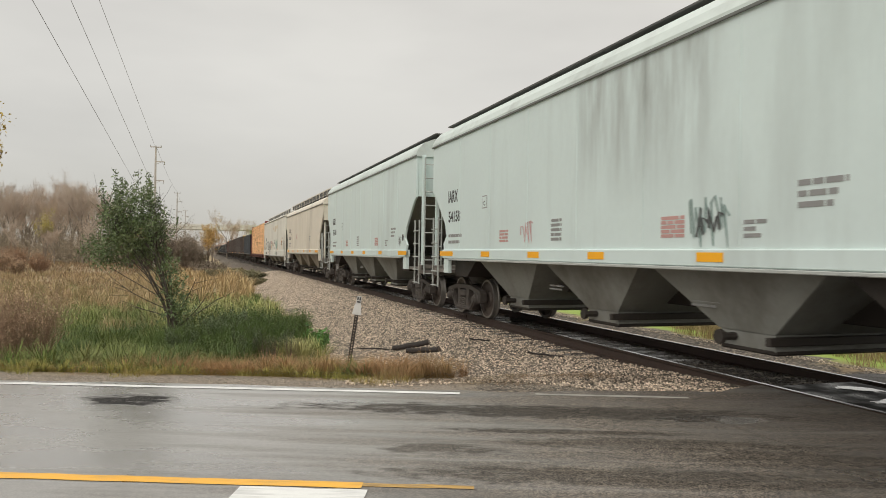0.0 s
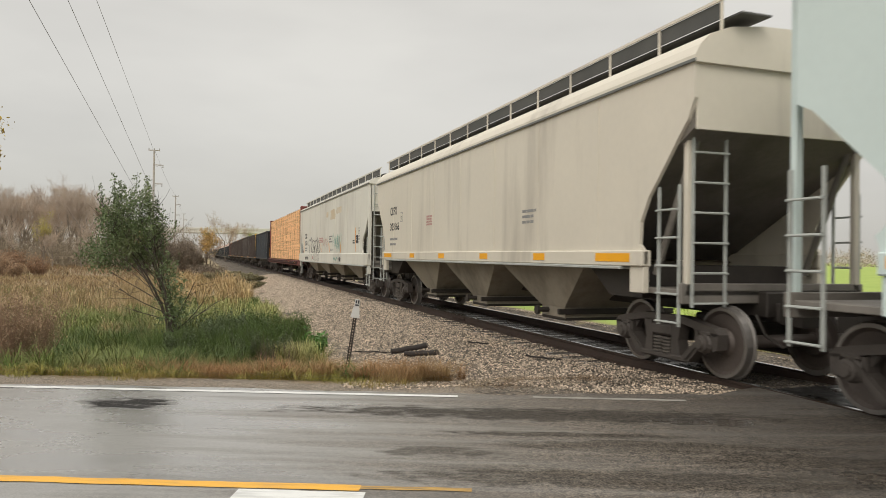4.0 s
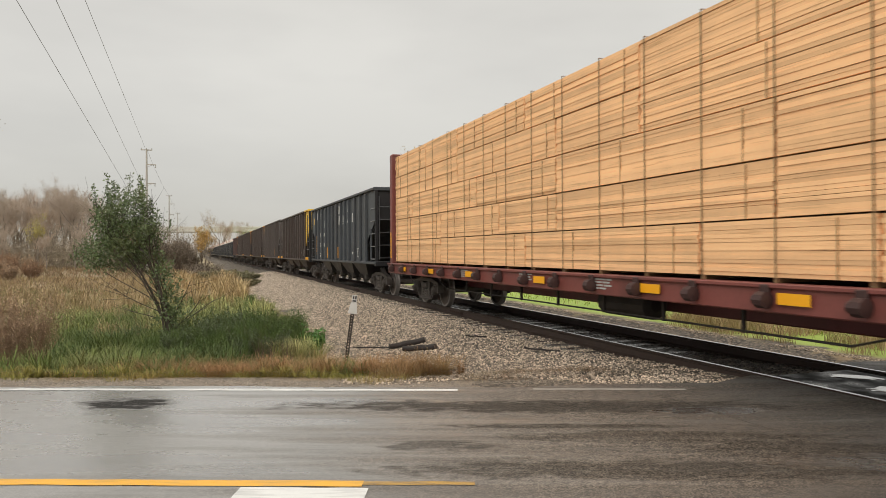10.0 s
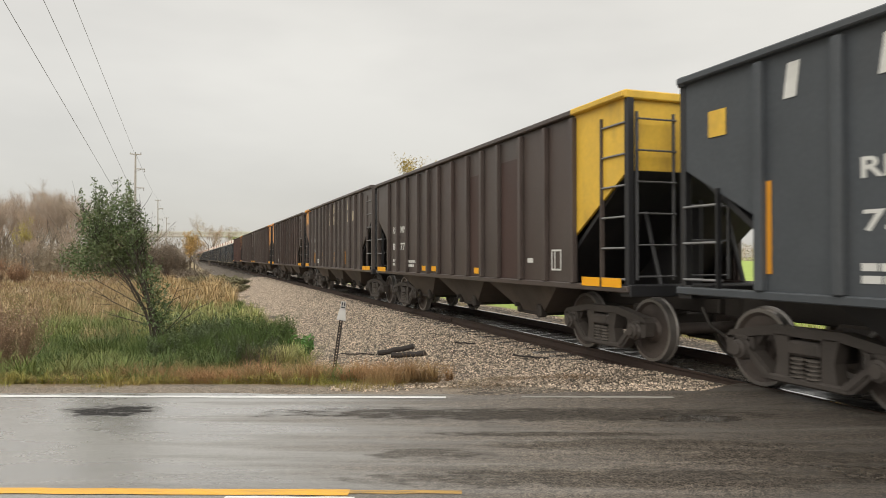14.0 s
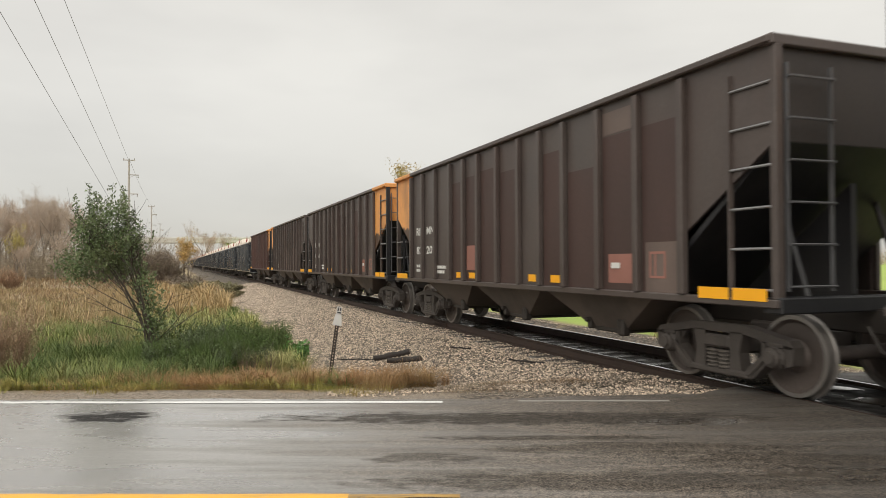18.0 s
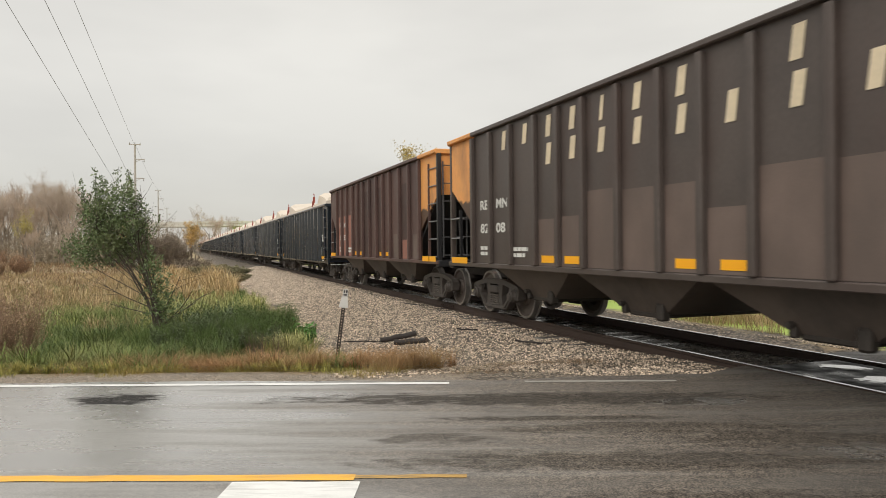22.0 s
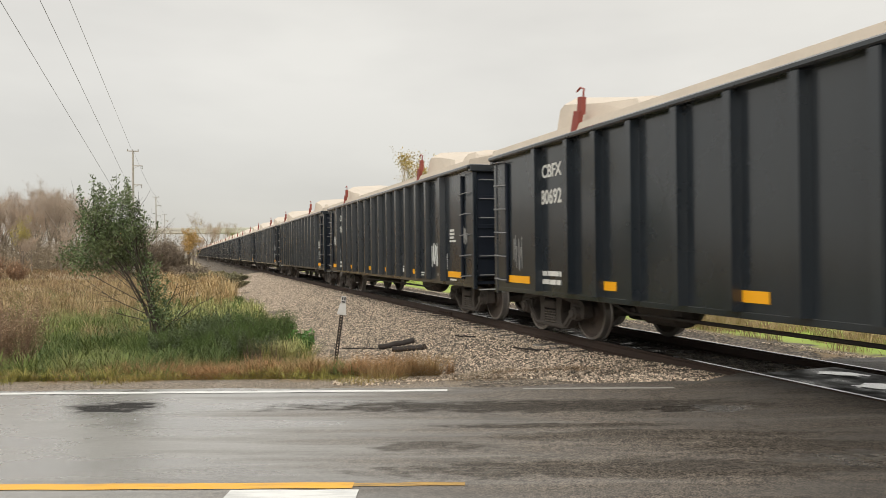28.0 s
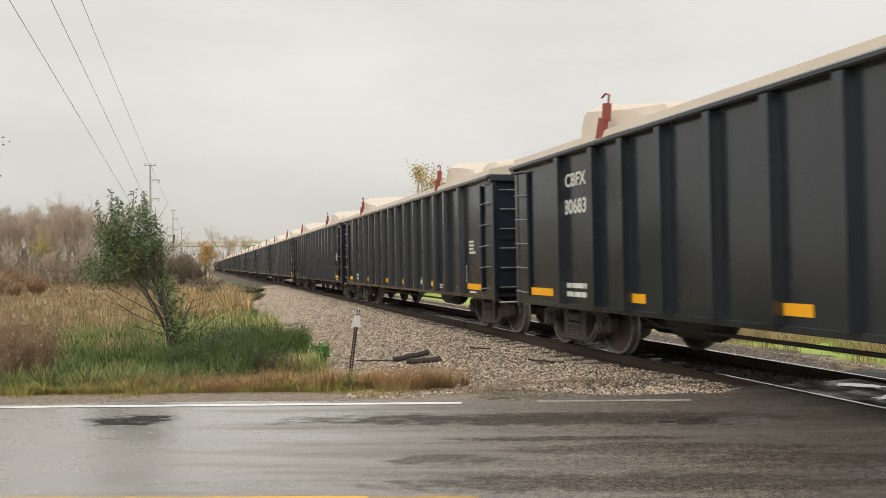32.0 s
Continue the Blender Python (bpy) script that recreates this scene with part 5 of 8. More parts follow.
def gondola(u, half=7.75):
    car = new_car("covered_gondola_car", "blue-black ribbed gondola car under a beige fabric cover", "freight car", u, "cars of the freight train")
    h, z0, z1 = half, 0.80, 3.23
    for q in (1, -1):
        part("side_sheet", Shape().box(-h, h, q * 1.48, q * 1.52, z0, z1), GONDOLA, car)
        for x in (-5.97, -4.95, -4.15, -3.22, -2.32, -1.36, -0.43, 0.43, 1.34, 2.24, 3.18, 4.05, 4.85, 5.93):
            rib = Shape()
            rib.add([(x + a, q * b, z) for z in (z0 + 0.02, z1 - 0.01) for a, b in ((-0.085, 1.52), (-0.058, 1.65), (0.058, 1.65), (0.085, 1.52))], [(0, 1, 5, 4), (1, 2, 6, 5), (2, 3, 7, 6), (3, 0, 4, 7), (0, 3, 2, 1), (4, 5, 6, 7)])
            part("side_rib", rib, GONDOLA, car)
        part("top_chord", Shape().box(-h - 0.04, h + 0.04, q * 1.46, q * 1.66, z1 + 0.0, z1 + 0.08, 0.02), GONDOLA, car)
        part("side_sill", Shape().box(-h, h, q * 1.46, q * 1.524, z0 - 0.06, z0 + 0.02, 0.008), GONDOLA, car)
    for e in (1, -1):
        part("end_sheet", Shape().box(e * h, e * (h - 0.05), -1.5, 1.5, z0, z1, 0.01), GONDOLA_SHADED, car)
        for k in range(3):
            z = 1.35 + 0.62 * k
            part("end_rib", Shape().box(e * h, e * (h + 0.02), -1.42, 1.42, z, z + 0.09, 0.01), GONDOLA_SHADED, car)
        part("end_step", Shape().box(e * (h - 0.02), e * (h + 0.34), -1.45, 0.55, z0 - 0.02, z0 + 0.03, 0.008), LADDER_LIGHT, car, "pale steel end step")
        part("uncoupling_rod", Shape().tube([(e * (h + 0.12), 1.45, z0 - 0.10), (e * (h + 0.14), 0.9, z0 - 0.10), (e * (h + 0.30), 0.2, z0 - 0.02)], 0.014, 6), LADDER_LIGHT, car)
        part("end_grab_iron", Shape().tube([(e * h, 0.62, 2.42), (e * (h + 0.09), 0.62, 2.42), (e * (h + 0.09), -0.35, 2.42), (e * h, -0.35, 2.42)], 0.013, 6), LADDER_LIGHT, car)
        for p in (1, -1):
            part("corner_post", Shape().box(e * (h - 0.08), e * (h + 0.04), p * 1.44, p * 1.54, z0 - 0.1, z1, 0.015), GONDOLA, car)
            part("ladder_channel", Shape().box(e * (h - 0.60), e * (h - 0.53), p * 1.525, p * 1.575, z0 + 0.1, z1 - 0.1, 0.01), GONDOLA_SHADED, car)
            for k in range(6):
                z = z0 + 0.16 + 0.44 * k
                part("rung", Shape().tube([(e * (h - 0.56), p * 1.57, z), (e * (h - 0.54), p * 1.62, z), (e * (h - 0.14), p * 1.62, z + 0.02), (e * (h - 0.12), p * 1.53, z + 0.02)], 0.012, 6), LADDER_RUNG, car)
        part("end_chord", Shape().box(e * (h - 0.06), e * (h + 0.09), -1.6, 1.6, z1 - 0.06, z1 + 0.09, 0.015), GONDOLA, car)
        for k in range(6):
            z = z0 + 0.2 + 0.40 * k
            part("end_rung", Shape().tube([(e * h, 1.38, z), (e * (h + 0.08), 1.38, z), (e * (h + 0.08), 0.92, z), (e * h, 0.92, z)], 0.012, 6), LADDER_RUNG, car)
        add_truck(car, e * (h - 1.38), u)
    part("floor", Shape().box(-h, h, -1.5, 1.5, 0.86, 0.98, 0.01), STEEL_DARK, car)
    # the cover: a low fabric ridge with raised rolls at the ends
    prof = [(-1.60, z1 + 0.08), (-1.57, z1 + 0.20), (-1.0, z1 + 0.32), (0, z1 + 0.36), (1.0, z1 + 0.32), (1.57, z1 + 0.20), (1.60, z1 + 0.08)]
    part("fabric_cover", Shape().cross(prof, -h + 0.02, h - 0.02), CANVAS, car, "beige fabric cover")
    for stations in (((5.66, 0.05), (5.58, 0.62), (5.45, 0.70), (5.0, 0.60), (4.4, 0.46), (3.45, 0.30), (3.2, 0.10)),
                     ((-4.30, 0.05), (-4.36, 0.62), (-4.5, 0.68), (-5.2, 0.56), (-5.8, 0.42), (-6.15, 0.32), (-6.4, 0.10)),
                     ((-6.55, 0.10), (-6.75, 0.30), (-7.0, 0.37), (-7.4, 0.34), (-7.6, 0.22), (-7.68, 0.06))):
        sh, n = Shape(), 7
        v = [(x, y, z1 + 0.18 + (up - 0.05) * k) for x, up in stations for y, k in ((-1.38, 0.0), (-1.30, 0.75), (-1.05, 0.96), (0.0, 1.08), (1.05, 0.96), (1.30, 0.75), (1.38, 0.0))]
        f = [(i * n + j, i * n + j + 1, (i + 1) * n + j + 1, (i + 1) * n + j) for i in range(len(stations) - 1) for j in range(n - 1)]
        f += [tuple(range(n)), tuple(range((len(stations) - 1) * n, len(stations) * n))]
        part("cover_roll", sh.add(v, f), CANVAS, car, "rolled-up beige fabric")
    hump = Shape().turned([(-7.62, 0.05), (-7.55, 0.3), (-7.2, 0.42), (-6.9, 0.34), (-6.75, 0.05)], "x", 16, (0, -0.6, z1 + 0.30))
    part("cover_bundle", hump, CANVAS, car, "gathered beige fabric", smooth=True)
    part("cover_bow", Shape().tube([(-7.45, 0.3, z1 + 0.40), (-7.43, 0.3, z1 + 0.56), (-7.15, 0.3, z1 + 0.57), (-7.13, 0.3, z1 + 0.45)], 0.010, 5), STEEL_DARK, car)
    for x in (4.6, -4.3):
        hook = Shape().side([(x + 0.16, z1 + 0.05), (x - 0.02, z1 + 0.05), (x - 0.12, z1 + 0.36), (x + 0.04, z1 + 0.40)], 1.52, 1.60)
        hook.side([(x + 0.0, z1 + 0.34), (x - 0.12, z1 + 0.32), (x - 0.15, z1 + 0.58), (x - 0.03, z1 + 0.60)], 1.49, 1.57)
        hook.tube([(x - 0.12, 1.53, z1 + 0.56), (x - 0.15, 1.53, z1 + 0.70), (x - 0.05, 1.53, z1 + 0.74), (x + 0.05, 1.53, z1 + 0.70)], 0.016, 6)
        part("cover_hook", hook, HOOK, car, "red ratchet hook")
    part("centre_sill", Shape().box(-h - 0.3, h + 0.3, -0.25, 0.25, 0.62, 0.92, 0.02), STEEL_DARK, car)
    rod = Shape().tube([(-h + 3.2, 1.15, 0.76), (-h + 3.9, 1.15, 0.58), (h - 3.9, 1.15, 0.58), (h - 3.2, 1.15, 0.76)], 0.025, 6)
    part("brake_rod", rod, STEEL_DARK, car)
    for x in (-3.65, 3.30):
        part("air_tank", Shape().turned([(x - 0.56, 0.10), (x - 0.50, 0.20), (x - 0.36, 0.26), (x + 0.36, 0.26), (x + 0.50, 0.20), (x + 0.56, 0.10)], "x", 16, (0, 0.92, 0.70)), STEEL_DARK, car)
    add_couplers(car, h, h + 0.62, 0.86)
    for x in (-6.65, -3.77, -0.97, 1.1, 3.88, 6.75):
        reflector(car, x, 0.985, 0.85 if abs(x) > 6 else 0.44, 0.13, 1.526)
    return car


GREEN_CUT = [(0.0, 1.45), (0.0, 1.62), (-0.05, 1.75), (0.18, 1.95), (0.05, 2.25), (-0.75, 3.0), (-0.95, 3.1), (-0.95, 4.29)]
ROUND_CUT = [(0.0, 1.45), (0.0, 1.62), (0.12, 1.72), (0.10, 2.02), (-0.08, 2.35), (-0.48, 2.80), (-0.69, 3.05), (-0.88, 3.25), (-1.0, 3.50), (-1.0, 4.05)]
LONG_FRONT = [(0.0, 1.40), (0.0, 1.58), (1.02, 1.62), (1.10, 1.78), (1.05, 2.05), (0.80, 2.28), (0.62, 2.38), (0.14, 2.92), (0.08, 3.05), (0.08, 4.2)]
LONG_CUT = [(0.0, 1.40), (0.0, 1.58), (1.55, 1.62), (1.52, 1.75), (0.22, 2.93), (0.08, 3.05), (0.08, 4.2)]
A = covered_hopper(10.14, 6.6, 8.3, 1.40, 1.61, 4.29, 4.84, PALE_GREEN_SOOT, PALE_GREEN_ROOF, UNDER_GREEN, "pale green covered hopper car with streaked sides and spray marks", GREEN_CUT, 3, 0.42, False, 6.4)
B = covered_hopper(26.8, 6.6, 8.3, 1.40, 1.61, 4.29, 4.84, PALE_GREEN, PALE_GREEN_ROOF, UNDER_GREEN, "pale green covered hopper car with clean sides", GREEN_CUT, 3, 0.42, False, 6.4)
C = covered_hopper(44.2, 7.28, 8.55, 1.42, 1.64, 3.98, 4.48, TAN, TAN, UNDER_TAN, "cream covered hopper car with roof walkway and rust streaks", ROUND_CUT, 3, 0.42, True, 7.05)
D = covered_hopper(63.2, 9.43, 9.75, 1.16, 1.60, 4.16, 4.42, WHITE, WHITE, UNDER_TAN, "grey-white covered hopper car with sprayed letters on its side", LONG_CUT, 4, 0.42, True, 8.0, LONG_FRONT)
E = lumber_car(83.88, 10.52)
F = coal_hopper(102.93, 6.85, 1.14, 3.58, CHARCOAL, BLACK_PAINT, "charcoal open hopper car with pale block shapes", 4, spread_x=5.62, end_paint=BLACK_PAINT)
G = coal_hopper(117.65, 6.65, 1.10, 3.70, BROWN, BLACK_PAINT, "brown-black open hopper car with a yellow front end", 3, end_front=YELLOW_END)
H = coal_hopper(131.8, 6.65, 1.10, 3.76, BROWN_GREY, BLACK_PAINT, "brown-black open hopper car with an orange back end", 3, end_back=ORANGE_BURNT)
I = coal_hopper(146.45, 6.65, 1.10, 3.74, BROWN, BLACK_PAINT, "dark brown open hopper car with an orange back end", 3, end_back=ORANGE_WORN)
J = coal_hopper(160.9, 6.65, 1.10, 3.74, BROWN, BLACK_PAINT, "dark brown open hopper car with an orange front end", 3, end_front=ORANGE_WORN)
K = coal_hopper(175.3, 6.65, 1.10, 3.74, BROWN, BLACK_PAINT, "brown open hopper car with pale marks and orange end", 3, end_back=ORANGE_WORN)
L = coal_hopper(189.55, 6.6, 1.10, 3.70, MAROON, BLACK_PAINT, "faded maroon open hopper car with repainted panels and orange end", 3, end_front=ORANGE_WORN)
FIRST_GONDOLA, PITCH, GONDOLAS = 204.95, 16.66, 24
M = gondola(FIRST_GONDOLA)


def more_gondolas():
    """The rest of the train: gondolas like the first one."""
    wheels = [w for w in WHEELS if w[0].parent.parent == M]
    made = [M]
    for i in range(1, GONDOLAS):
        u = FIRST_GONDOLA + PITCH * i + (0.28 if i > 2 else 0.0)
        car = copy_thing(M, track_pose(u))
        CARS.append((car, u))
        made.append(car)
        if i < 6:
            for truck in [o for o in car.children if o.name.startswith("truck")]:
                for w in [o for o in truck.children if o.name.startswith("wheelset")]:
                    dx = w.matrix_basis.translation.x
                    WHEELS.append((w, u + truck.matrix_basis.translation.x + dx, dx))
    return made


# ---- paint, lettering and marks on the cars ----
SIDE = 1.556


def strokes(car, material, x, z, w, h, seed, n=7, r=0.022, y=SIDE + 0.004, name="spray_tag"):
    """Loose sprayed strokes that fill a box w wide and h high; x and z: its lower corner as one reads it."""
    rng = random.Random(seed)
    pts = []
    for i in range(n):
        k = x - w * (i + 0.5) / n
        pts += [(k + rng.uniform(-0.4, 0.4) * w / n, z + h * rng.uniform(0.0, 0.35)), (k + rng.uniform(-0.5, 0.5) * w / n, z + h * rng.uniform(0.6, 1.0)), (k - rng.uniform(0.1, 0.6) * w / n, z + h * rng.uniform(0.4, 0.95))]
    return blob(pts, car, material, y, name, r)


def block_letter(car, x, z, w, h, material, kind, y):
    """A painted letter of the company's name as a plain slanted shape."""
    sh, s = Shape(), 0.16 * h

    def slab(a0, b0, a1, b1):
        sh.side([(x - a0 - s * b0, z + b0 * h), (x - a1 - s * b0, z + b0 * h), (x - a1 - s * b1, z + b1 * h), (x - a0 - s * b1, z + b1 * h)], y, y + 0.003)

    slab(w * (0.36 if kind == 0 else 0.2), 0.0, w * (0.64 if kind == 0 else 0.72), 1.0)
    return part("painted_letter", sh, material, car)


# pale green cars
for car, dx, number in ((A, 0.0, "54158"), (B, -0.25, "54160")):
    lettering("IARX", 0.40, car, BLACK_TXT, 6.32 + dx, 2.75, SIDE, 0.68)
    lettering(number, 0.36, car, BLACK_TXT, 6.28 + dx, 2.28, SIDE, 0.82)
    bars((0.95, 0.8), car, GREY_TXT, 6.25 + dx, 1.98, SIDE, 0.07, 0.08, seed=1)
    part("stencil_box", Shape().box(3.8 + dx, 4.06 + dx, SIDE, SIDE + 0.003, 2.49, 2.76), GREY_TXT, car)
    part("stencil_face", Shape().box(3.82 + dx, 4.04 + dx, SIDE + 0.003, SIDE + 0.006, 2.51, 2.74), PALE_GREEN, car)
    lettering("C", 0.14, car, BLACK_TXT, 3.98 + dx, 2.55, SIDE + 0.007)
    bars((0.5, 0.5, 0.5, 0.5, 0.5), car, RED_TXT, -2.25 + dx, 2.03, SIDE, 0.045, 0.012, seed=2)
    bars((0.36, 0.2, 0.28), car, GREY_TXT, -3.75 + dx, 1.93, SIDE, 0.045, 0.03, seed=3)
    bars((0.62, 0.5, 0.45), car, GREY_TXT, -4.5 + dx, 2.30, SIDE, 0.06, 0.05, seed=4)
    bars((0.4, 0.4, 0.4, 0.4, 0.4), car, GREY_TXT, 0.85 + dx, 2.13, SIDE, 0.05, 0.03, seed=5)
    bars((0.45, 0.45, 0.45, 0.45), car, RED_TXT, 3.1 + dx, 2.0, SIDE, 0.045, 0.02, seed=6)
    for x in (6.28, 3.75, 1.45, -0.7, -3.25, -6.05):
        reflector(car, x + dx, 1.515, 0.94 if abs(x) > 6 else 0.46, 0.11, 1.602)
    for x in (-2.4, 1.6):
        bars((0.55, 0.5), car, GREY_TXT, x, 0.98, 1.18, 0.03, 0.03, seed=9)
strokes(A, GREY_TAG, -2.78, 1.62, 0.75, 0.72, 21, 7, 0.012)
strokes(A, BLACK_TAG, -2.95, 1.74, 0.5, 0.36, 22, 5, 0.016, SIDE + 0.012)
strokes(A, PINK_TAG, 2.1, 1.72, 0.55, 0.5, 23, 4, 0.012)
strokes(B, GREY_TXT, -5.72, 1.68, 0.25, 0.34, 24, 6, 0.006)
part("round_emblem", Shape().turned([(SIDE, 0.10), (SIDE + 0.004, 0.10)], "y", 20, (-6.2, 0, 1.98)), BLACK_TAG, B)
# cream car
lettering("CBFX", 0.34, C, BLACK_TXT, 6.48, 2.80, SIDE, 0.82)
lettering("308166", 0.32, C, BLACK_TXT, 6.48, 2.32, SIDE, 1.08)
bars((0.9, 0.72), C, GREY_TXT, 6.45, 2.08, SIDE, 0.07, 0.09, seed=11)
part("stencil_box", Shape().box(5.0, 5.24, SIDE, SIDE + 0.003, 2.55, 2.83), GREY_TXT, C)
part("stencil_face", Shape().box(5.02, 5.22, SIDE + 0.003, SIDE + 0.006, 2.57, 2.81), TAN, C)
lettering("C", 0.13, C, BLACK_TXT, 5.16, 2.62, SIDE + 0.007)
for x, w in ((6.55, 0.9), (3.8, 0.43), (1.2, 0.43), (-1.6, 0.43), (-4.2, 0.43), (-6.55, 0.9)):
    reflector(C, x, 1.54, w, 0.12, 1.602)
bars((0.5, 0.5, 0.5, 0.5), C, RED_TXT, 2.6, 2.6, SIDE, 0.05, 0.02, seed=12)
bars((0.6, 0.5, 0.5), C, GREY_TXT, -3.4, 2.4, SIDE, 0.05, 0.05, seed=13)
# grey-white car
lettering("CCBX", 0.38, D, BLACK_TXT, 7.30, 2.45, SIDE, 0.86)
lettering("72178", 0.34, D, BLACK_TXT, 7.22, 2.06, SIDE, 0.86)
bars((0.9, 0.7), D, GREY_TXT, 7.2, 1.93, SIDE, 0.07, 0.06, seed=14)
SPRAYED = (((5.70, 2.03), (5.72, 2.35), (4.72, 2.33), (4.75, 2.05), (4.86, 2.05), (4.45, 1.56)), ((5.70, 2.03), (5.48, 2.03), (5.30, 1.56)),
           ((4.82, 2.36), (4.80, 2.44), (4.50, 2.36), (4.24, 2.20), (4.05, 2.02), (4.02, 1.80), (4.15, 1.62)), ((4.55, 2.02), (4.40, 1.70), (4.22, 1.66)))
MORE_SPRAYED = (((4.24, 2.22), (3.85, 2.30), (3.50, 2.22), (3.35, 2.05), (3.62, 1.58)), ((3.95, 2.08), (3.55, 1.62)), ((3.45, 2.02), (3.85, 1.60)),
           ((3.32, 2.10), (3.28, 2.24), (2.95, 2.30), (2.58, 2.18), (2.50, 1.98), (2.70, 1.58)), ((3.15, 2.02), (2.80, 1.60)), ((2.62, 1.98), (3.02, 1.58)),
           ((2.60, 2.22), (2.62, 2.40), (2.20, 2.22), (1.82, 2.02), (1.60, 1.84), (1.72, 1.76), (1.86, 1.60)), ((2.42, 2.05), (2.30, 1.56)), ((2.10, 1.95), (1.98, 1.68), (2.14, 1.62)))
for line in SPRAYED + MORE_SPRAYED:
    blob(line, D, BLACK_TAG, SIDE + 0.003, "sprayed_letter", 0.026)
for x, z in ((5.30, 1.22), (4.36, 1.20), (3.60, 1.24), (3.04, 1.22), (2.68, 1.20), (2.28, 1.22), (1.88, 1.20)):
    blob([(x - 0.02, 1.58), (x, z)], D, BLACK_TAG, 1.603, "paint_run", 0.014)
bars((0.24, 0.24, 0.22), D, GREY_TXT, 4.98, 2.48, SIDE + 0.008, 0.05, 0.035, seed=19)
part("red_placard", Shape().box(4.0, 3.7, 1.602, 1.605, 1.30, 1.44), RED_TXT, D)
strokes(D, BLACK_TAG, 6.9, 1.22, 1.3, 0.22, 41, 9, 0.016, 1.603)
bars((1.15, 1.1, 1.15), D, RED_TXT, 1.95, 2.38, SIDE, 0.06, 0.03, seed=15)
bars((1.2, 0.6, 1.2), D, GREY_TXT, -1.0, 2.42, SIDE, 0.07, 0.05, seed=16)
blob([(-0.93, 2.12), (-1.2, 1.65)], D, STRIPE_OR, SIDE + 0.003, "orange_streak", 0.05)
blob([(1.4, 2.1), (1.25, 1.65)], D, STRIPE_OR, SIDE + 0.003, "orange_streak", 0.04)
blob([(-3.86, 2.12), (-4.05, 1.62)], D, STRIPE_OR, SIDE + 0.003, "orange_streak", 0.055)
blob([(7.78, 2.55), (7.55, 1.65)], D, STRIPE_OR, SIDE + 0.003, "orange_streak", 0.055)
strokes(D, GREEN_TAG, -2.3, 1.68, 1.5, 0.75, 25, 6, 0.05)
strokes(D, FADED_PINK_TAG, 0.85, 1.92, 1.5, 0.42, 26, 7, 0.022)
strokes(D, PALE_GREEN_TAG, -1.9, 1.72, 2.3, 0.9, 27, 5, 0.07, SIDE + 0.0025)
blob([(-2.4, 1.32), (-2.7, 1.42), (-3.0, 1.28), (-3.3, 1.42), (-3.55, 1.36)], D, GREEN_TAG, 1.603, "sill_scribble", 0.04)
strokes(D, BLACK_TAG, -3.8, 1.25, 0.45, 0.2, 28, 4, 0.05, 1.603)
for i, (x, w, z, h) in enumerate(((-0.1, 0.6, 3.32, 0.26), (-1.25, 1.4, 3.14, 0.48), (-2.8, 1.3, 3.35, 0.3))):
    sh, rng = Shape(), random.Random(30 + i)
    ring = [(x - w * (0.5 - 0.5 * math.copysign(abs(math.cos(a)) ** 0.35, math.cos(a)) * rng.uniform(0.88, 1.04)), z + h * (0.5 + 0.5 * math.copysign(abs(math.sin(a)) ** 0.35, math.sin(a)) * rng.uniform(0.85, 1.08))) for a in [2 * math.pi * (k + 0.5) / 28 for k in range(28)]]
    part("paint_patch", sh.side(ring, SIDE, SIDE + 0.002), TAN_PATCH, D, "tan paint patch")
for x in (-1.5, -1.8, -2.1):
    part("round_stencil", Shape().turned([(SIDE, 0.07), (SIDE + 0.003, 0.07)], "y", 16, (x, 0, 1.76)), GREY_TXT, D)
bars((0.36, 0.42), D, BLACK_TXT, -6.60, 2.13, SIDE, 0.05, 0.04, seed=17)
bars((0.20, 0.24, 0.18, 0.22, 0.24, 0.16), D, GREY_TXT, -7.70, 2.60, SIDE, 0.06, 0.045, seed=20)
part("placard_frame", Shape().box(-7.66, -7.16, SIDE, SIDE + 0.002, 1.96, 2.34), WHITE_TXT, D)
part("black_placard", Shape().box(-7.62, -7.2, SIDE + 0.002, SIDE + 0.004, 2.0, 2.3), BLACK_TXT, D)
bars((0.12, 0.14), D, WHITE_TXT, -7.27, 2.22, SIDE + 0.005, 0.04, 0.03, seed=18)
blob([(-7.08, 2.60), (-7.25, 1.65)], D, STRIPE_OR, SIDE + 0.003, "orange_streak", 0.045)

# company names in plain slanted shapes, reporting marks, stripes and panels on the open hoppers
HOP = 1.546


def company_name(car, xs_top, xs_low, z_top, z_low, material, w=0.30, h=0.35):
    kinds_top, kinds_low = (1, 2, 1, 1, 0, 1, 2, 2), (1, 1, 1, 3, 1, 2, 1, 1)
    for x, k in zip(xs_top, kinds_top):
        block_letter(car, x, z_top, w, h, material, k, HOP)
    for x, k in zip(xs_low, kinds_low):
        block_letter(car, x, z_low, w, h, material, k, HOP)


def report(car, x, number, z=2.20, gap=0.76, split=2):
    lettering("RB", 0.26, car, WHITE_TXT, x + 0.07, z, HOP, 0.42)
    lettering("MN", 0.26, car, WHITE_TXT, x - gap, z, HOP, 0.52)
    lettering(number[:split], 0.26, car, WHITE_TXT, x + 0.04, z - 0.47, HOP, 0.40)
    lettering(number[split:], 0.26, car, WHITE_TXT, x - gap, z - 0.47, HOP, 0.42)
    bars((0.45, 0.45), car, WHITE_TXT, x + 0.05, 1.46, HOP, 0.07, 0.04, seed=3)
    bars((0.62, 0.5), car, WHITE_TXT, x - 1.5, 1.44, HOP, 0.07, 0.04, seed=4)


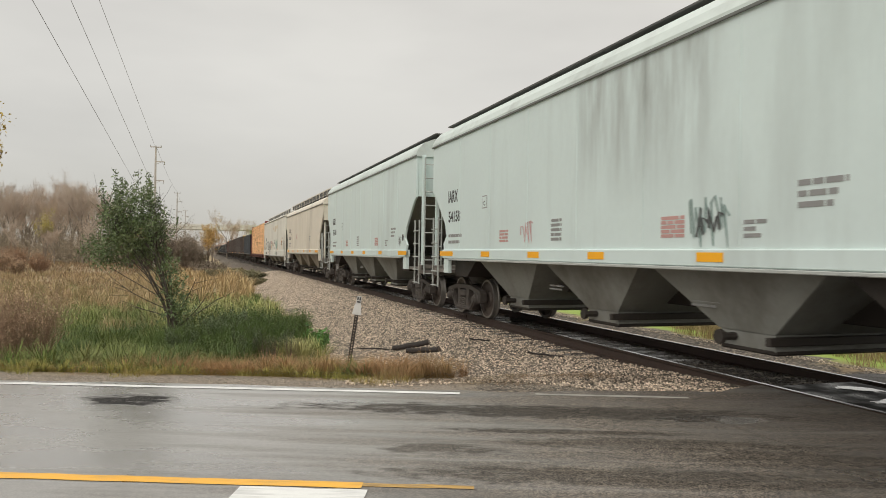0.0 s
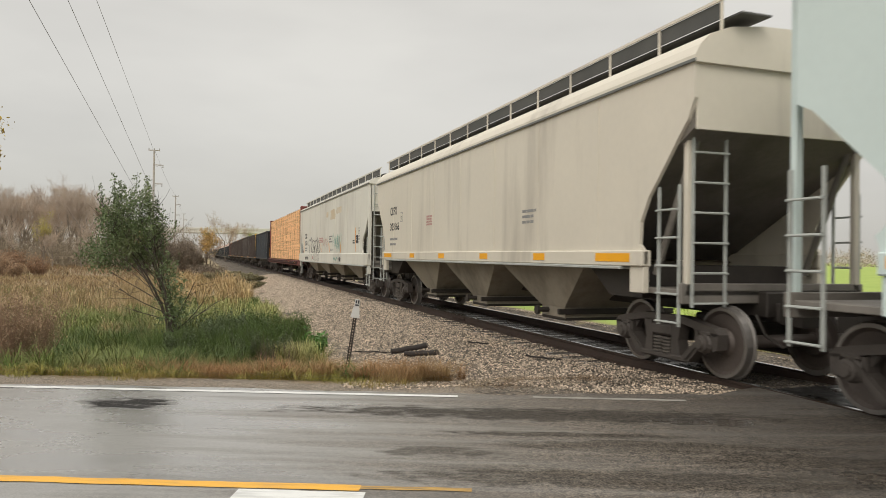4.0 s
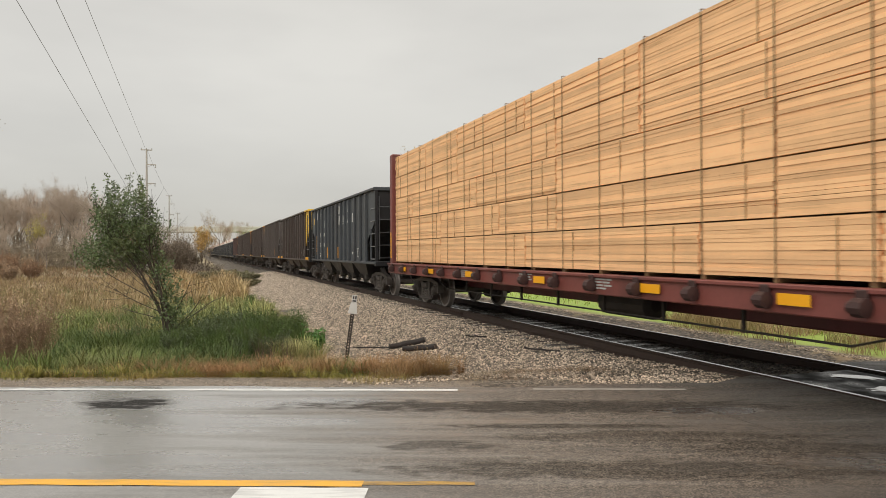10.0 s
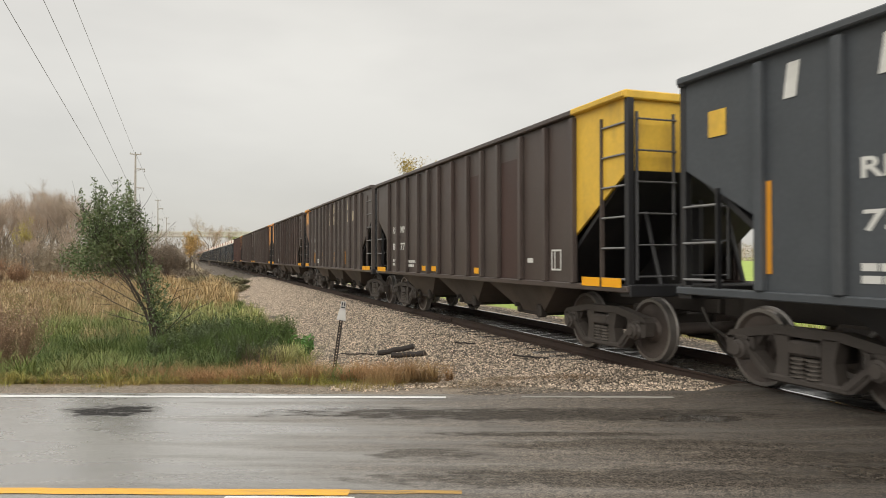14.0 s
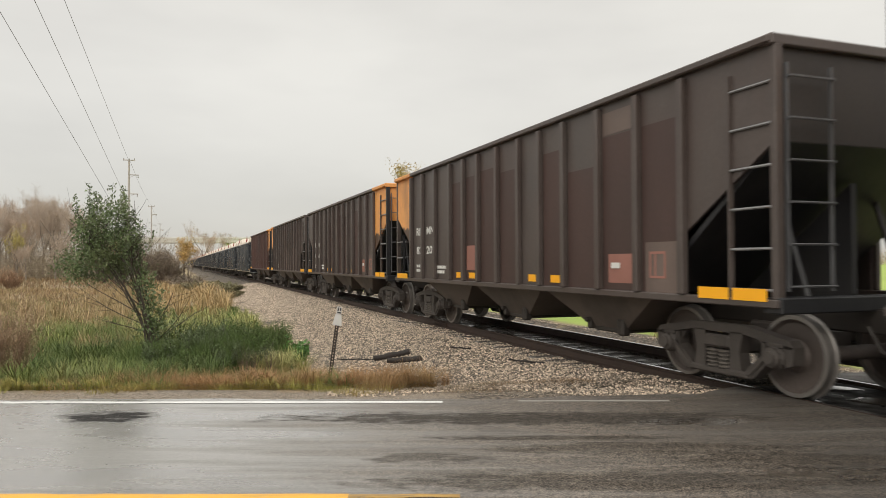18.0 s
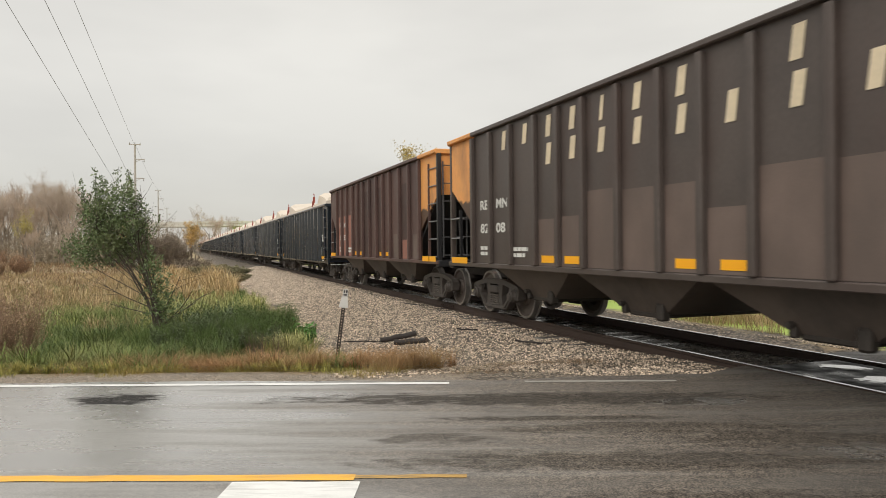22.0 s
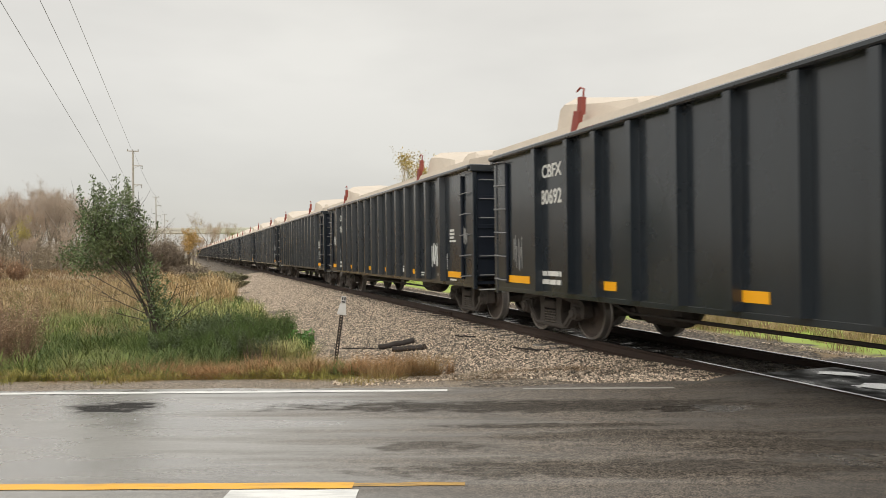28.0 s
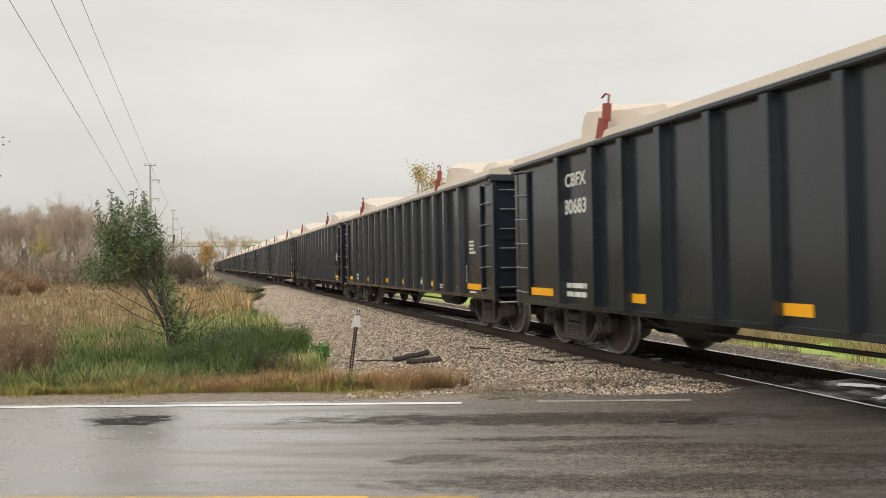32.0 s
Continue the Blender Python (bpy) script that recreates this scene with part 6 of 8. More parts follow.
company_name(F, (5.40, 4.35, 3.25, 2.25, 1.25, 0.48, -0.25, -2.10), (3.30, 2.35, 1.35, 0.48, -0.25, -1.15, -2.10, -2.97), 3.10, 2.65, WHITE_TXT)
report(F, 4.42, "7584", 2.22, 0.98)
for x in (2.5, -0.13, -2.43):
    part("orange_bar", Shape().box(x - 0.08, x + 0.08, HOP, HOP + 0.004, 1.24, 1.71), STRIPE_OR, F)
part("orange_bar", Shape().box(5.5, 5.62, HOP, HOP + 0.004, 1.34, 2.3), STRIPE_OR, F)
part("orange_bar", Shape().box(-5.5, -5.4, HOP, HOP + 0.004, 1.34, 2.3), STRIPE_OR, F)
part("yellow_square", Shape().box(6.15, 6.43, HOP, HOP + 0.004, 2.88, 3.18), YELLOW_END, F)
UPPER, LOWER = (3.98, 3.10, 2.22, 1.44, 0.62, -0.25, -1.15, -2.9), (2.22, 1.44, 0.62, -0.25, -1.15, -2.0, -2.9, -3.75)
company_name(H, UPPER, LOWER, 3.28, 2.83, CREAM_TXT)
report(H, 4.93, "8153", 2.20, 0.72)
for x in (4.11, 2.12, -0.49, -2.55):
    part("orange_bar", Shape().box(x - 0.07, x + 0.07, HOP, HOP + 0.004, 1.26, 1.74), STRIPE_OR, H)
company_name(K, UPPER, LOWER, 3.28, 2.82, CREAM_TXT)
report(K, 4.93, "8208", 2.20, 0.72)
report(G, 4.93, "8077", 2.20, 0.72)
report(I, 4.93, "8220", 2.20, 0.72)
report(J, 4.93, "8145", 2.20, 0.72)
report(L, 4.93, "8252", 2.20, 0.72)
for car, xs in ((G, (2.05, 1.3, -1.44)), (I, (1.97, 1.25, -1.45, -2.24)), (J, (2.0, 1.21, -1.51, -2.3)), (K, (2.1, 1.32, -1.41, -2.2)), (L, (2.1, 1.32, -1.37, -2.1))):
    for x in xs:
        reflector(car, x, 1.24, 0.45, 0.12, HOP)
for car in (G, H, I, J, K, L):
    for x in (-5.84, -6.38):
        reflector(car, x, 1.16, 0.48, 0.13, 1.602)
for car in (G, H, I, J, K, L):
    reflector(car, 6.05, 1.16, 0.92, 0.13, 1.602)


def panel(car, x, w, z0, z1, material):
    part("repainted_panel", Shape().box(x - w, x, 1.541, 1.5445, z0, z1), material, car, "repainted panel")


for x, w, z in ((2.44, 0.68, 1.91), (1.64, 0.66, 1.93), (0.86, 0.80, 2.28), (-0.06, 0.80, 2.23), (-0.98, 0.66, 2.22), (-1.76, 0.68, 1.89), (-2.56, 0.86, 2.29), (-3.54, 0.80, 2.26)):
    panel(K, x, w, 1.13, z, PATCH_GREY)
for car in (I, J):
    panel(car, -3.68, 0.58, 1.22, 1.62, PATCH_PINK)
    panel(car, -4.53, 0.68, 1.12, 1.76, PATCH_GREY)
BAYS = ((4.4, 3.48), (3.48, 2.5), (2.5, 1.7), (1.7, 0.92), (0.92, 0.0), (0.0, -0.92), (-0.92, -1.7), (-1.7, -2.5), (-2.5, -3.48), (-3.48, -4.4), (-4.4, -5.3))
for car, picks in ((I, ((2, 3.25), (3, 3.3), (4, 3.34), (5, 3.2), (7, 3.3), (8, 2.9), (9, 3.28), (10, 3.28))), (J, ((3, 3.1), (5, 3.3), (6, 3.2), (8, 3.3))), (G, ((6, 3.2), (8, 3.3))), (L, ((4, 3.3), (6, 3.3), (9, 3.2)))):
    for k, z in picks:
        part("repainted_panel", Shape().box(BAYS[k][0] - 0.07, BAYS[k][1] + 0.07, 1.5402, 1.5412, 1.13, z), RED_BROWN, car, "red-brown repainted panel")
panel(I, 1.6, 0.66, 1.35, 1.86, PATCH_PINK)
panel(I, -3.56, 0.76, 3.30, 3.62, PATCH_GREY)
for x, w in ((5.17, 0.67), (4.22, 0.56), (3.39, 0.7)):
    panel(L, x, w, 1.13, 2.62, PATCH_PINK)
panel(L, -2.75, 0.6, 1.13, 1.82, PATCH_GREY)
panel(L, -3.65, 0.6, 1.13, 1.65, PATCH_PINK)
panel(L, -4.63, 0.6, 1.13, 1.78, PATCH_GREY)
for car, x, m in ((G, -4.55, WHITE_TXT), (F, -4.0, WHITE_TXT), (I, -4.62, PATCH_PINK), (J, -4.62, PATCH_PINK)):
    frame_box = Shape()
    for a, b, c, d in ((0, 0.03, 0, 0.34), (0.29, 0.32, 0, 0.34), (0.03, 0.29, 0, 0.03), (0.03, 0.29, 0.31, 0.34), (0.10, 0.13, 0.03, 0.31)):
        frame_box.box(x - a, x - b, HOP, HOP + 0.003, 1.30 + c, 1.30 + d)
    part("stencil_frame", frame_box, m, car)
    part("pale_tab", Shape().box(x + 0.66, x + 0.86, HOP, HOP + 0.01, 1.42, 1.50), WHITE_TXT, car)

# gondolas
GON = 1.524
bars((0.30, 0.32, 0.30, 0.40), M, WHITE_TXT, -6.36, 2.0, GON, 0.05, 0.03, seed=6)
bars((0.06,) * 9, M, WHITE_TXT, -6.16, 1.45, GON, 0.022, 0.02, seed=7)
bars((0.42,), M, WHITE_TXT, -6.35, 0.885, GON, 0.04, 0.0, seed=5)
bars((0.25,), M, GREY_TXT, -5.5, 0.98, GON, 0.06, 0.0, seed=4)
bars((0.66,), M, WHITE_TXT, 5.84, 1.16, GON, 0.08, 0.0, seed=8)
bars((0.66,), M, WHITE_TXT, 5.84, 1.02, GON, 0.08, 0.0, seed=9)
part("white_stencil", Shape().box(-2.62, -2.88, GON, GON + 0.003, 0.95, 1.06).box(-2.62, -2.88, GON, GON + 0.003, 1.09, 1.12), WHITE_TXT, M)
bars((0.3, 0.24), M, WHITE_TXT, -4.25, 0.99, GON, 0.03, 0.03, seed=10)
gondolas = more_gondolas()
for car, number in zip(gondolas[1:4], ("80692", "80683", "80683")):
    lettering("CBFX", 0.30, car, WHITE_TXT, 5.84, 2.72, GON, 0.66)
    lettering(number, 0.33, car, WHITE_TXT, 5.88, 2.28, GON, 0.70)
strokes(gondolas[2], WHITE_TAG, -5.05, 1.11, 0.5, 0.6, 31, 6, 0.022, GON + 0.002)
strokes(gondolas[2], GREY_TXT, -7.18, 1.65, 0.26, 0.4, 32, 5, 0.02, GON + 0.002)
strokes(gondolas[2], WHITE_TAG, 6.95, 1.74, 0.62, 0.44, 33, 7, 0.014, GON + 0.002)
strokes(gondolas[2], GREY_TXT, 6.1, 1.1, 0.35, 0.6, 34, 4, 0.012, GON + 0.002)
bars((0.34, 0.30, 0.36, 0.28, 0.34), gondolas[1], WHITE_TAG, -1.50, 2.06, GON, 0.14, 0.025, name="pasted_sheet", seed=51)
strokes(gondolas[1], WHITE_TAG, -2.42, 1.26, 0.40, 0.5, 52, 6, 0.024, GON + 0.002)
strokes(gondolas[1], GREY_TXT, 6.98, 1.12, 0.40, 0.7, 53, 6, 0.008, GON + 0.002)
bars((0.40, 0.46, 0.36, 0.52), gondolas[3], GREY_TXT, -6.36, 1.56, GON, 0.06, 0.035, seed=54)
strokes(gondolas[0], PATCH_GREY, -5.4, 1.15, 0.35, 0.4, 36, 5, 0.014, GON + 0.002)


# ---- stones, grass and plants ----
def quick_mesh(name, verts, faces, material):
    """A mesh from arrays: verts (n, 3) and faces (m, k)."""
    me = bpy.data.meshes.new(name)
    faces = np.asarray(faces, dtype=np.int32)
    m, k = faces.shape
    me.vertices.add(len(verts))
    me.vertices.foreach_set("co", np.asarray(verts, dtype=np.float32).ravel())
    me.loops.add(m * k)
    me.loops.foreach_set("vertex_index", faces.ravel())
    me.polygons.add(m)
    me.polygons.foreach_set("loop_start", np.arange(m, dtype=np.int32) * k)
    me.update(calc_edges=True)
    me.materials.append(material)
    return me


def scatter(name, label, category, verts, faces, material):
    return tagged(new(name, quick_mesh(name, verts, faces, material)), label, category, kind="stuff")


def heights(xy):
    return np.array([ground_z(float(x), float(y)) for x, y in xy])


OCTA_V = np.array([(1, 0, 0), (-1, 0, 0), (0, 1, 0), (0, -1, 0), (0, 0, 1), (0, 0, -1)], dtype=float)
OCTA_F = np.array([(0, 2, 4), (2, 1, 4), (1, 3, 4), (3, 0, 4), (2, 0, 5), (1, 2, 5), (3, 1, 5), (0, 3, 5)])


def stones(xy, size, rng, lift=0.3):
    n = len(xy)
    z = heights(xy)
    s = size[:, None, None] * rng.uniform(0.55, 1.25, (n, 6, 1)) * np.array([1.1, 0.95, 0.7])
    v = OCTA_V[None] * s
    a = rng.uniform(0, 2 * np.pi, n)
    t = rng.uniform(-0.6, 0.6, n)
    y = v[..., 1] * np.cos(t)[:, None] - v[..., 2] * np.sin(t)[:, None]
    w = v[..., 1] * np.sin(t)[:, None] + v[..., 2] * np.cos(t)[:, None]
    x = v[..., 0]
    v = np.stack([x * np.cos(a)[:, None] - y * np.sin(a)[:, None] + xy[:, :1], x * np.sin(a)[:, None] + y * np.cos(a)[:, None] + xy[:, 1:], w + (z + size * lift)[:, None]], -1)
    f = (OCTA_F[None] + 6 * np.arange(n)[:, None, None]).reshape(-1, 3)
    return v.reshape(-1, 3), f


STONE = mat("mixed_crushed_stone", (0.43, 0.350, 0.272), 0.75, var=0.3, scale=2.5, fine=80, island=0.75)
# Stone between the rails: the darkness under the train is put into its colour.
STONE_SHADED = mat("shade_dark_crushed_stone", (0.075, 0.064, 0.054), 0.6, var=0.3, scale=2.5, fine=80, island=0.5)
PEBBLE = mat("road_grit", (0.32, 0.27, 0.215), 0.8, var=0.2, scale=10, fine=80, island=0.5)
rng = np.random.default_rng(5)


def track_xy(s, off):
    k = NEAR - off + RAIL_GAP
    return np.stack([k * np.cos(TURN0) - s * np.sin(TURN0), k * np.sin(TURN0) + s * np.cos(TURN0)], -1)


def beyond_road(xy):
    return (xy[:, 1] - ROAD_MID) * math.cos(ROAD_LEAN) - xy[:, 0] * math.sin(ROAD_LEAN)


def off_track(xy):
    return NEAR + RAIL_GAP - xy[:, 0] * math.cos(TURN0) - xy[:, 1] * math.sin(TURN0)


def build_ballast():
    n = 175000
    s = 3.0 + 60 * rng.uniform(0, 1, n) ** 1.9
    off = rng.uniform(0.84, 5.6, n)
    far = rng.uniform(0, 1, n) < 0.22
    off[far] = -rng.uniform(0.86, 4.6, far.sum())
    mid = rng.uniform(0, 1, n) < 0.12
    off[mid] = rng.uniform(-0.66, 0.66, mid.sum())
    edge = 4.7 + 0.5 * np.sin(s * 0.9) + 0.4 * np.sin(s * 2.3 + 1)
    ok = np.abs(off) < edge
    xy = track_xy(s, off)
    r = beyond_road(xy)
    ok &= r > np.where(np.abs(off) < 1.7, 3.55, 3.95 + 0.25 * np.sin(xy[:, 0] * 2.1))
    ok &= ~((np.abs(off) < 1.32) & ((s - 7.2) % 0.52 < 0.16)) | (rng.uniform(0, 1, n) < 0.15)
    xy, s, off = xy[ok], s[ok], off[ok]
    size = rng.uniform(0.008, 0.019, len(xy)) * (1 + s / 28)
    out = np.abs(off) > 0.70
    v, f = stones(xy[out], size[out], rng)
    scatter("ballast_stones", "grey-brown crushed ballast stones along the track", "ballast", v, f, STONE)
    v, f = stones(xy[~out], size[~out], rng)
    scatter("oily_ballast_stones", "ballast stones between the rails, darkened for the shade under the train", "ballast", v, f, STONE_SHADED)
    # Added strip that paints the shade on the bed between the rails.
    bed = Shape()
    rim = [(-0.69, 0.0), (-0.45, 0.004), (0.0, 0.008), (0.45, 0.004), (0.69, 0.0)]
    v, f = [], []
    for i in range(90):
        for o, up in rim:
            x, y, th = track_at(7.0 + 1.3 * i, o)
            v.append((x, y, -0.186 + up))
    for i in range(89):
        f += [(5 * i + k, 5 * i + k + 1, 5 * i + k + 6, 5 * i + k + 5) for k in range(4)]
    thing("track_bed", "wet fine ballast strip between the rails, darkened for the shade there", "ballast", shape=bed.add(v, f), material=STONE_SHADED, kind="structure")
    # grit on the road's shoulder
    m = 42000
    xy = np.stack([rng.uniform(-11, 4.5, m), np.zeros(m)], -1)
    b = rng.uniform(3.5, 4.7, m) + 0.35 * rng.uniform(0, 1, m) * (xy[:, 0] > -1.0) * 2
    xy[:, 1] = ROAD_MID + b + xy[:, 0] * math.tan(ROAD_LEAN)
    xy = xy[off_track(xy) > 1.3]
    v, f = stones(xy, rng.uniform(0.004, 0.013, len(xy)), rng, 0.2)
    v[:, 2] = np.maximum(v[:, 2], ROAD_Z - 0.03)
    scatter("shoulder_grit", "loose grey gravel on the shoulder of the road", "gravel", v, f, PEBBLE)


build_ballast()


def blades(xy, h, width, rng, lean=0.35, droop=0.5):
    """Grass blades: bent tapering strips, two quads each."""
    n = len(xy)
    z = heights(xy)
    a = rng.uniform(0, 2 * np.pi, n)
    d = np.stack([np.cos(a), np.sin(a)], -1)
    face = rng.uniform(0, 2 * np.pi, n)
    w = np.stack([np.cos(face), np.sin(face)], -1) * (width * rng.uniform(0.6, 1.3, n))[:, None]
    reach = h * rng.uniform(0.1, 1.0, n) * lean * 1.7
    pts = []
    for k, (up, out, wid) in enumerate(((0.0, 0.0, 1.0), (0.55, 0.35, 0.85), (1.0, 1.0, 0.12))):
        c = xy + d * (reach * out)[:, None]
        zz = z - 0.02 + h * up * (1 - droop * 0.25 * out)
        for q in (-1, 1):
            pts.append(np.column_stack([c + q * 0.5 * w * wid, zz]))
    v = np.stack(pts, 1).reshape(-1, 3)
    f = (np.array([(0, 1, 3, 2), (2, 3, 5, 4)])[None] + 6 * np.arange(n)[:, None, None]).reshape(-1, 4)
    return v, f


def grass_mat(name, color, island=0.4, warm=None):
    m = mat(name, color, 0.7, var=0.25, scale=0.9, fine=6, island=island, dirt=warm, dirt_amount=0.8 if warm else 0.0, dirt_scale=(0.8, 0.8, 0.8))
    m.node_tree.nodes["Principled BSDF"].inputs["Specular IOR Level"].default_value = 0.25
    return m


GREEN = grass_mat("green_grass", (0.098, 0.152, 0.040), island=0.42, warm=(0.150, 0.178, 0.062))
DEEP = grass_mat("deep_green_grass", (0.085, 0.128, 0.038), island=0.38, warm=(0.12, 0.135, 0.05))
STRAW = grass_mat("straw_grass", (0.40, 0.295, 0.165), island=0.36, warm=(0.225, 0.225, 0.085))
RUST = grass_mat("rust_brown_grass", (0.31, 0.18, 0.085), island=0.4, warm=(0.33, 0.27, 0.12))
VERGE = grass_mat("yellow_green_verge", (0.28, 0.26, 0.07), island=0.5, warm=(0.40, 0.25, 0.10))
WEEDS = grass_mat("red_brown_weeds", (0.245, 0.165, 0.10), island=0.5, warm=(0.185, 0.175, 0.075))
LAWN_TUFT = grass_mat("pasture_grass", (0.29, 0.38, 0.07), warm=(0.36, 0.36, 0.12))


def patchy(xy, scale, seed, lo):
    """Keeps places where a slow noise is high, so that the tufts stand in uneven clumps."""
    return np.array([noise.noise((float(x) * scale, float(y) * scale, seed)) > lo for x, y in xy])


def field(name, label, n, x0, x1, y0, y1, h, width, material, keep, lean=0.45, clump=0.0, seed=1.0, power=1.0):
    xy = np.stack([rng.uniform(x0, x1, n), y0 + (y1 - y0) * rng.uniform(0, 1, n) ** power], -1)
    ok = keep(xy[:, 0], xy[:, 1], off_track(xy), beyond_road(xy))
    if clump > -1:
        ok &= patchy(xy, 0.6, seed, clump)
    xy = xy[ok]
    hh = rng.uniform(h[0], h[1], len(xy)) * np.array([0.75 + 0.55 * noise.noise((float(a) * 0.9, float(b) * 0.9, seed + 40)) for a, b in xy])
    ww = np.full(len(xy), width) * (1 + np.maximum(0, xy[:, 1] - 14) / 22)
    v, f = blades(xy, hh, ww, rng, lean)
    return scatter(name, label, "grass", v, f, material)


def ragged(x):
    return 0.25 * np.sin(x * 1.7) + 0.15 * np.sin(x * 4.1 + 2)


field("verge_grass", "short yellow-green grass along the road's shoulder", 46000, -14, 0.0, 8.4, 11.0, (0.04, 0.17), 0.005, VERGE,
      lambda x, y, o, r: (r > 4.2 + 1.2 * ragged(x)) & (r < 6.2 + ragged(x)) & (o > 4.6), 0.8, -0.38, 1.0)
field("rust_grass", "rust-brown dry grass beside the logs and marker post", 26000, -3.4, 0.1, 8.9, 12.6, (0.12, 0.50), 0.0045, RUST,
      lambda x, y, o, r: (r > 4.55 + 1.6 * ragged(x * 1.3) + 0.5 * np.maximum(0, -2.2 - x)) & (r < 7.0 + 0.6 * ragged(x + 2) - 1.2 * np.maximum(0, x + 1.0)) & (o > 3.4), 0.9, -0.22, 2.0)
field("dry_litter", "brown dead grass and leaves on the gravel edge", 30000, -1.2, 3.2, 8.4, 11.2, (0.02, 0.09), 0.006, WEEDS,
      lambda x, y, o, r: (r > 3.9 + 0.5 * ragged(x)) & (r < 5.6 + ragged(x * 1.6)) & (o > 1.9), 1.2, -0.15, 2.8)
field("straw_grass", "pale straw blades among the rusty grass", 14000, -6.5, 0.0, 9.2, 12.6, (0.12, 0.36), 0.004, STRAW,
      lambda x, y, o, r: (r > 4.9 + ragged(x)) & (r < 7.2) & (o > 3.9), 0.9, -0.05, 2.5)
field("rust_grass", "rust-brown dry grass along the verge", 5000, -13, -3.0, 9.0, 11.4, (0.08, 0.26), 0.005, RUST,
      lambda x, y, o, r: (r > 4.2 + ragged(x)) & (r < 6.4), 0.9, 0.02, 3.0)
field("rust_grass", "rust-brown dead grass before the dark brush", 15000, -5.4, -2.6, 10.0, 13.2, (0.16, 0.46), 0.0045, RUST,
      lambda x, y, o, r: (r > 5.0 + ragged(x)) & (r < 8.2 + ragged(x * 2.0)) & (o > 4.6), 0.8, -0.3, 3.2)
field("dead_stalks", "grey-brown dead stalks under the bush", 2600, -5.6, -2.4, 10.2, 13.0, (0.25, 0.62), 0.006, WEEDS,
      lambda x, y, o, r: (r > 5.4) & (o > 5.0), 0.45, 0.0, 3.5)
field("green_grass", "lush green grass in the shallow ditch", 90000, -22, -0.6, 9.4, 31, (0.14, 0.48), 0.008, GREEN,
      lambda x, y, o, r: (r > 4.9 + ragged(x)) & (o > 5.0 + 0.5 * ragged(x + y)) & (y < 28 + 4 * ragged(x * 0.5)), 0.7, -0.42, 4.0, 1.25)
field("dark_grass", "deep green blades among the ditch grass", 40000, -16, -3.0, 10.2, 21, (0.18, 0.50), 0.008, DEEP,
      lambda x, y, o, r: (r > 5.6 + ragged(x)) & (o > 5.2), 0.7, 0.0, 4.5)
field("dark_grass", "tall dark green grass beside the ballast", 34000, -6.4, -2.4, 14.6, 19.0, (0.45, 1.05), 0.008, DEEP,
      lambda x, y, o, r: (o > 5.0 + 0.5 * ragged(y)) & (o < 8.0 + ragged(x)), 0.3, -0.25, 5.0)
field("green_grass", "thick low green grass on the mound of the ditch", 60000, -10.5, -4.6, 10.6, 17.5, (0.20, 0.52), 0.007, GREEN,
      lambda x, y, o, r: (r > 5.4 + ragged(x)) & (o > 5.6), 0.85, -0.6, 4.8)
field("green_grass", "bright green grass on the bank by the ballast", 50000, -12, -3.0, 16.5, 34.0, (0.22, 0.50), 0.010, GREEN,
      lambda x, y, o, r: (o > 4.9 + 0.5 * ragged(y)) & (o < 9.0 + ragged(y * 0.5)), 0.6, -0.25, 6.0)
field("straw_grass", "straw-coloured seed heads above the ditch grass", 3200, -17, -3.0, 17.0, 24, (0.35, 0.75), 0.006, STRAW,
      lambda x, y, o, r: (o > 6.0), 0.5, 0.05, 4.2)
field("weeds", "red-brown weeds among the dry field grass", 26000, -34, -6.0, 19, 46, (0.30, 0.80), 0.007, WEEDS,
      lambda x, y, o, r: (o > 8.0), 0.5, 0.12, 7.2, 1.4)
field("straw_grass", "straw-coloured dry grass across the field", 80000, -44, -6.0, 20.0, 60, (0.18, 0.50), 0.008, STRAW,
      lambda x, y, o, r: (o > 8.2) & (y > 23.0 + 3 * ragged(x * 0.4)), 0.6, -0.2, 7.0, 1.4)
field("green_grass", "green blades among the dry field grass", 40000, -34, -6.0, 17.0, 40, (0.20, 0.50), 0.009, GREEN,
      lambda x, y, o, r: (o > 8.0), 0.6, -0.05, 7.5, 1.5)
field("weeds", "red-brown weeds across the far field", 46000, -80, -9.0, 34, 104, (0.25, 0.62), 0.016, WEEDS,
      lambda x, y, o, r: (o > 7.0), 0.6, -0.2, 8.0, 1.3)
field("straw_grass", "pale straw grass beside the far brush", 22000, -34, -8.0, 26, 62, (0.3, 0.75), 0.010, STRAW,
      lambda x, y, o, r: (o > 5.2) & (o < 12), 0.6, -0.25, 9.0)
field("trackside_weeds", "tan and green weeds beyond the far rail", 7000, -24, 14, 5, 50, (0.10, 0.42), 0.012, STRAW,
      lambda x, y, o, r: (o < -4.9) & (o > -7.4) & (r > 4.3), 0.5, -0.05, 10.0, 1.3)
field("straw_grass", "tall straw clump beyond the far rail", 11000, 5.8, 10.5, 13.5, 21.0, (0.35, 0.85), 0.010, STRAW,
      lambda x, y, o, r: (o < -4.6) & (o > -7.4) & (r > 4.4), 0.5, -0.1, 12.0)
field("pasture_grass", "bright green pasture beyond the track", 42000, -14, 34, 9, 50, (0.10, 0.32), 0.016, LAWN_TUFT,
      lambda x, y, o, r: (o < -6.2) & (o > -26) & (r > 4.6), 0.5, -0.5, 11.0, 1.3)


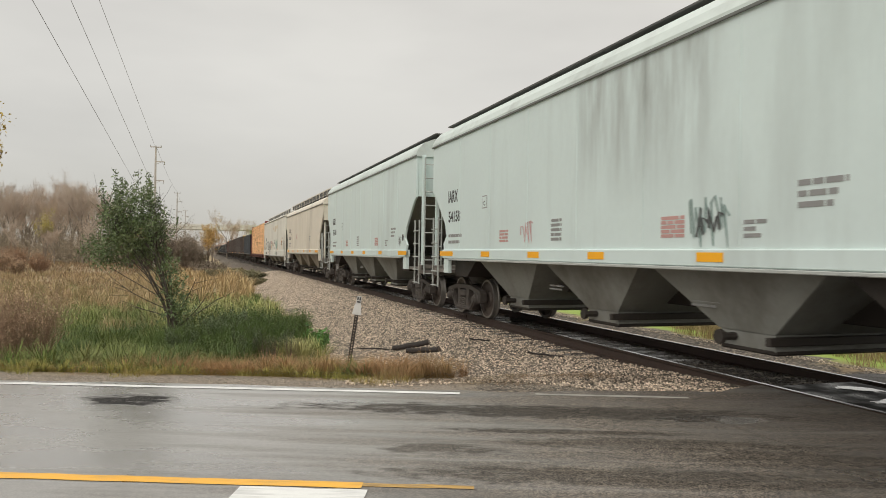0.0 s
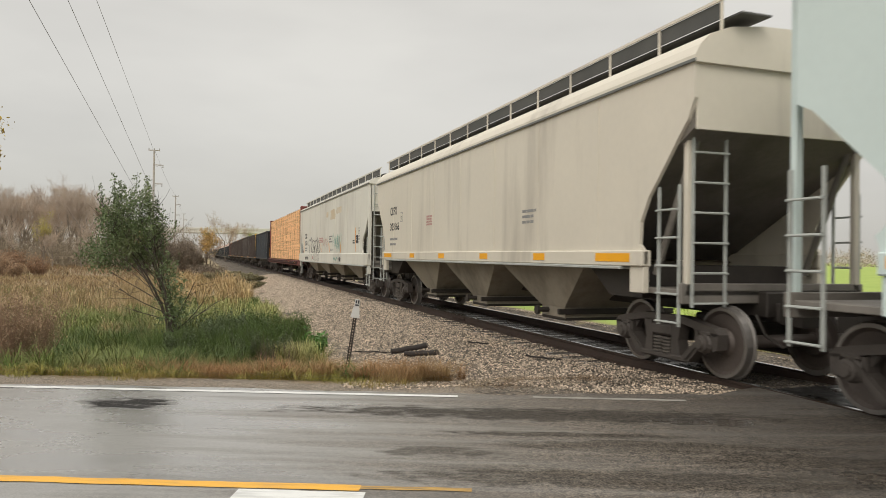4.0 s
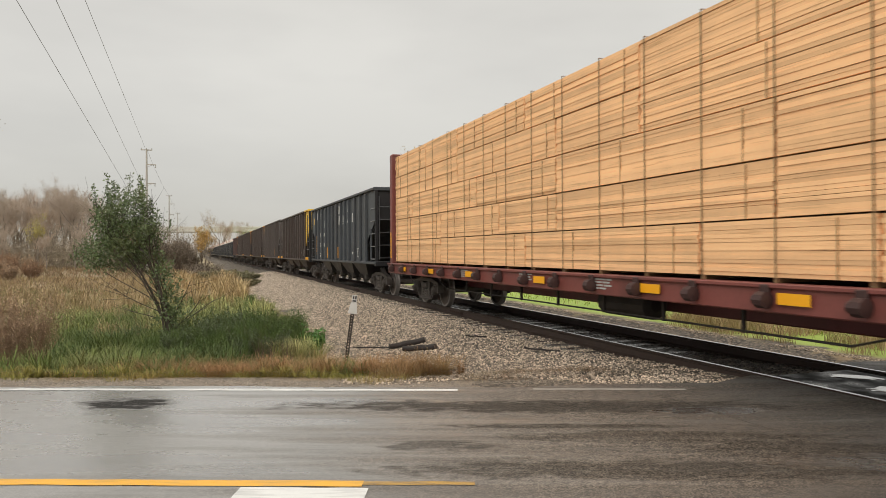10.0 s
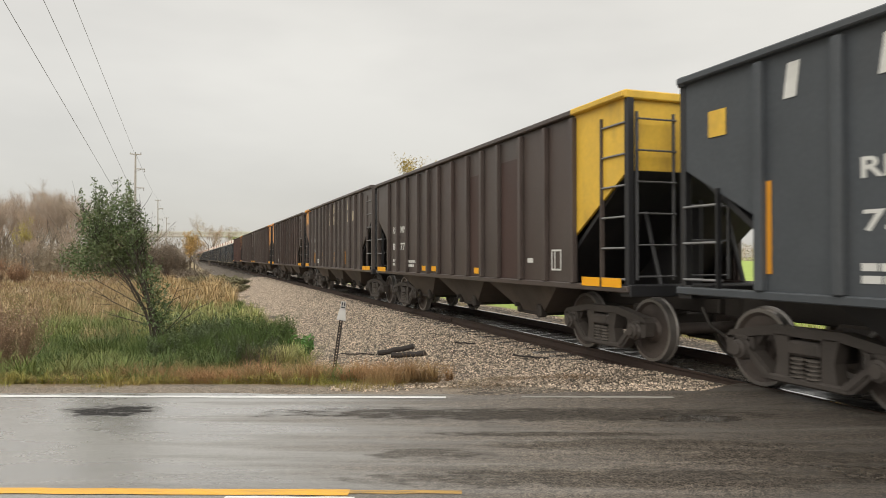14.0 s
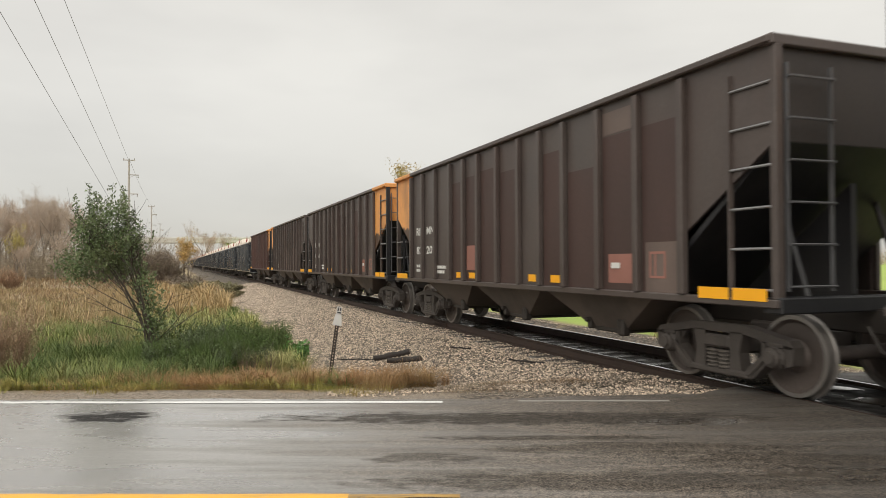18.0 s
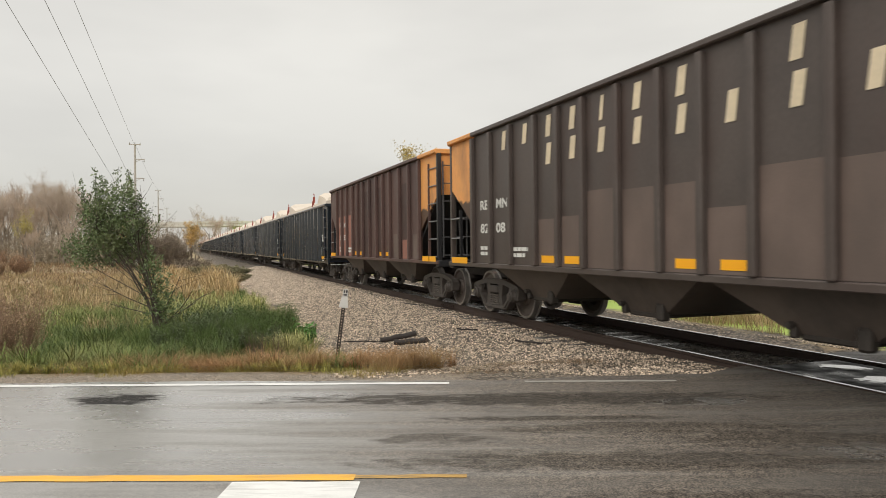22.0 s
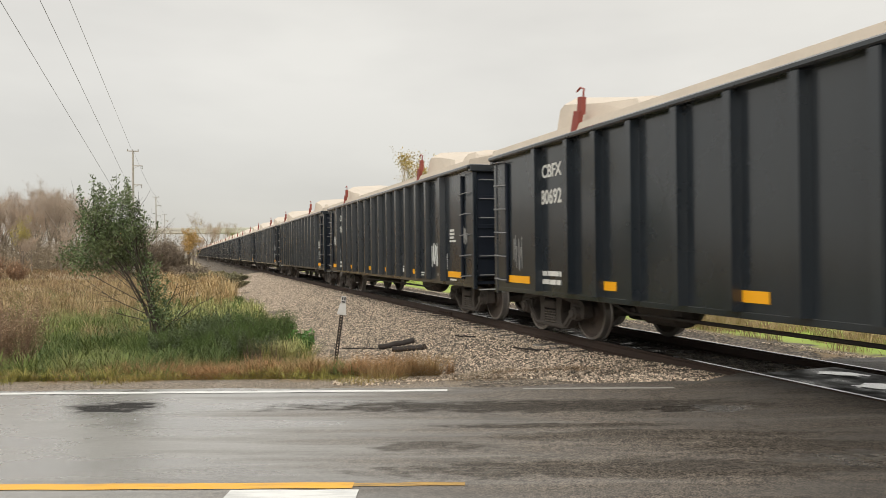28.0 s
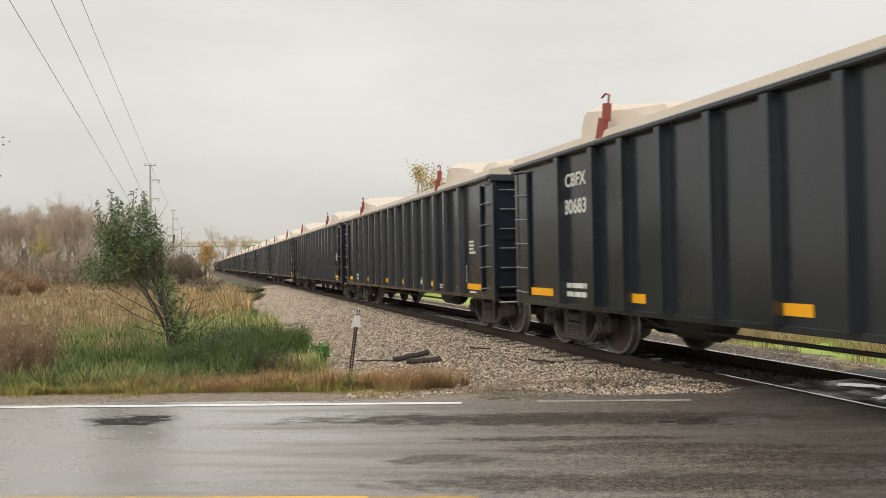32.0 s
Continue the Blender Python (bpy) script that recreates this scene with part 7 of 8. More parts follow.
def tussocks(name, label, centres, per, h, width, material, arch=0.55):
    """Tufts of long arching blades, each tuft spreading outwards from its own foot."""
    c = np.repeat(np.asarray(centres), per, 0)
    n = len(c)
    tall = np.repeat(rng.uniform(h[0], h[1], len(centres)), per) * rng.uniform(0.55, 1.15, n)
    a = rng.uniform(0, 2 * np.pi, n)
    d = np.stack([np.cos(a), np.sin(a)], -1)
    foot = c + d * (tall * rng.uniform(0.0, 0.22, n))[:, None]
    z = np.repeat(heights(np.asarray(centres)), per)
    reach = tall * arch * rng.uniform(0.3, 1.4, n)
    side = np.stack([-d[:, 1], d[:, 0]], -1) * (width * rng.uniform(0.6, 1.3, n))[:, None]
    pts = []
    for up, out, wid in ((-0.05, 0.0, 1.0), (0.62, 0.22, 0.9), (0.95, 0.62, 0.6), (0.88, 1.05, 0.08)):
        p = foot + d * (reach * out)[:, None]
        for q in (-0.5, 0.5):
            pts.append(np.column_stack([p + q * side * wid, z + tall * up]))
    v = np.stack(pts, 1).reshape(-1, 3)
    f = (np.array([(0, 1, 3, 2), (2, 3, 5, 4), (4, 5, 7, 6)])[None] + 8 * np.arange(n)[:, None, None]).reshape(-1, 4)
    return scatter(name, label, "grass", v, f, material)


def tuft_places(n, x0, x1, y0, y1, keep, seed, lo):
    xy = np.stack([rng.uniform(x0, x1, n), rng.uniform(y0, y1, n)], -1)
    return xy[keep(xy[:, 0], xy[:, 1], off_track(xy), beyond_road(xy)) & patchy(xy, 0.45, seed, lo)]


FRESH = grass_mat("fresh_arching_grass", (0.135, 0.172, 0.045), island=0.40, warm=(0.23, 0.215, 0.085))
YELLOW_STRAW = grass_mat("yellow_straw_grass", (0.44, 0.33, 0.17), island=0.45, warm=(0.42, 0.26, 0.13))
PALE = grass_mat("pale_yellow_green_grass", (0.30, 0.315, 0.115), island=0.5, warm=(0.36, 0.30, 0.14))
tussocks("grass_tufts", "thick arching green tufts on the bank of the ditch", tuft_places(1500, -14, -4.4, 10.5, 23.0, lambda x, y, o, r: (r > 5.3 + ragged(x)) & (o > 5.4) & (y < 22.5 + 0.55 * np.minimum(0, x + 9.5) + ragged(x)), 21.0, -0.3), 56, (0.24, 0.56), 0.0075, FRESH, 0.9)
tussocks("grass_tufts", "deep green arching tufts in the ditch", tuft_places(420, -13, -3.6, 11.0, 17.5, lambda x, y, o, r: (r > 5.9) & (o > 5.2), 23.0, 0.0), 60, (0.30, 0.58), 0.0075, DEEP, 0.8)
tussocks("grass_tufts", "pale yellow-green tufts above the dark brush", tuft_places(420, -11.5, -4.0, 17.5, 25.0, lambda x, y, o, r: (o > 4.9 + 0.4 * ragged(y)) & (o < 8.4), 25.0, -0.35), 46, (0.35, 0.75), 0.014, PALE)
tussocks("grass_tufts", "tall yellow straw tufts between the bush and the ballast", tuft_places(420, -20, -8.5, 28.0, 54.0, lambda x, y, o, r: (o > 5.0) & (o < 8.5), 37.0, -0.25), 40, (0.5, 1.0), 0.02, YELLOW_STRAW, 0.6)
tussocks("grass_tufts", "straw and rust tufts where the field begins", tuft_places(700, -26, -7.0, 20.0, 34.0, lambda x, y, o, r: (o > 7.6) & (y > 22.0 + 0.5 * np.minimum(0, x + 9.5)), 27.0, -0.2), 34, (0.35, 0.80), 0.013, STRAW, 0.45)
tussocks("grass_tufts", "feathery pale green tufts beside the marker post", np.array([(-3.05, 14.1), (-2.85, 14.35), (-3.3, 14.25), (-2.75, 13.6), (-2.35, 13.4)]), 190, (0.38, 0.55), 0.006, PALE, 0.8)
tussocks("grass_tufts", "low yellow-green tufts along the road's shoulder", tuft_places(520, -13, -1.0, 9.2, 11.2, lambda x, y, o, r: (r > 4.5 + ragged(x)) & (r < 6.2) & (o > 4.4), 29.0, -0.15), 46, (0.08, 0.20), 0.0036, VERGE, 0.9)
tussocks("grass_tufts", "tan and pale green tufts mixed into the ditch grass", tuft_places(420, -18, -5.5, 17.5, 25.0, lambda x, y, o, r: (o > 6.2), 33.0, 0.0), 42, (0.30, 0.66), 0.009, PALE, 0.6)
tussocks("grass_tufts", "straw tufts scattered through the ditch grass", tuft_places(340, -18, -5.0, 17.0, 24.0, lambda x, y, o, r: (o > 6.0), 35.0, 0.08), 36, (0.32, 0.68), 0.007, STRAW, 0.5)
tussocks("grass_tufts", "rust-brown dry tufts round the logs and marker post", tuft_places(190, -2.7, 0.3, 9.4, 12.0, lambda x, y, o, r: (r > 4.6 + ragged(x)) & (r < 6.4 + 0.5 * ragged(x * 2.0)) & (o > 3.3), 31.0, -0.2), 70, (0.14, 0.36), 0.0036, RUST, 0.9)


# ---- woody plants ----
BARK = mat("grey_brown_bark", (0.16, 0.125, 0.10), 0.85, var=0.3, scale=5, fine=40, bump=0.5)
BARK_DARK = mat("dark_bush_bark", (0.075, 0.060, 0.048), 0.85, var=0.3, scale=5, fine=40)
BARK_PALE = mat("pale_grey_bark", (0.19, 0.155, 0.125), 0.85, var=0.25, scale=1.5, fine=10)
# Twig bases are paled so that the colour carries the distance haze.
TWIG = mat("hazy_grey_brown_twigs", (0.42, 0.345, 0.285), 0.85, var=0.25, scale=0.4, fine=3)
TWIG_WARM = mat("hazy_warm_brown_twigs", (0.44, 0.335, 0.255), 0.85, var=0.25, scale=0.4, fine=3)
TWIG_RED = mat("red_brown_twigs", (0.17, 0.085, 0.055), 0.8, var=0.3, scale=3, fine=20)
LEAF = mat("dark_green_leaves", (0.118, 0.160, 0.062), 0.5, var=0.3, scale=2.5, fine=15, island=0.40, dirt=(0.19, 0.20, 0.085), dirt_amount=0.7, dirt_scale=(1.6, 1.6, 1.6))
LEAF_YELLOW = mat("yellow_autumn_leaves", (0.42, 0.30, 0.075), 0.6, var=0.25, scale=1.0, fine=8, island=0.4, dirt=(0.22, 0.20, 0.07), dirt_amount=0.7, dirt_scale=(0.8, 0.8, 0.8))
LEAF_ORANGE = mat("orange_yellow_leaves", (0.46, 0.285, 0.085), 0.6, var=0.25, scale=1.0, fine=8, island=0.4, dirt=(0.27, 0.22, 0.09), dirt_amount=0.7, dirt_scale=(0.8, 0.8, 0.8))
LEAF_LEMON = mat("lemon_autumn_leaves", (0.40, 0.34, 0.10), 0.6, var=0.2, scale=1.0, fine=8, island=0.3)
# Last leaves of the far wood, paled for haze like its twigs.
LEAF_TWIGGY = mat("hazy_brown_leaves", (0.42, 0.34, 0.265), 0.75, var=0.25, scale=0.4, fine=3, island=0.35)
LEAF_RUST = mat("red_brown_leaves", (0.26, 0.155, 0.09), 0.65, var=0.3, scale=2, fine=12, island=0.45)
LEAF_BRIGHT = mat("fresh_green_leaves", (0.10, 0.24, 0.05), 0.5, var=0.25, scale=3, fine=12, island=0.35)
WEED_STALK = mat("dark_weed_stalks", (0.12, 0.085, 0.06), 0.85, var=0.3, scale=4, fine=30)
TWIG_DARK = mat("dark_brown_thicket_twigs", (0.135, 0.098, 0.078), 0.85, var=0.3, scale=1, fine=8)
LEAF_GREY = mat("grey_green_leaves", (0.085, 0.115, 0.045), 0.6, var=0.3, scale=3, fine=15, island=0.5)
LEAF_HEAP = mat("olive_drying_leaves", (0.20, 0.185, 0.10), 0.7, var=0.3, scale=1, fine=8, island=0.4)
LEAF_DULL = mat("dull_brown_leaves", (0.165, 0.128, 0.092), 0.7, var=0.3, scale=1, fine=8, island=0.35)
# Undergrowth colour is lifted for the haze before the far wood.
LEAF_UNDER = mat("hazy_olive_undergrowth", (0.270, 0.222, 0.160), 0.7, var=0.3, scale=0.15, fine=2, island=0.22)


def grow(base, way, length, radius, levels, rnd, spread_a=0.6, kids=(3, 5), up=0.25, out=None, tips=None, taper=0.55, bend=0.25):
    """A limb and its branches: a list of (points, radius, end radius), and the tips."""
    pts, p, d = [Vector(base)], Vector(base), Vector(way).normalized()
    n = 4
    for i in range(n):
        d = (d + Vector((rnd.uniform(-1, 1), rnd.uniform(-1, 1), rnd.uniform(-0.6, 1) * 0.8 + up)) * bend * 0.4).normalized()
        p = p + d * (length / n)
        pts.append(p.copy())
    out.append((pts, radius, radius * taper))
    if levels == 0:
        tips.extend(pts[1:])
        return
    for k in range(rnd.randint(*kids)):
        t = rnd.uniform(0.35, 1.0)
        i = min(n - 1, int(t * n))
        q = pts[i].lerp(pts[i + 1], t * n - i)
        side = Vector((rnd.gauss(0, 1), rnd.gauss(0, 1), rnd.gauss(0, 0.5))).normalized()
        nd = (d * (1 - spread_a) + side * spread_a + Vector((0, 0, up))).normalized()
        grow(q, nd, length * rnd.uniform(0.5, 0.78), radius * taper * rnd.uniform(0.55, 0.85), levels - 1, rnd, spread_a, kids, up, out, tips, taper, bend)


def limbs_shape(limbs, lo, hi, sides=5):
    sh = Shape()
    for pts, r0, r1 in limbs:
        if lo <= r0 < hi:
            sh.tube(pts, r0, sides, r1)
    return sh


def leaf_mesh(name, centres, size, material, per, jitter, seed):
    """Small folded leaves round the given places."""
    r = np.random.default_rng(seed)
    c = np.repeat(np.array([tuple(p) for p in centres]), per, 0)
    c = c + r.normal(0, jitter, c.shape)
    n = len(c)
    a = r.normal(0, 1, (n, 3))
    a /= np.linalg.norm(a, axis=1)[:, None]
    b = np.cross(a, r.normal(0, 1, (n, 3)))
    b /= np.linalg.norm(b, axis=1)[:, None]
    s = size * r.uniform(0.6, 1.3, n)[:, None]
    v = np.stack([c - a * s, c + b * s * 0.42, c + a * s, c - b * s * 0.42], 1).reshape(-1, 3)
    f = np.arange(4 * n).reshape(-1, 4)
    return quick_mesh(name, v, f, material)


def tree(name, label, category, place, build, group=""):
    return thing(name, label, category, place, group=group)


def ditch_bush():
    """The leaning green bush in the ditch: many stems from one foot, dense small leaves, upright leafy shoots."""
    rnd = random.Random(4)
    x, y = -6.17, 16.32
    ob = thing("bush", "leafy dark green bush with bare lower stems in the ditch", "bush", pose(x, y, ground_z(x, y)))
    limbs, bare = [], []
    # stems lean up into the crown
    for i in range(12):
        to = Vector((rnd.uniform(-1.55, -0.55), rnd.uniform(-0.5, 0.5), rnd.uniform(2.4, 3.3)))
        foot = Vector((rnd.uniform(-0.12, 0.10), rnd.uniform(-0.12, 0.12), 0))
        mid = Vector((-0.12 + 0.22 * (to.x + 0.6) + rnd.uniform(-0.05, 0.08), rnd.uniform(-0.1, 0.1), rnd.uniform(1.1, 1.6)))
        pts = []
        for k in range(9):
            t = k / 8
            p = foot * (1 - t) ** 2 + mid * 2 * t * (1 - t) + to * t * t
            pts.append(p + Vector((rnd.gauss(0, 0.02), rnd.gauss(0, 0.02), 0)))
        limbs.append((pts, rnd.uniform(0.018, 0.034), 0.008))
        for _ in range(5):
            k = rnd.randint(4, 8)
            a = rnd.uniform(0, 6.283)
            grow(pts[k], (math.cos(a) * 0.8, math.sin(a) * 0.8, 0.7), rnd.uniform(0.4, 0.8), 0.009, 1, rnd, 0.45, (2, 4), 0.2, limbs, bare)
    # low bare branches
    for way, ln, up in (((-1.3, 0.1, 0.55), 1.5, 1.1), ((-1.0, -0.2, 0.35), 1.2, 0.9), ((-1.2, 0.3, 0.2), 1.0, 0.75), ((-1.0, 0, 0.7), 1.3, 1.3), ((1.0, 0.1, 0.65), 1.1, 0.55), ((0.7, -0.2, 0.8), 1.0, 0.5), ((0.4, 0.2, 1.0), 0.9, 0.8)):
        grow((-0.25 * up * (way[0] < 0), 0, up), way, ln, 0.013, 1, rnd, 0.5, (3, 5), 0.05, limbs, [])
    part("stem", limbs_shape(limbs, 0.0125, 1, 6), BARK_DARK, ob, "bare dark grey-brown stems")
    part("twig_crown", limbs_shape(limbs, 0.0, 0.0125, 3), BARK_DARK, ob)
    # the crown is a heap of leafy sprays with gaps between them
    leafy = []
    heaps = ((-1.20, 2.72, 0.60, 0.72, 165), (-1.05, 3.25, 0.44, 0.50, 66), (-1.36, 2.28, 0.58, 0.40, 86), (-0.82, 2.45, 0.40, 0.50, 66), (-1.84, 2.22, 0.34, 0.28, 34), (-1.40, 2.80, 0.34, 0.40, 46), (-0.58, 3.05, 0.28, 0.5, 34))
    for cx, cz, wx, wz, count in heaps:
        for _ in range(count):
            a, b = rnd.uniform(0, 6.283), rnd.uniform(-1, 1)
            k = rnd.uniform(0.15, 1.0) ** 0.45
            w = math.sqrt(1 - b * b)
            p = Vector((cx + wx * w * math.cos(a) * k, 0.75 * w * math.sin(a) * k, cz + wz * b * k))
            if noise.noise(p * 2.6) > -0.04:
                leafy.append(p)
    part("foliage", leaf_mesh("foliage", leafy, 0.034, LEAF, 32, 0.10, 3), None, ob, "small dark green leaves")
    # upright shoots with leaves along them
    shoots, along = Shape(), []
    for i in range(30):
        bx = rnd.uniform(-1.75, -0.30)
        base = Vector((bx, rnd.uniform(-0.4, 0.4), rnd.uniform(2.7, 3.3) if bx < -0.6 else rnd.uniform(2.2, 2.9)))
        ln = rnd.uniform(0.55, 1.0)
        if base.z + ln > 4.15:
            ln = 4.15 - base.z
        tip = base + Vector((rnd.uniform(-0.15, 0.28), rnd.uniform(-0.15, 0.15), ln))
        bow = Vector((rnd.uniform(-0.08, 0.08), 0, 0))
        pts = [base.lerp(tip, k / 6) + bow * math.sin(math.pi * k / 6) for k in range(7)]
        shoots.tube(pts, 0.007, 3, 0.003)
        n = int(ln * 26)
        for k in range(n):
            t = k / n
            along.append(base.lerp(tip, t) + bow * math.sin(math.pi * t))
    for i in range(620):
        z = rnd.uniform(0.3, 2.3)
        along.append(Vector((-0.02 - 0.10 * z * z + rnd.gauss(0.10, 0.18), rnd.gauss(0, 0.16), z)))
    part("leafy_shoot", shoots, BARK_DARK, ob)
    part("shoot_foliage", leaf_mesh("shoot_foliage", along, 0.036, LEAF, 5, 0.040, 5), None, ob, "dark leaves along the upright shoots")
    return ob


ditch_bush()


def twiggy(name, label, x, y, height, n, material, leaf=None, leaf_size=0.03, per=3, seed=1, wide=0.55, sink=0.03, levels=1, kids=(4, 7), r0=0.011):
    """A shrub of many upright twigs from one foot."""
    rnd = random.Random(seed)
    z = ground_z(x, y) - sink
    ob = thing(name, label, "shrub", pose(x, y, z))
    limbs, tips = [], []
    for i in range(n):
        a = rnd.uniform(0, 6.283)
        k = rnd.uniform(0.1, wide)
        grow((0.08 * math.cos(a), 0.08 * math.sin(a), 0), (k * math.cos(a), k * math.sin(a), 1.0), height * rnd.uniform(0.6, 0.85), r0, levels, rnd, 0.3, kids, 0.3, limbs, tips)
    top = max(p.z for pts, a, b in limbs for p in pts)
    k = height / top
    limbs = [([p * k for p in pts], a, b) for pts, a, b in limbs]
    tips = [p * k for p in tips]
    part("twig_crown", limbs_shape(limbs, 0, 1, 3), material, ob)
    if leaf:
        part("foliage", leaf_mesh("foliage", tips, leaf_size, leaf, per, height * 0.03, seed), None, ob)
    return ob


TWIG_TAN = mat("tan_brown_dry_twigs", (0.23, 0.14, 0.092), 0.85, var=0.3, scale=3, fine=20)
LEAF_TAN = mat("dry_tan_leaves", (0.34, 0.235, 0.15), 0.7, var=0.3, scale=2, fine=12, island=0.45)
twiggy("dry_shrub", "red-brown dry shrub at the edge of the ditch", -7.0, 11.9, 2.0, 40, TWIG_TAN, LEAF_TAN, 0.015, 3, 2, 0.75, levels=2, kids=(4, 6), r0=0.008)
twiggy("dry_shrub", "red-brown dry shrub in the ditch grass", -8.0, 12.8, 1.7, 22, TWIG_TAN, LEAF_TAN, 0.015, 2, 12, 0.5, levels=2, kids=(4, 5), r0=0.009)
twiggy("sprout", "small fresh green leafy sprout beside the ballast", -2.82, 15.3, 0.62, 13, TWIG_RED, LEAF_BRIGHT, 0.055, 4, 5, 0.8, r0=0.006)
for i, (x, y, h) in enumerate(((-4.7, 14.4, 0.7), (-4.1, 14.7, 0.8), (-5.2, 15.2, 0.95), (-3.6, 15.2, 0.85), (-5.5, 14.8, 0.8), (-4.9, 15.5, 1.0), (-4.0, 15.9, 1.0), (-5.1, 16.3, 1.05), (-3.4, 14.6, 0.65), (-3.3, 15.9, 0.9), (-4.4, 16.4, 1.0))):
    twiggy("low_bush", "low grey-green leafy brush in the ditch grass", x, y, h, 15, BARK_DARK, LEAF_GREY if i % 3 else DEEP, 0.022, 9, 60 + i, 0.8, levels=1, kids=(5, 8), r0=0.006)
for i, (x, y) in enumerate(((-2.9, 13.6), (-3.3, 13.2))):
    twiggy("dry_stalks", "dark bare weed stalks before the tall grass", x, y, 0.8, 22, WEED_STALK, None, 0, 0, 66 + i, 0.35, levels=1, kids=(2, 4), r0=0.004)
for i, (x, y, h) in enumerate(((-12.2, 43.8, 0.75), (-15.4, 50.5, 0.85), (-16.8, 53.5, 1.2), (-18.6, 57.0, 1.2), (-14.2, 52.0, 0.8), (-20.4, 61.0, 1.5), (-17.2, 58.5, 1.0), (-22.5, 66.0, 1.7), (-15.8, 55.0, 0.9))):
    twiggy("brush", "grey-brown cut brush heaped beside the track" if i else "low dark brush heap on the edge of the ballast", x, y, h, 30, BARK_PALE, LEAF_DULL if i % 2 else LEAF_HEAP, 0.05, 7, 8 + i, 1.5, levels=1, kids=(5, 8), r0=0.014).scale = (1.9, 1.5, 0.8)
twiggy("brush", "rust-brown brush in the field", -22.0, 33.0, 1.5, 26, TWIG_TAN, LEAF_RUST, 0.035, 4, 11, 0.9, levels=1, r0=0.012)
twiggy("brush", "rust-brown brush in the field", -25.5, 36.0, 1.4, 26, TWIG_TAN, LEAF_RUST, 0.035, 4, 13, 0.9, levels=1, r0=0.012)
twiggy("brush", "rust-brown brush in the field", -29.0, 43.0, 2.0, 26, TWIG_TAN, LEAF_RUST, 0.04, 4, 15, 0.9, levels=1, r0=0.014)
for i, (x, y, h) in enumerate(((-38.5, 63.5, 2.6), (-34.8, 60.5, 2.3), (-32.3, 56.2, 2.0), (-36.0, 57.5, 2.4), (-40.5, 66.0, 2.6), (-31.0, 51.0, 1.7), (-43.0, 70.0, 2.8))):
    twiggy("brush", "rust-brown leafy brush across the field", x, y, 0.85 * h, 26, TWIG_TAN, LEAF_TAN if i % 2 else LEAF_RUST, 0.055, 4, 80 + i, 1.1, levels=1, r0=0.014)
twiggy("sapling", "thin bare sapling with a few yellow leaves", -26.0, 78.0, 6.2, 5, BARK_PALE, LEAF_YELLOW, 0.08, 2, 14, 0.2, levels=2, kids=(3, 5), r0=0.035)
for i, (x, y, h) in enumerate(((-29.5, 74, 4.2), (-27.0, 72, 4.0), (-24.5, 71, 3.8), (-31.8, 78, 4.6), (-26.2, 76, 4.3), (-23.0, 70, 3.0), (-34.0, 80, 5.0), (-36.5, 84, 5.2))):
    twiggy("thicket", "dark brown bare thicket of brush", x - 1.8, y, h, 30, TWIG_DARK, LEAF_DULL, 0.06, 3, 40 + i, 0.75, levels=2, kids=(4, 6), r0=0.026)


def bare_tree(name, label, x, y, height, seed, bark, twig_mat, leaf=None, leaf_size=0.1, per=2, levels=4, kids=(3, 4), lean=0.0, trunk=0.40, group="trees behind the field", spread_a=0.45, thin=0.004):
    rnd = random.Random(seed)
    ob = thing(name, label, "tree", pose(x, y, ground_z(x, y) - 0.1), group=group)
    limbs, tips = [], []
    grow((0, 0, 0), (lean, 0, 1), height * trunk, height * 0.017, levels, rnd, spread_a, kids, 0.30, limbs, tips, 0.62, 0.22)
    k = height / max(p.z for pts, a, b in limbs for p in pts)
    limbs = [([p * k for p in pts], max(a, thin), max(b, thin)) for pts, a, b in limbs]
    tips = [p * k for p in tips]
    part("trunk", limbs_shape(limbs, height * 0.0055, 9, 6), bark, ob, "tapered trunk and limbs")
    part("crown", limbs_shape(limbs, 0, height * 0.0055, 3), twig_mat, ob, "bare twigs")
    if leaf:
        part("foliage", leaf_mesh("foliage", tips, leaf_size, leaf, per, height * 0.02, seed), None, ob)
    return ob


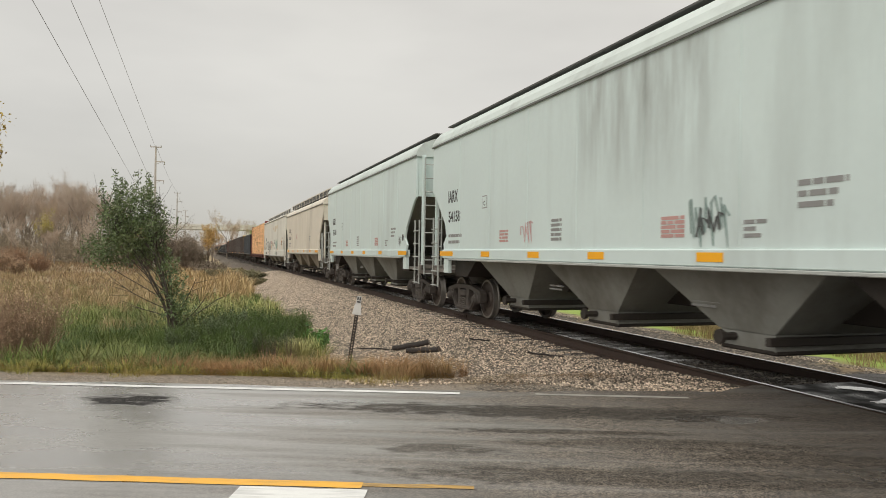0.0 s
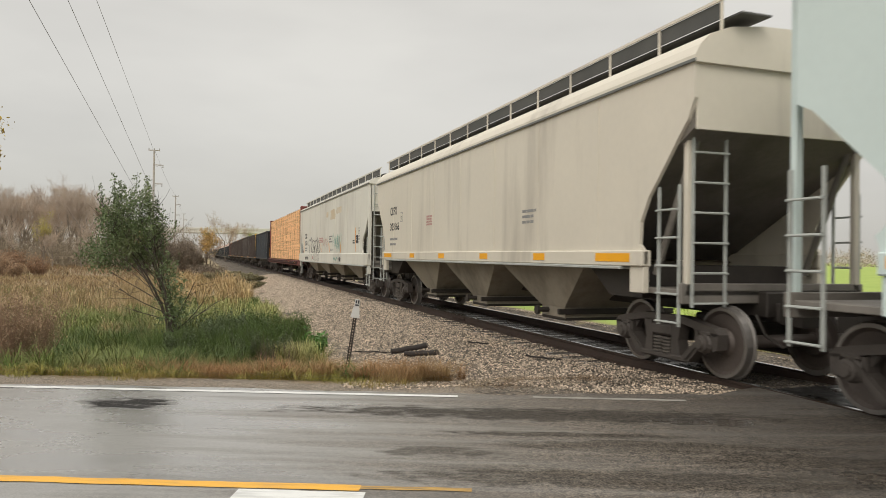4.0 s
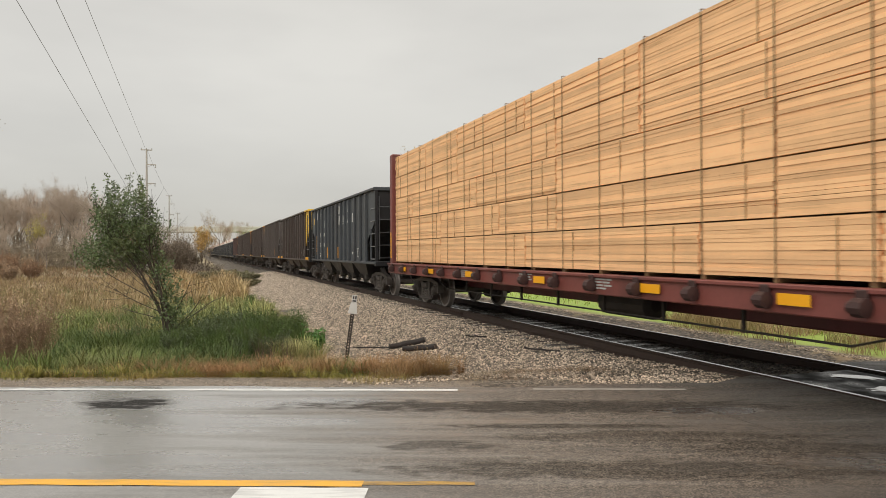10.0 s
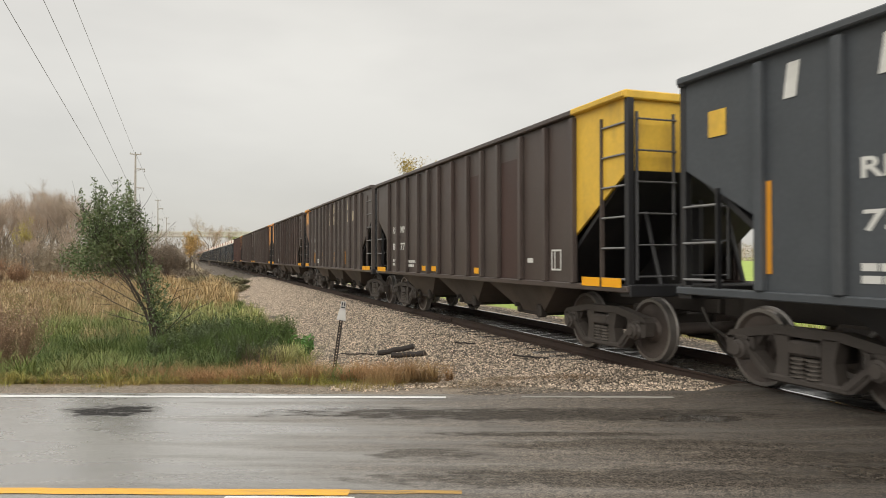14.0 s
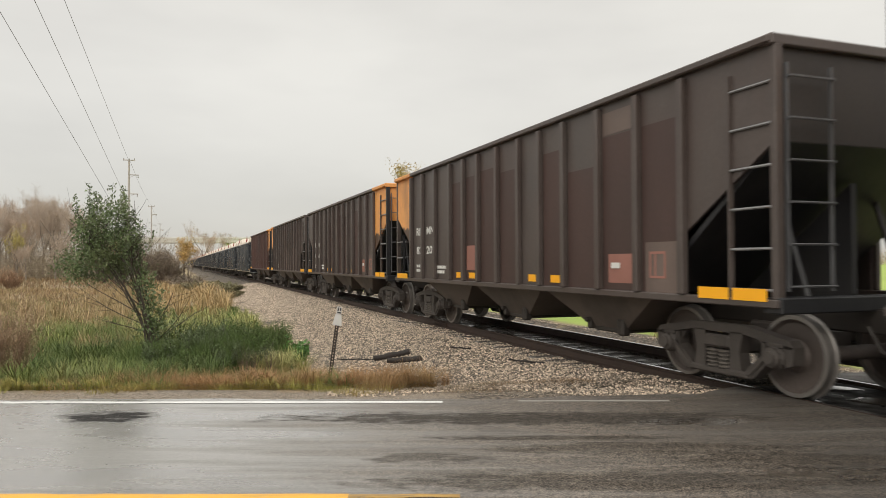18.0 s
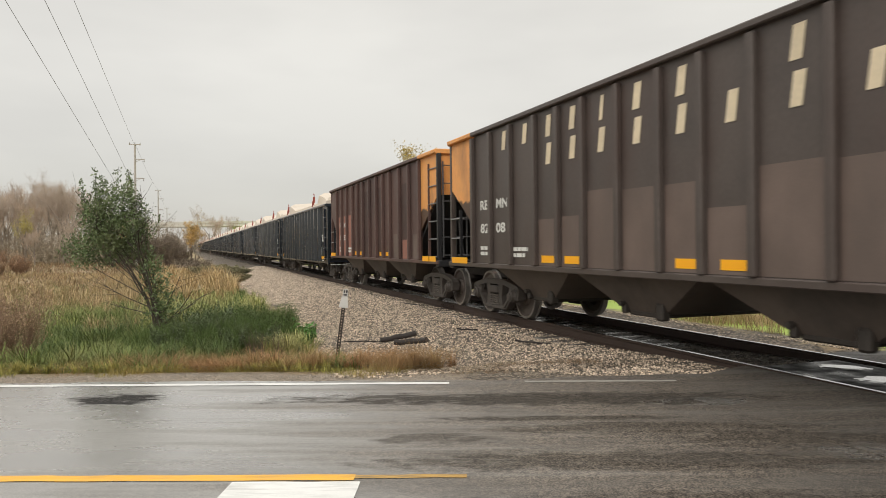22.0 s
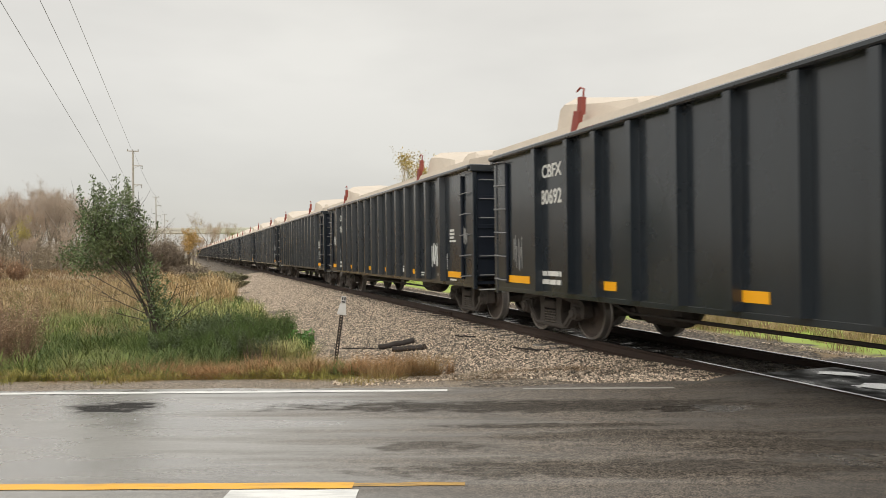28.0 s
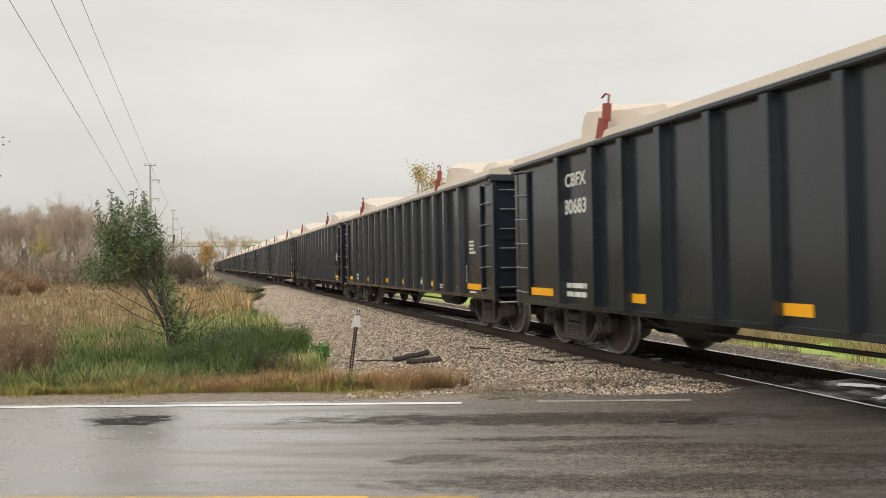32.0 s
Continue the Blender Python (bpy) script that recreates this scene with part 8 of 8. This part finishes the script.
def build_trees():
    kinds = [bare_tree("tree", "tall round-crowned bare tree at the wood's edge", -53.5, 104.5, 13.9, 1, BARK_PALE, TWIG, LEAF_TWIGGY, 0.06, 1, 5, (3, 4), trunk=0.3, thin=0.010, spread_a=0.5),
             bare_tree("tree", "bare grey-brown tree at the wood's edge", -64, 103, 11.0, 2, BARK_PALE, TWIG, LEAF_TWIGGY, 0.06, 1, 5, (3, 4), trunk=0.32, thin=0.010, spread_a=0.42),
             bare_tree("tree", "bare many-stemmed tree at the wood's edge", -70, 101, 10.5, 3, BARK_PALE, TWIG, LEAF_TWIGGY, 0.06, 1, 5, (3, 4), trunk=0.3, thin=0.010, spread_a=0.40),
             bare_tree("tree", "slender bare tree at the wood's edge", -58, 106, 10.0, 21, BARK_PALE, TWIG_WARM, LEAF_TWIGGY, 0.06, 1, 5, (3, 4), trunk=0.34, thin=0.010, spread_a=0.36)]
    own = (13.9, 11.0, 10.5, 10.0)
    rnd = random.Random(77)
    count = 0
    while count < 72:
        y = rnd.uniform(99, 150)
        q = rnd.uniform(-1.0, -0.42)
        x = q * y
        tall = rnd.uniform(10.5, 14.0) * (1 + (y - 100) / 260)
        if q > -0.475:
            tall *= 0.62
        elif y < 106 and rnd.random() < 0.5:
            continue
        i = rnd.randint(1, 3) if count % 6 else 0
        k = tall / own[i]
        t = copy_thing(kinds[i], pose(x, y, ground_z(x, y) - 0.1, 0, 0, rnd.uniform(0, 360)))
        t.scale = (k, k, k)
        count += 1
    # far trees down the line
    for i, (x, y, tall) in enumerate(((-59.5, 191, 14.0), (-57, 200, 11.0), (-63, 205, 11.5), (-54, 225, 9.0), (-46, 215, 8.5), (-42, 200, 9.5), (-70, 215, 7.5), (-48, 230, 8.0))):
        j = (0, 1, 3, 2)[i % 4]
        k = tall / own[j]
        t = copy_thing(kinds[j], pose(x, y, -0.6, 0, 0, 70 * i))
        t.scale = (k, k, k)
    bare_tree("autumn_tree", "small orange-yellow leaved tree beside the track", -24.1, 71, 4.9, 5, BARK_PALE, TWIG, LEAF_ORANGE, 0.075, 7, 3, (4, 5), trunk=0.35)
    bare_tree("autumn_tree", "small yellow-leaved tree beside the thicket", -32.8, 76, 4.6, 15, BARK_PALE, TWIG, LEAF_ORANGE, 0.07, 4, 3, (4, 5), trunk=0.35)
    bare_tree("autumn_tree", "yellow-leaved young tree before the bare wood", -54.3, 95, 7.4, 6, BARK_PALE, TWIG, LEAF_LEMON, 0.10, 5, 3, (3, 5), trunk=0.4)
    bare_tree("autumn_tree", "tree with thinning yellow leaves beyond the train", -1.4, 60, 10.7, 17, BARK, TWIG, LEAF_YELLOW, 0.085, 6, 4, (3, 4), trunk=0.3, spread_a=0.55)
    bare_tree("autumn_tree", "large tree with orange-yellow leaves at the roadside", -19.15, 27.2, 8.6, 8, BARK, TWIG, LEAF_YELLOW, 0.09, 6, 4, (3, 5), trunk=0.38)
    # low trees and scrub before the wood
    for i in range(16):
        q = -0.40 - 0.036 * i + rnd.uniform(-0.012, 0.012)
        y = rnd.uniform(90, 98)
        k = rnd.uniform(4.0, 6.2) / own[1 + i % 3]
        t = copy_thing(kinds[1 + i % 3], pose(q * y, y, ground_z(q * y, y) - 0.1, 0, 0, rnd.uniform(0, 360)))
        t.scale = (k * 1.25, k * 1.25, k)
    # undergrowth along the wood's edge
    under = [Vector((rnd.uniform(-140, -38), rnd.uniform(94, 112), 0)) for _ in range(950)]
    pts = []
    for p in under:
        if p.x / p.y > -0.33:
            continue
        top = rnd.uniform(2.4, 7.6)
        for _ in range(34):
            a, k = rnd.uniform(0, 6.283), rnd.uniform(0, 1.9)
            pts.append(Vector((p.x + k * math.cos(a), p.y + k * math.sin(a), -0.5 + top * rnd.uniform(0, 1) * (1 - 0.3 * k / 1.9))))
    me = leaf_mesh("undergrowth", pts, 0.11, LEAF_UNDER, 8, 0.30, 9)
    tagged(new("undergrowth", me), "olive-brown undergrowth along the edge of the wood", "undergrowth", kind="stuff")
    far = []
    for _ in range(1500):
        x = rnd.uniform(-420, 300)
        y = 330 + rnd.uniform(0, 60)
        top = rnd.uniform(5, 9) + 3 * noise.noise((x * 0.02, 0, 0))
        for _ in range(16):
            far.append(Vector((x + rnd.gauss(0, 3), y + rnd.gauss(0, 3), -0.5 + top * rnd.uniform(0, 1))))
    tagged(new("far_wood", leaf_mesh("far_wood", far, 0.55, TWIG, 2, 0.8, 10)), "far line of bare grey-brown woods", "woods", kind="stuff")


build_trees()


# ---- poles, wires, marker post, logs ----
POLE = mat("weathered_grey_pole", (0.40, 0.37, 0.34), 0.8, var=0.25, scale=2, fine=20)
WIRE = mat("dark_aluminium_wire", (0.10, 0.10, 0.10), 0.5, 0.5)
INSULATOR = mat("grey_porcelain", (0.35, 0.34, 0.33), 0.35)
POLES = [(-34.0, 82.0, 13.4), (-56.8, 148.2, 13.4), (-79.6, 214.4, 13.4)]
LINE = Vector((22.8, -66.2, 0)).normalized()
ACROSS = Vector((LINE.y, -LINE.x, 0)) * -1.0


def utility_pole(x, y, top):
    z0 = ground_z(x, y) - 0.2
    ob = thing("utility_pole", "weathered wooden utility pole with crossarm and insulators", "utility pole", pose(x, y, z0, 0, 0, math.degrees(math.atan2(ACROSS.y, ACROSS.x))), group="poles of the power line")
    h = top - z0
    part("shaft", Shape().turned([(0, 0.16), (h * 0.5, 0.13), (h, 0.09)], "z", 10), POLE, ob)
    part("crossarm", Shape().box(-0.62, 0.62, -0.05, 0.05, h - 0.10, h + 0.01, 0.01), POLE, ob)
    for k, (drop, reach) in enumerate(((1.72, 1.02), (3.9, 0.95))):
        z = h - drop
        part("side_arm", Shape().box(0.0, reach, -0.045, 0.045, z - 0.05, z + 0.05, 0.01).tube([(0.05, 0, z - 0.32), (reach * 0.6, 0, z - 0.03)], 0.022, 5), POLE, ob)
        part("insulator", Shape().turned([(z - 0.34, 0.03), (z - 0.25, 0.07), (z - 0.15, 0.03), (z - 0.05, 0.05)], "z", 8, (reach - 0.06, 0, 0)), INSULATOR, ob)
    for px in (-0.56, 0.0, 0.56):
        part("insulator", Shape().turned([(h, 0.03), (h + 0.05, 0.06), (h + 0.10, 0.03), (h + 0.16, 0.05), (h + 0.2, 0.02)], "z", 8, (px, 0, 0)), INSULATOR, ob)
    return ob


for p in POLES:
    utility_pole(*p)
utility_pole(-6.1, -4.0, 15.5)


def wire(a, b, sag, r):
    pts = []
    for i in range(25):
        k = i / 24
        p = Vector(a).lerp(Vector(b), k)
        pts.append((p.x, p.y, p.z - sag * 4 * k * (1 - k)))
    return thing("power_wire", "dark power line wire strung between the poles", "wire", shape=Shape().tube(pts, r, 5), material=WIRE, group="wires of the power line")


def string_wires():
    # three wires at three heights on the poles, and a lighter one on the lower arm
    near_ends = ((-13.99, 19.47, 12.5), (-13.44, 21.05, 13.43), (-13.12, 22.42, 14.23))
    levels = (5.4, 8.6, 13.55)
    for end, low in zip(near_ends, levels):
        far = Vector((POLES[0][0] - 0.15, POLES[0][1], low))
        wire(far + (Vector(end) - far) * 1.38, far, 0.0, 0.012)
    for a, b in zip(POLES, POLES[1:]):
        for low in levels:
            wire((a[0], a[1], low), (b[0], b[1], low), 0.6, 0.012)


string_wires()

POST = mat("dark_brown_steel_post", (0.045, 0.035, 0.03), 0.6, 0.3, var=0.3)
SIGN_WHITE = mat("weathered_white_plate", (0.55, 0.54, 0.52), 0.5, var=0.12, scale=6, fine=40, dirt=(0.3, 0.27, 0.25), dirt_amount=0.4, dirt_scale=(5, 5, 5))


def marker_post(x, y):
    """A leaning perforated steel post with a white hood and a small plate."""
    z = ground_z(x, y) - 0.08
    ob = thing("marker_post", "leaning dark steel marker post with a white hood", "marker post", pose(x, y, z, -2, 8, 12))
    top = 0.52 - z
    ch = Shape()
    n = 26
    step = top / n
    for i in range(n):
        a = step * i
        ch.box(-0.026, -0.010, -0.012, 0.004, a, a + step)
        ch.box(0.010, 0.026, -0.012, 0.004, a, a + step)
        ch.box(-0.010, 0.010, -0.012, 0.004, a, a + step * 0.5)
    ch.box(-0.030, -0.022, -0.03, 0.0, 0, top).box(0.022, 0.030, -0.03, 0.0, 0, top)
    part("post", ch, POST, ob, "perforated dark steel channel")
    part("hood", Shape().funnel((-0.046, 0.046, -0.05, 0.04), (-0.072, 0.072, -0.07, 0.06), top + 0.15, top - 0.03), SIGN_WHITE, ob, "white flared hood")
    plate = part("number_plate", Shape().box(-0.042, 0.042, -0.055, -0.03, top + 0.15, top + 0.28, 0.008), SIGN_WHITE, ob)
    pr = Shape().box(-0.03, 0.03, -0.058, -0.055, top + 0.17, top + 0.195).box(-0.03, -0.008, -0.058, -0.055, top + 0.21, top + 0.265).box(0.006, 0.03, -0.058, -0.055, top + 0.21, top + 0.265)
    part("print", pr, BLACK_TXT, plate)
    return ob


marker_post(-1.66, 11.75)
LOG = mat("wet_dark_timber", (0.024, 0.018, 0.015), 0.75, var=0.4, scale=6, fine=40, bump=0.6)
LOG_END = mat("sawn_timber_end", (0.10, 0.075, 0.06), 0.7, var=0.35, scale=10, fine=50)


def log(x, y, length, r, turn, tilt, label):
    z = ground_z(x, y) + r * 0.85
    sh = Shape()
    pts = [(-length * i / 6, 0.012 * math.sin(i * 1.7), 0.01 * math.cos(i * 2.1)) for i in range(7)]
    sh.tube(pts, r, 12, r * 0.92)
    ob = thing("log", label, "log", pose(x, y, z, 0, tilt, turn))
    part("trunk_piece", sh, LOG, ob)
    part("cut_end", Shape().turned([(0.0, r * 0.96), (0.012, r * 0.93)], "x", 12), LOG_END, ob)
    return ob


log(-0.15, 13.87, 0.72, 0.058, -26, -6, "short dark wet timber pole lying on the ballast")
log(-0.38, 14.80, 0.75, 0.062, 6, -10, "dark wet timber pole lying on the ballast")
log(-0.95, 14.72, 1.2, 0.014, -34, -4, "thin dark rod lying beside the logs")
for i, (s, off, ln, turn) in enumerate(((13.2, 1.75, 0.45, -28), (10.6, 1.5, 0.7, -40))):
    x, y, th = track_at(s, off)
    log(x, y, ln, 0.016, turn, 0, "broken scrap of dark timber on the ballast")


def overpass():
    """A far grey road bridge over the line, low above the horizon."""
    ob = thing("overpass", "far pale grey concrete road bridge over the railway", "bridge", pose(-104, 300, -0.6, 0, 0, 3))
    part("deck", Shape().box(-42, 34, -4, 4, 10.6, 12.0, 0.2), CONCRETE, ob)
    for q in (-4, 4):
        part("parapet", Shape().box(-42, 34, q - 0.15, q + 0.15, 12.0, 12.9, 0.05), CONCRETE, ob)
    for x in (-34, -16, 2, 20):
        part("pier", Shape().box(x - 0.6, x + 0.6, -3, 3, 0, 10.6, 0.1), CONCRETE, ob)


CONCRETE = mat("pale_grey_concrete", (0.55, 0.53, 0.49), 0.85, var=0.12, scale=0.3, fine=3)
overpass()


def joint_bars():
    for s in (17.6, 30.0):
        x, y, th = track_at(s, RAIL_GAP)
        sh = Shape().box(-0.45, 0.45, 0.012, 0.04, -0.14, -0.045, 0.006)
        ob = thing("joint_bar", "bolted steel joint bar on the rail", "joint bar", pose(x, y, 0, 0, 0, 90 + math.degrees(th)), group="joint bars")
        part("bar", sh, RAIL, ob)
        for k in range(6):
            part("bolt", Shape().turned([(0.04, 0.02), (0.065, 0.02)], "y", 6, (-0.38 + 0.152 * k, 0, -0.09)), RAIL, ob)


joint_bars()


# ---- what moves ----
def travel(t):
    """How far the train has come at t seconds."""
    t = min(max(t, 0.0), 32.0)
    i = min(int(t), 31)
    k = t - i
    p = [TRAVEL[max(i - 1, 0)] if i else 2 * TRAVEL[0] - TRAVEL[1], TRAVEL[i], TRAVEL[i + 1], TRAVEL[i + 2] if i < 31 else 2 * TRAVEL[32] - TRAVEL[31]]
    m0, m1 = (p[2] - p[0]) / 2, (p[3] - p[1]) / 2
    return (2 * k ** 3 - 3 * k ** 2 + 1) * p[1] + (k ** 3 - 2 * k ** 2 + k) * m0 + (-2 * k ** 3 + 3 * k ** 2) * p[2] + (k ** 3 - k ** 2) * m1


def motions():
    for car, u in CARS:
        walk(car, [(t, track_pose(u - travel(t))) for t in range(0, 33)])
    # the wheels roll while they pass the near stretch of the track
    for w, u, dx in WHEELS:
        near = [k / 15 for k in range(0, 481) if -6 < u - travel(k / 15) < 42]
        if not near:
            continue
        times = sorted({0.0, 32.0, *near})
        start = travel(near[0])
        rows = []
        for t in times:
            d = min(max(travel(t), start), travel(near[-1])) - start
            rows.append((t, pose(dx, 0, 0.457, 0, -math.degrees(d / 0.457), 0)))
        walk(w, rows)


motions()
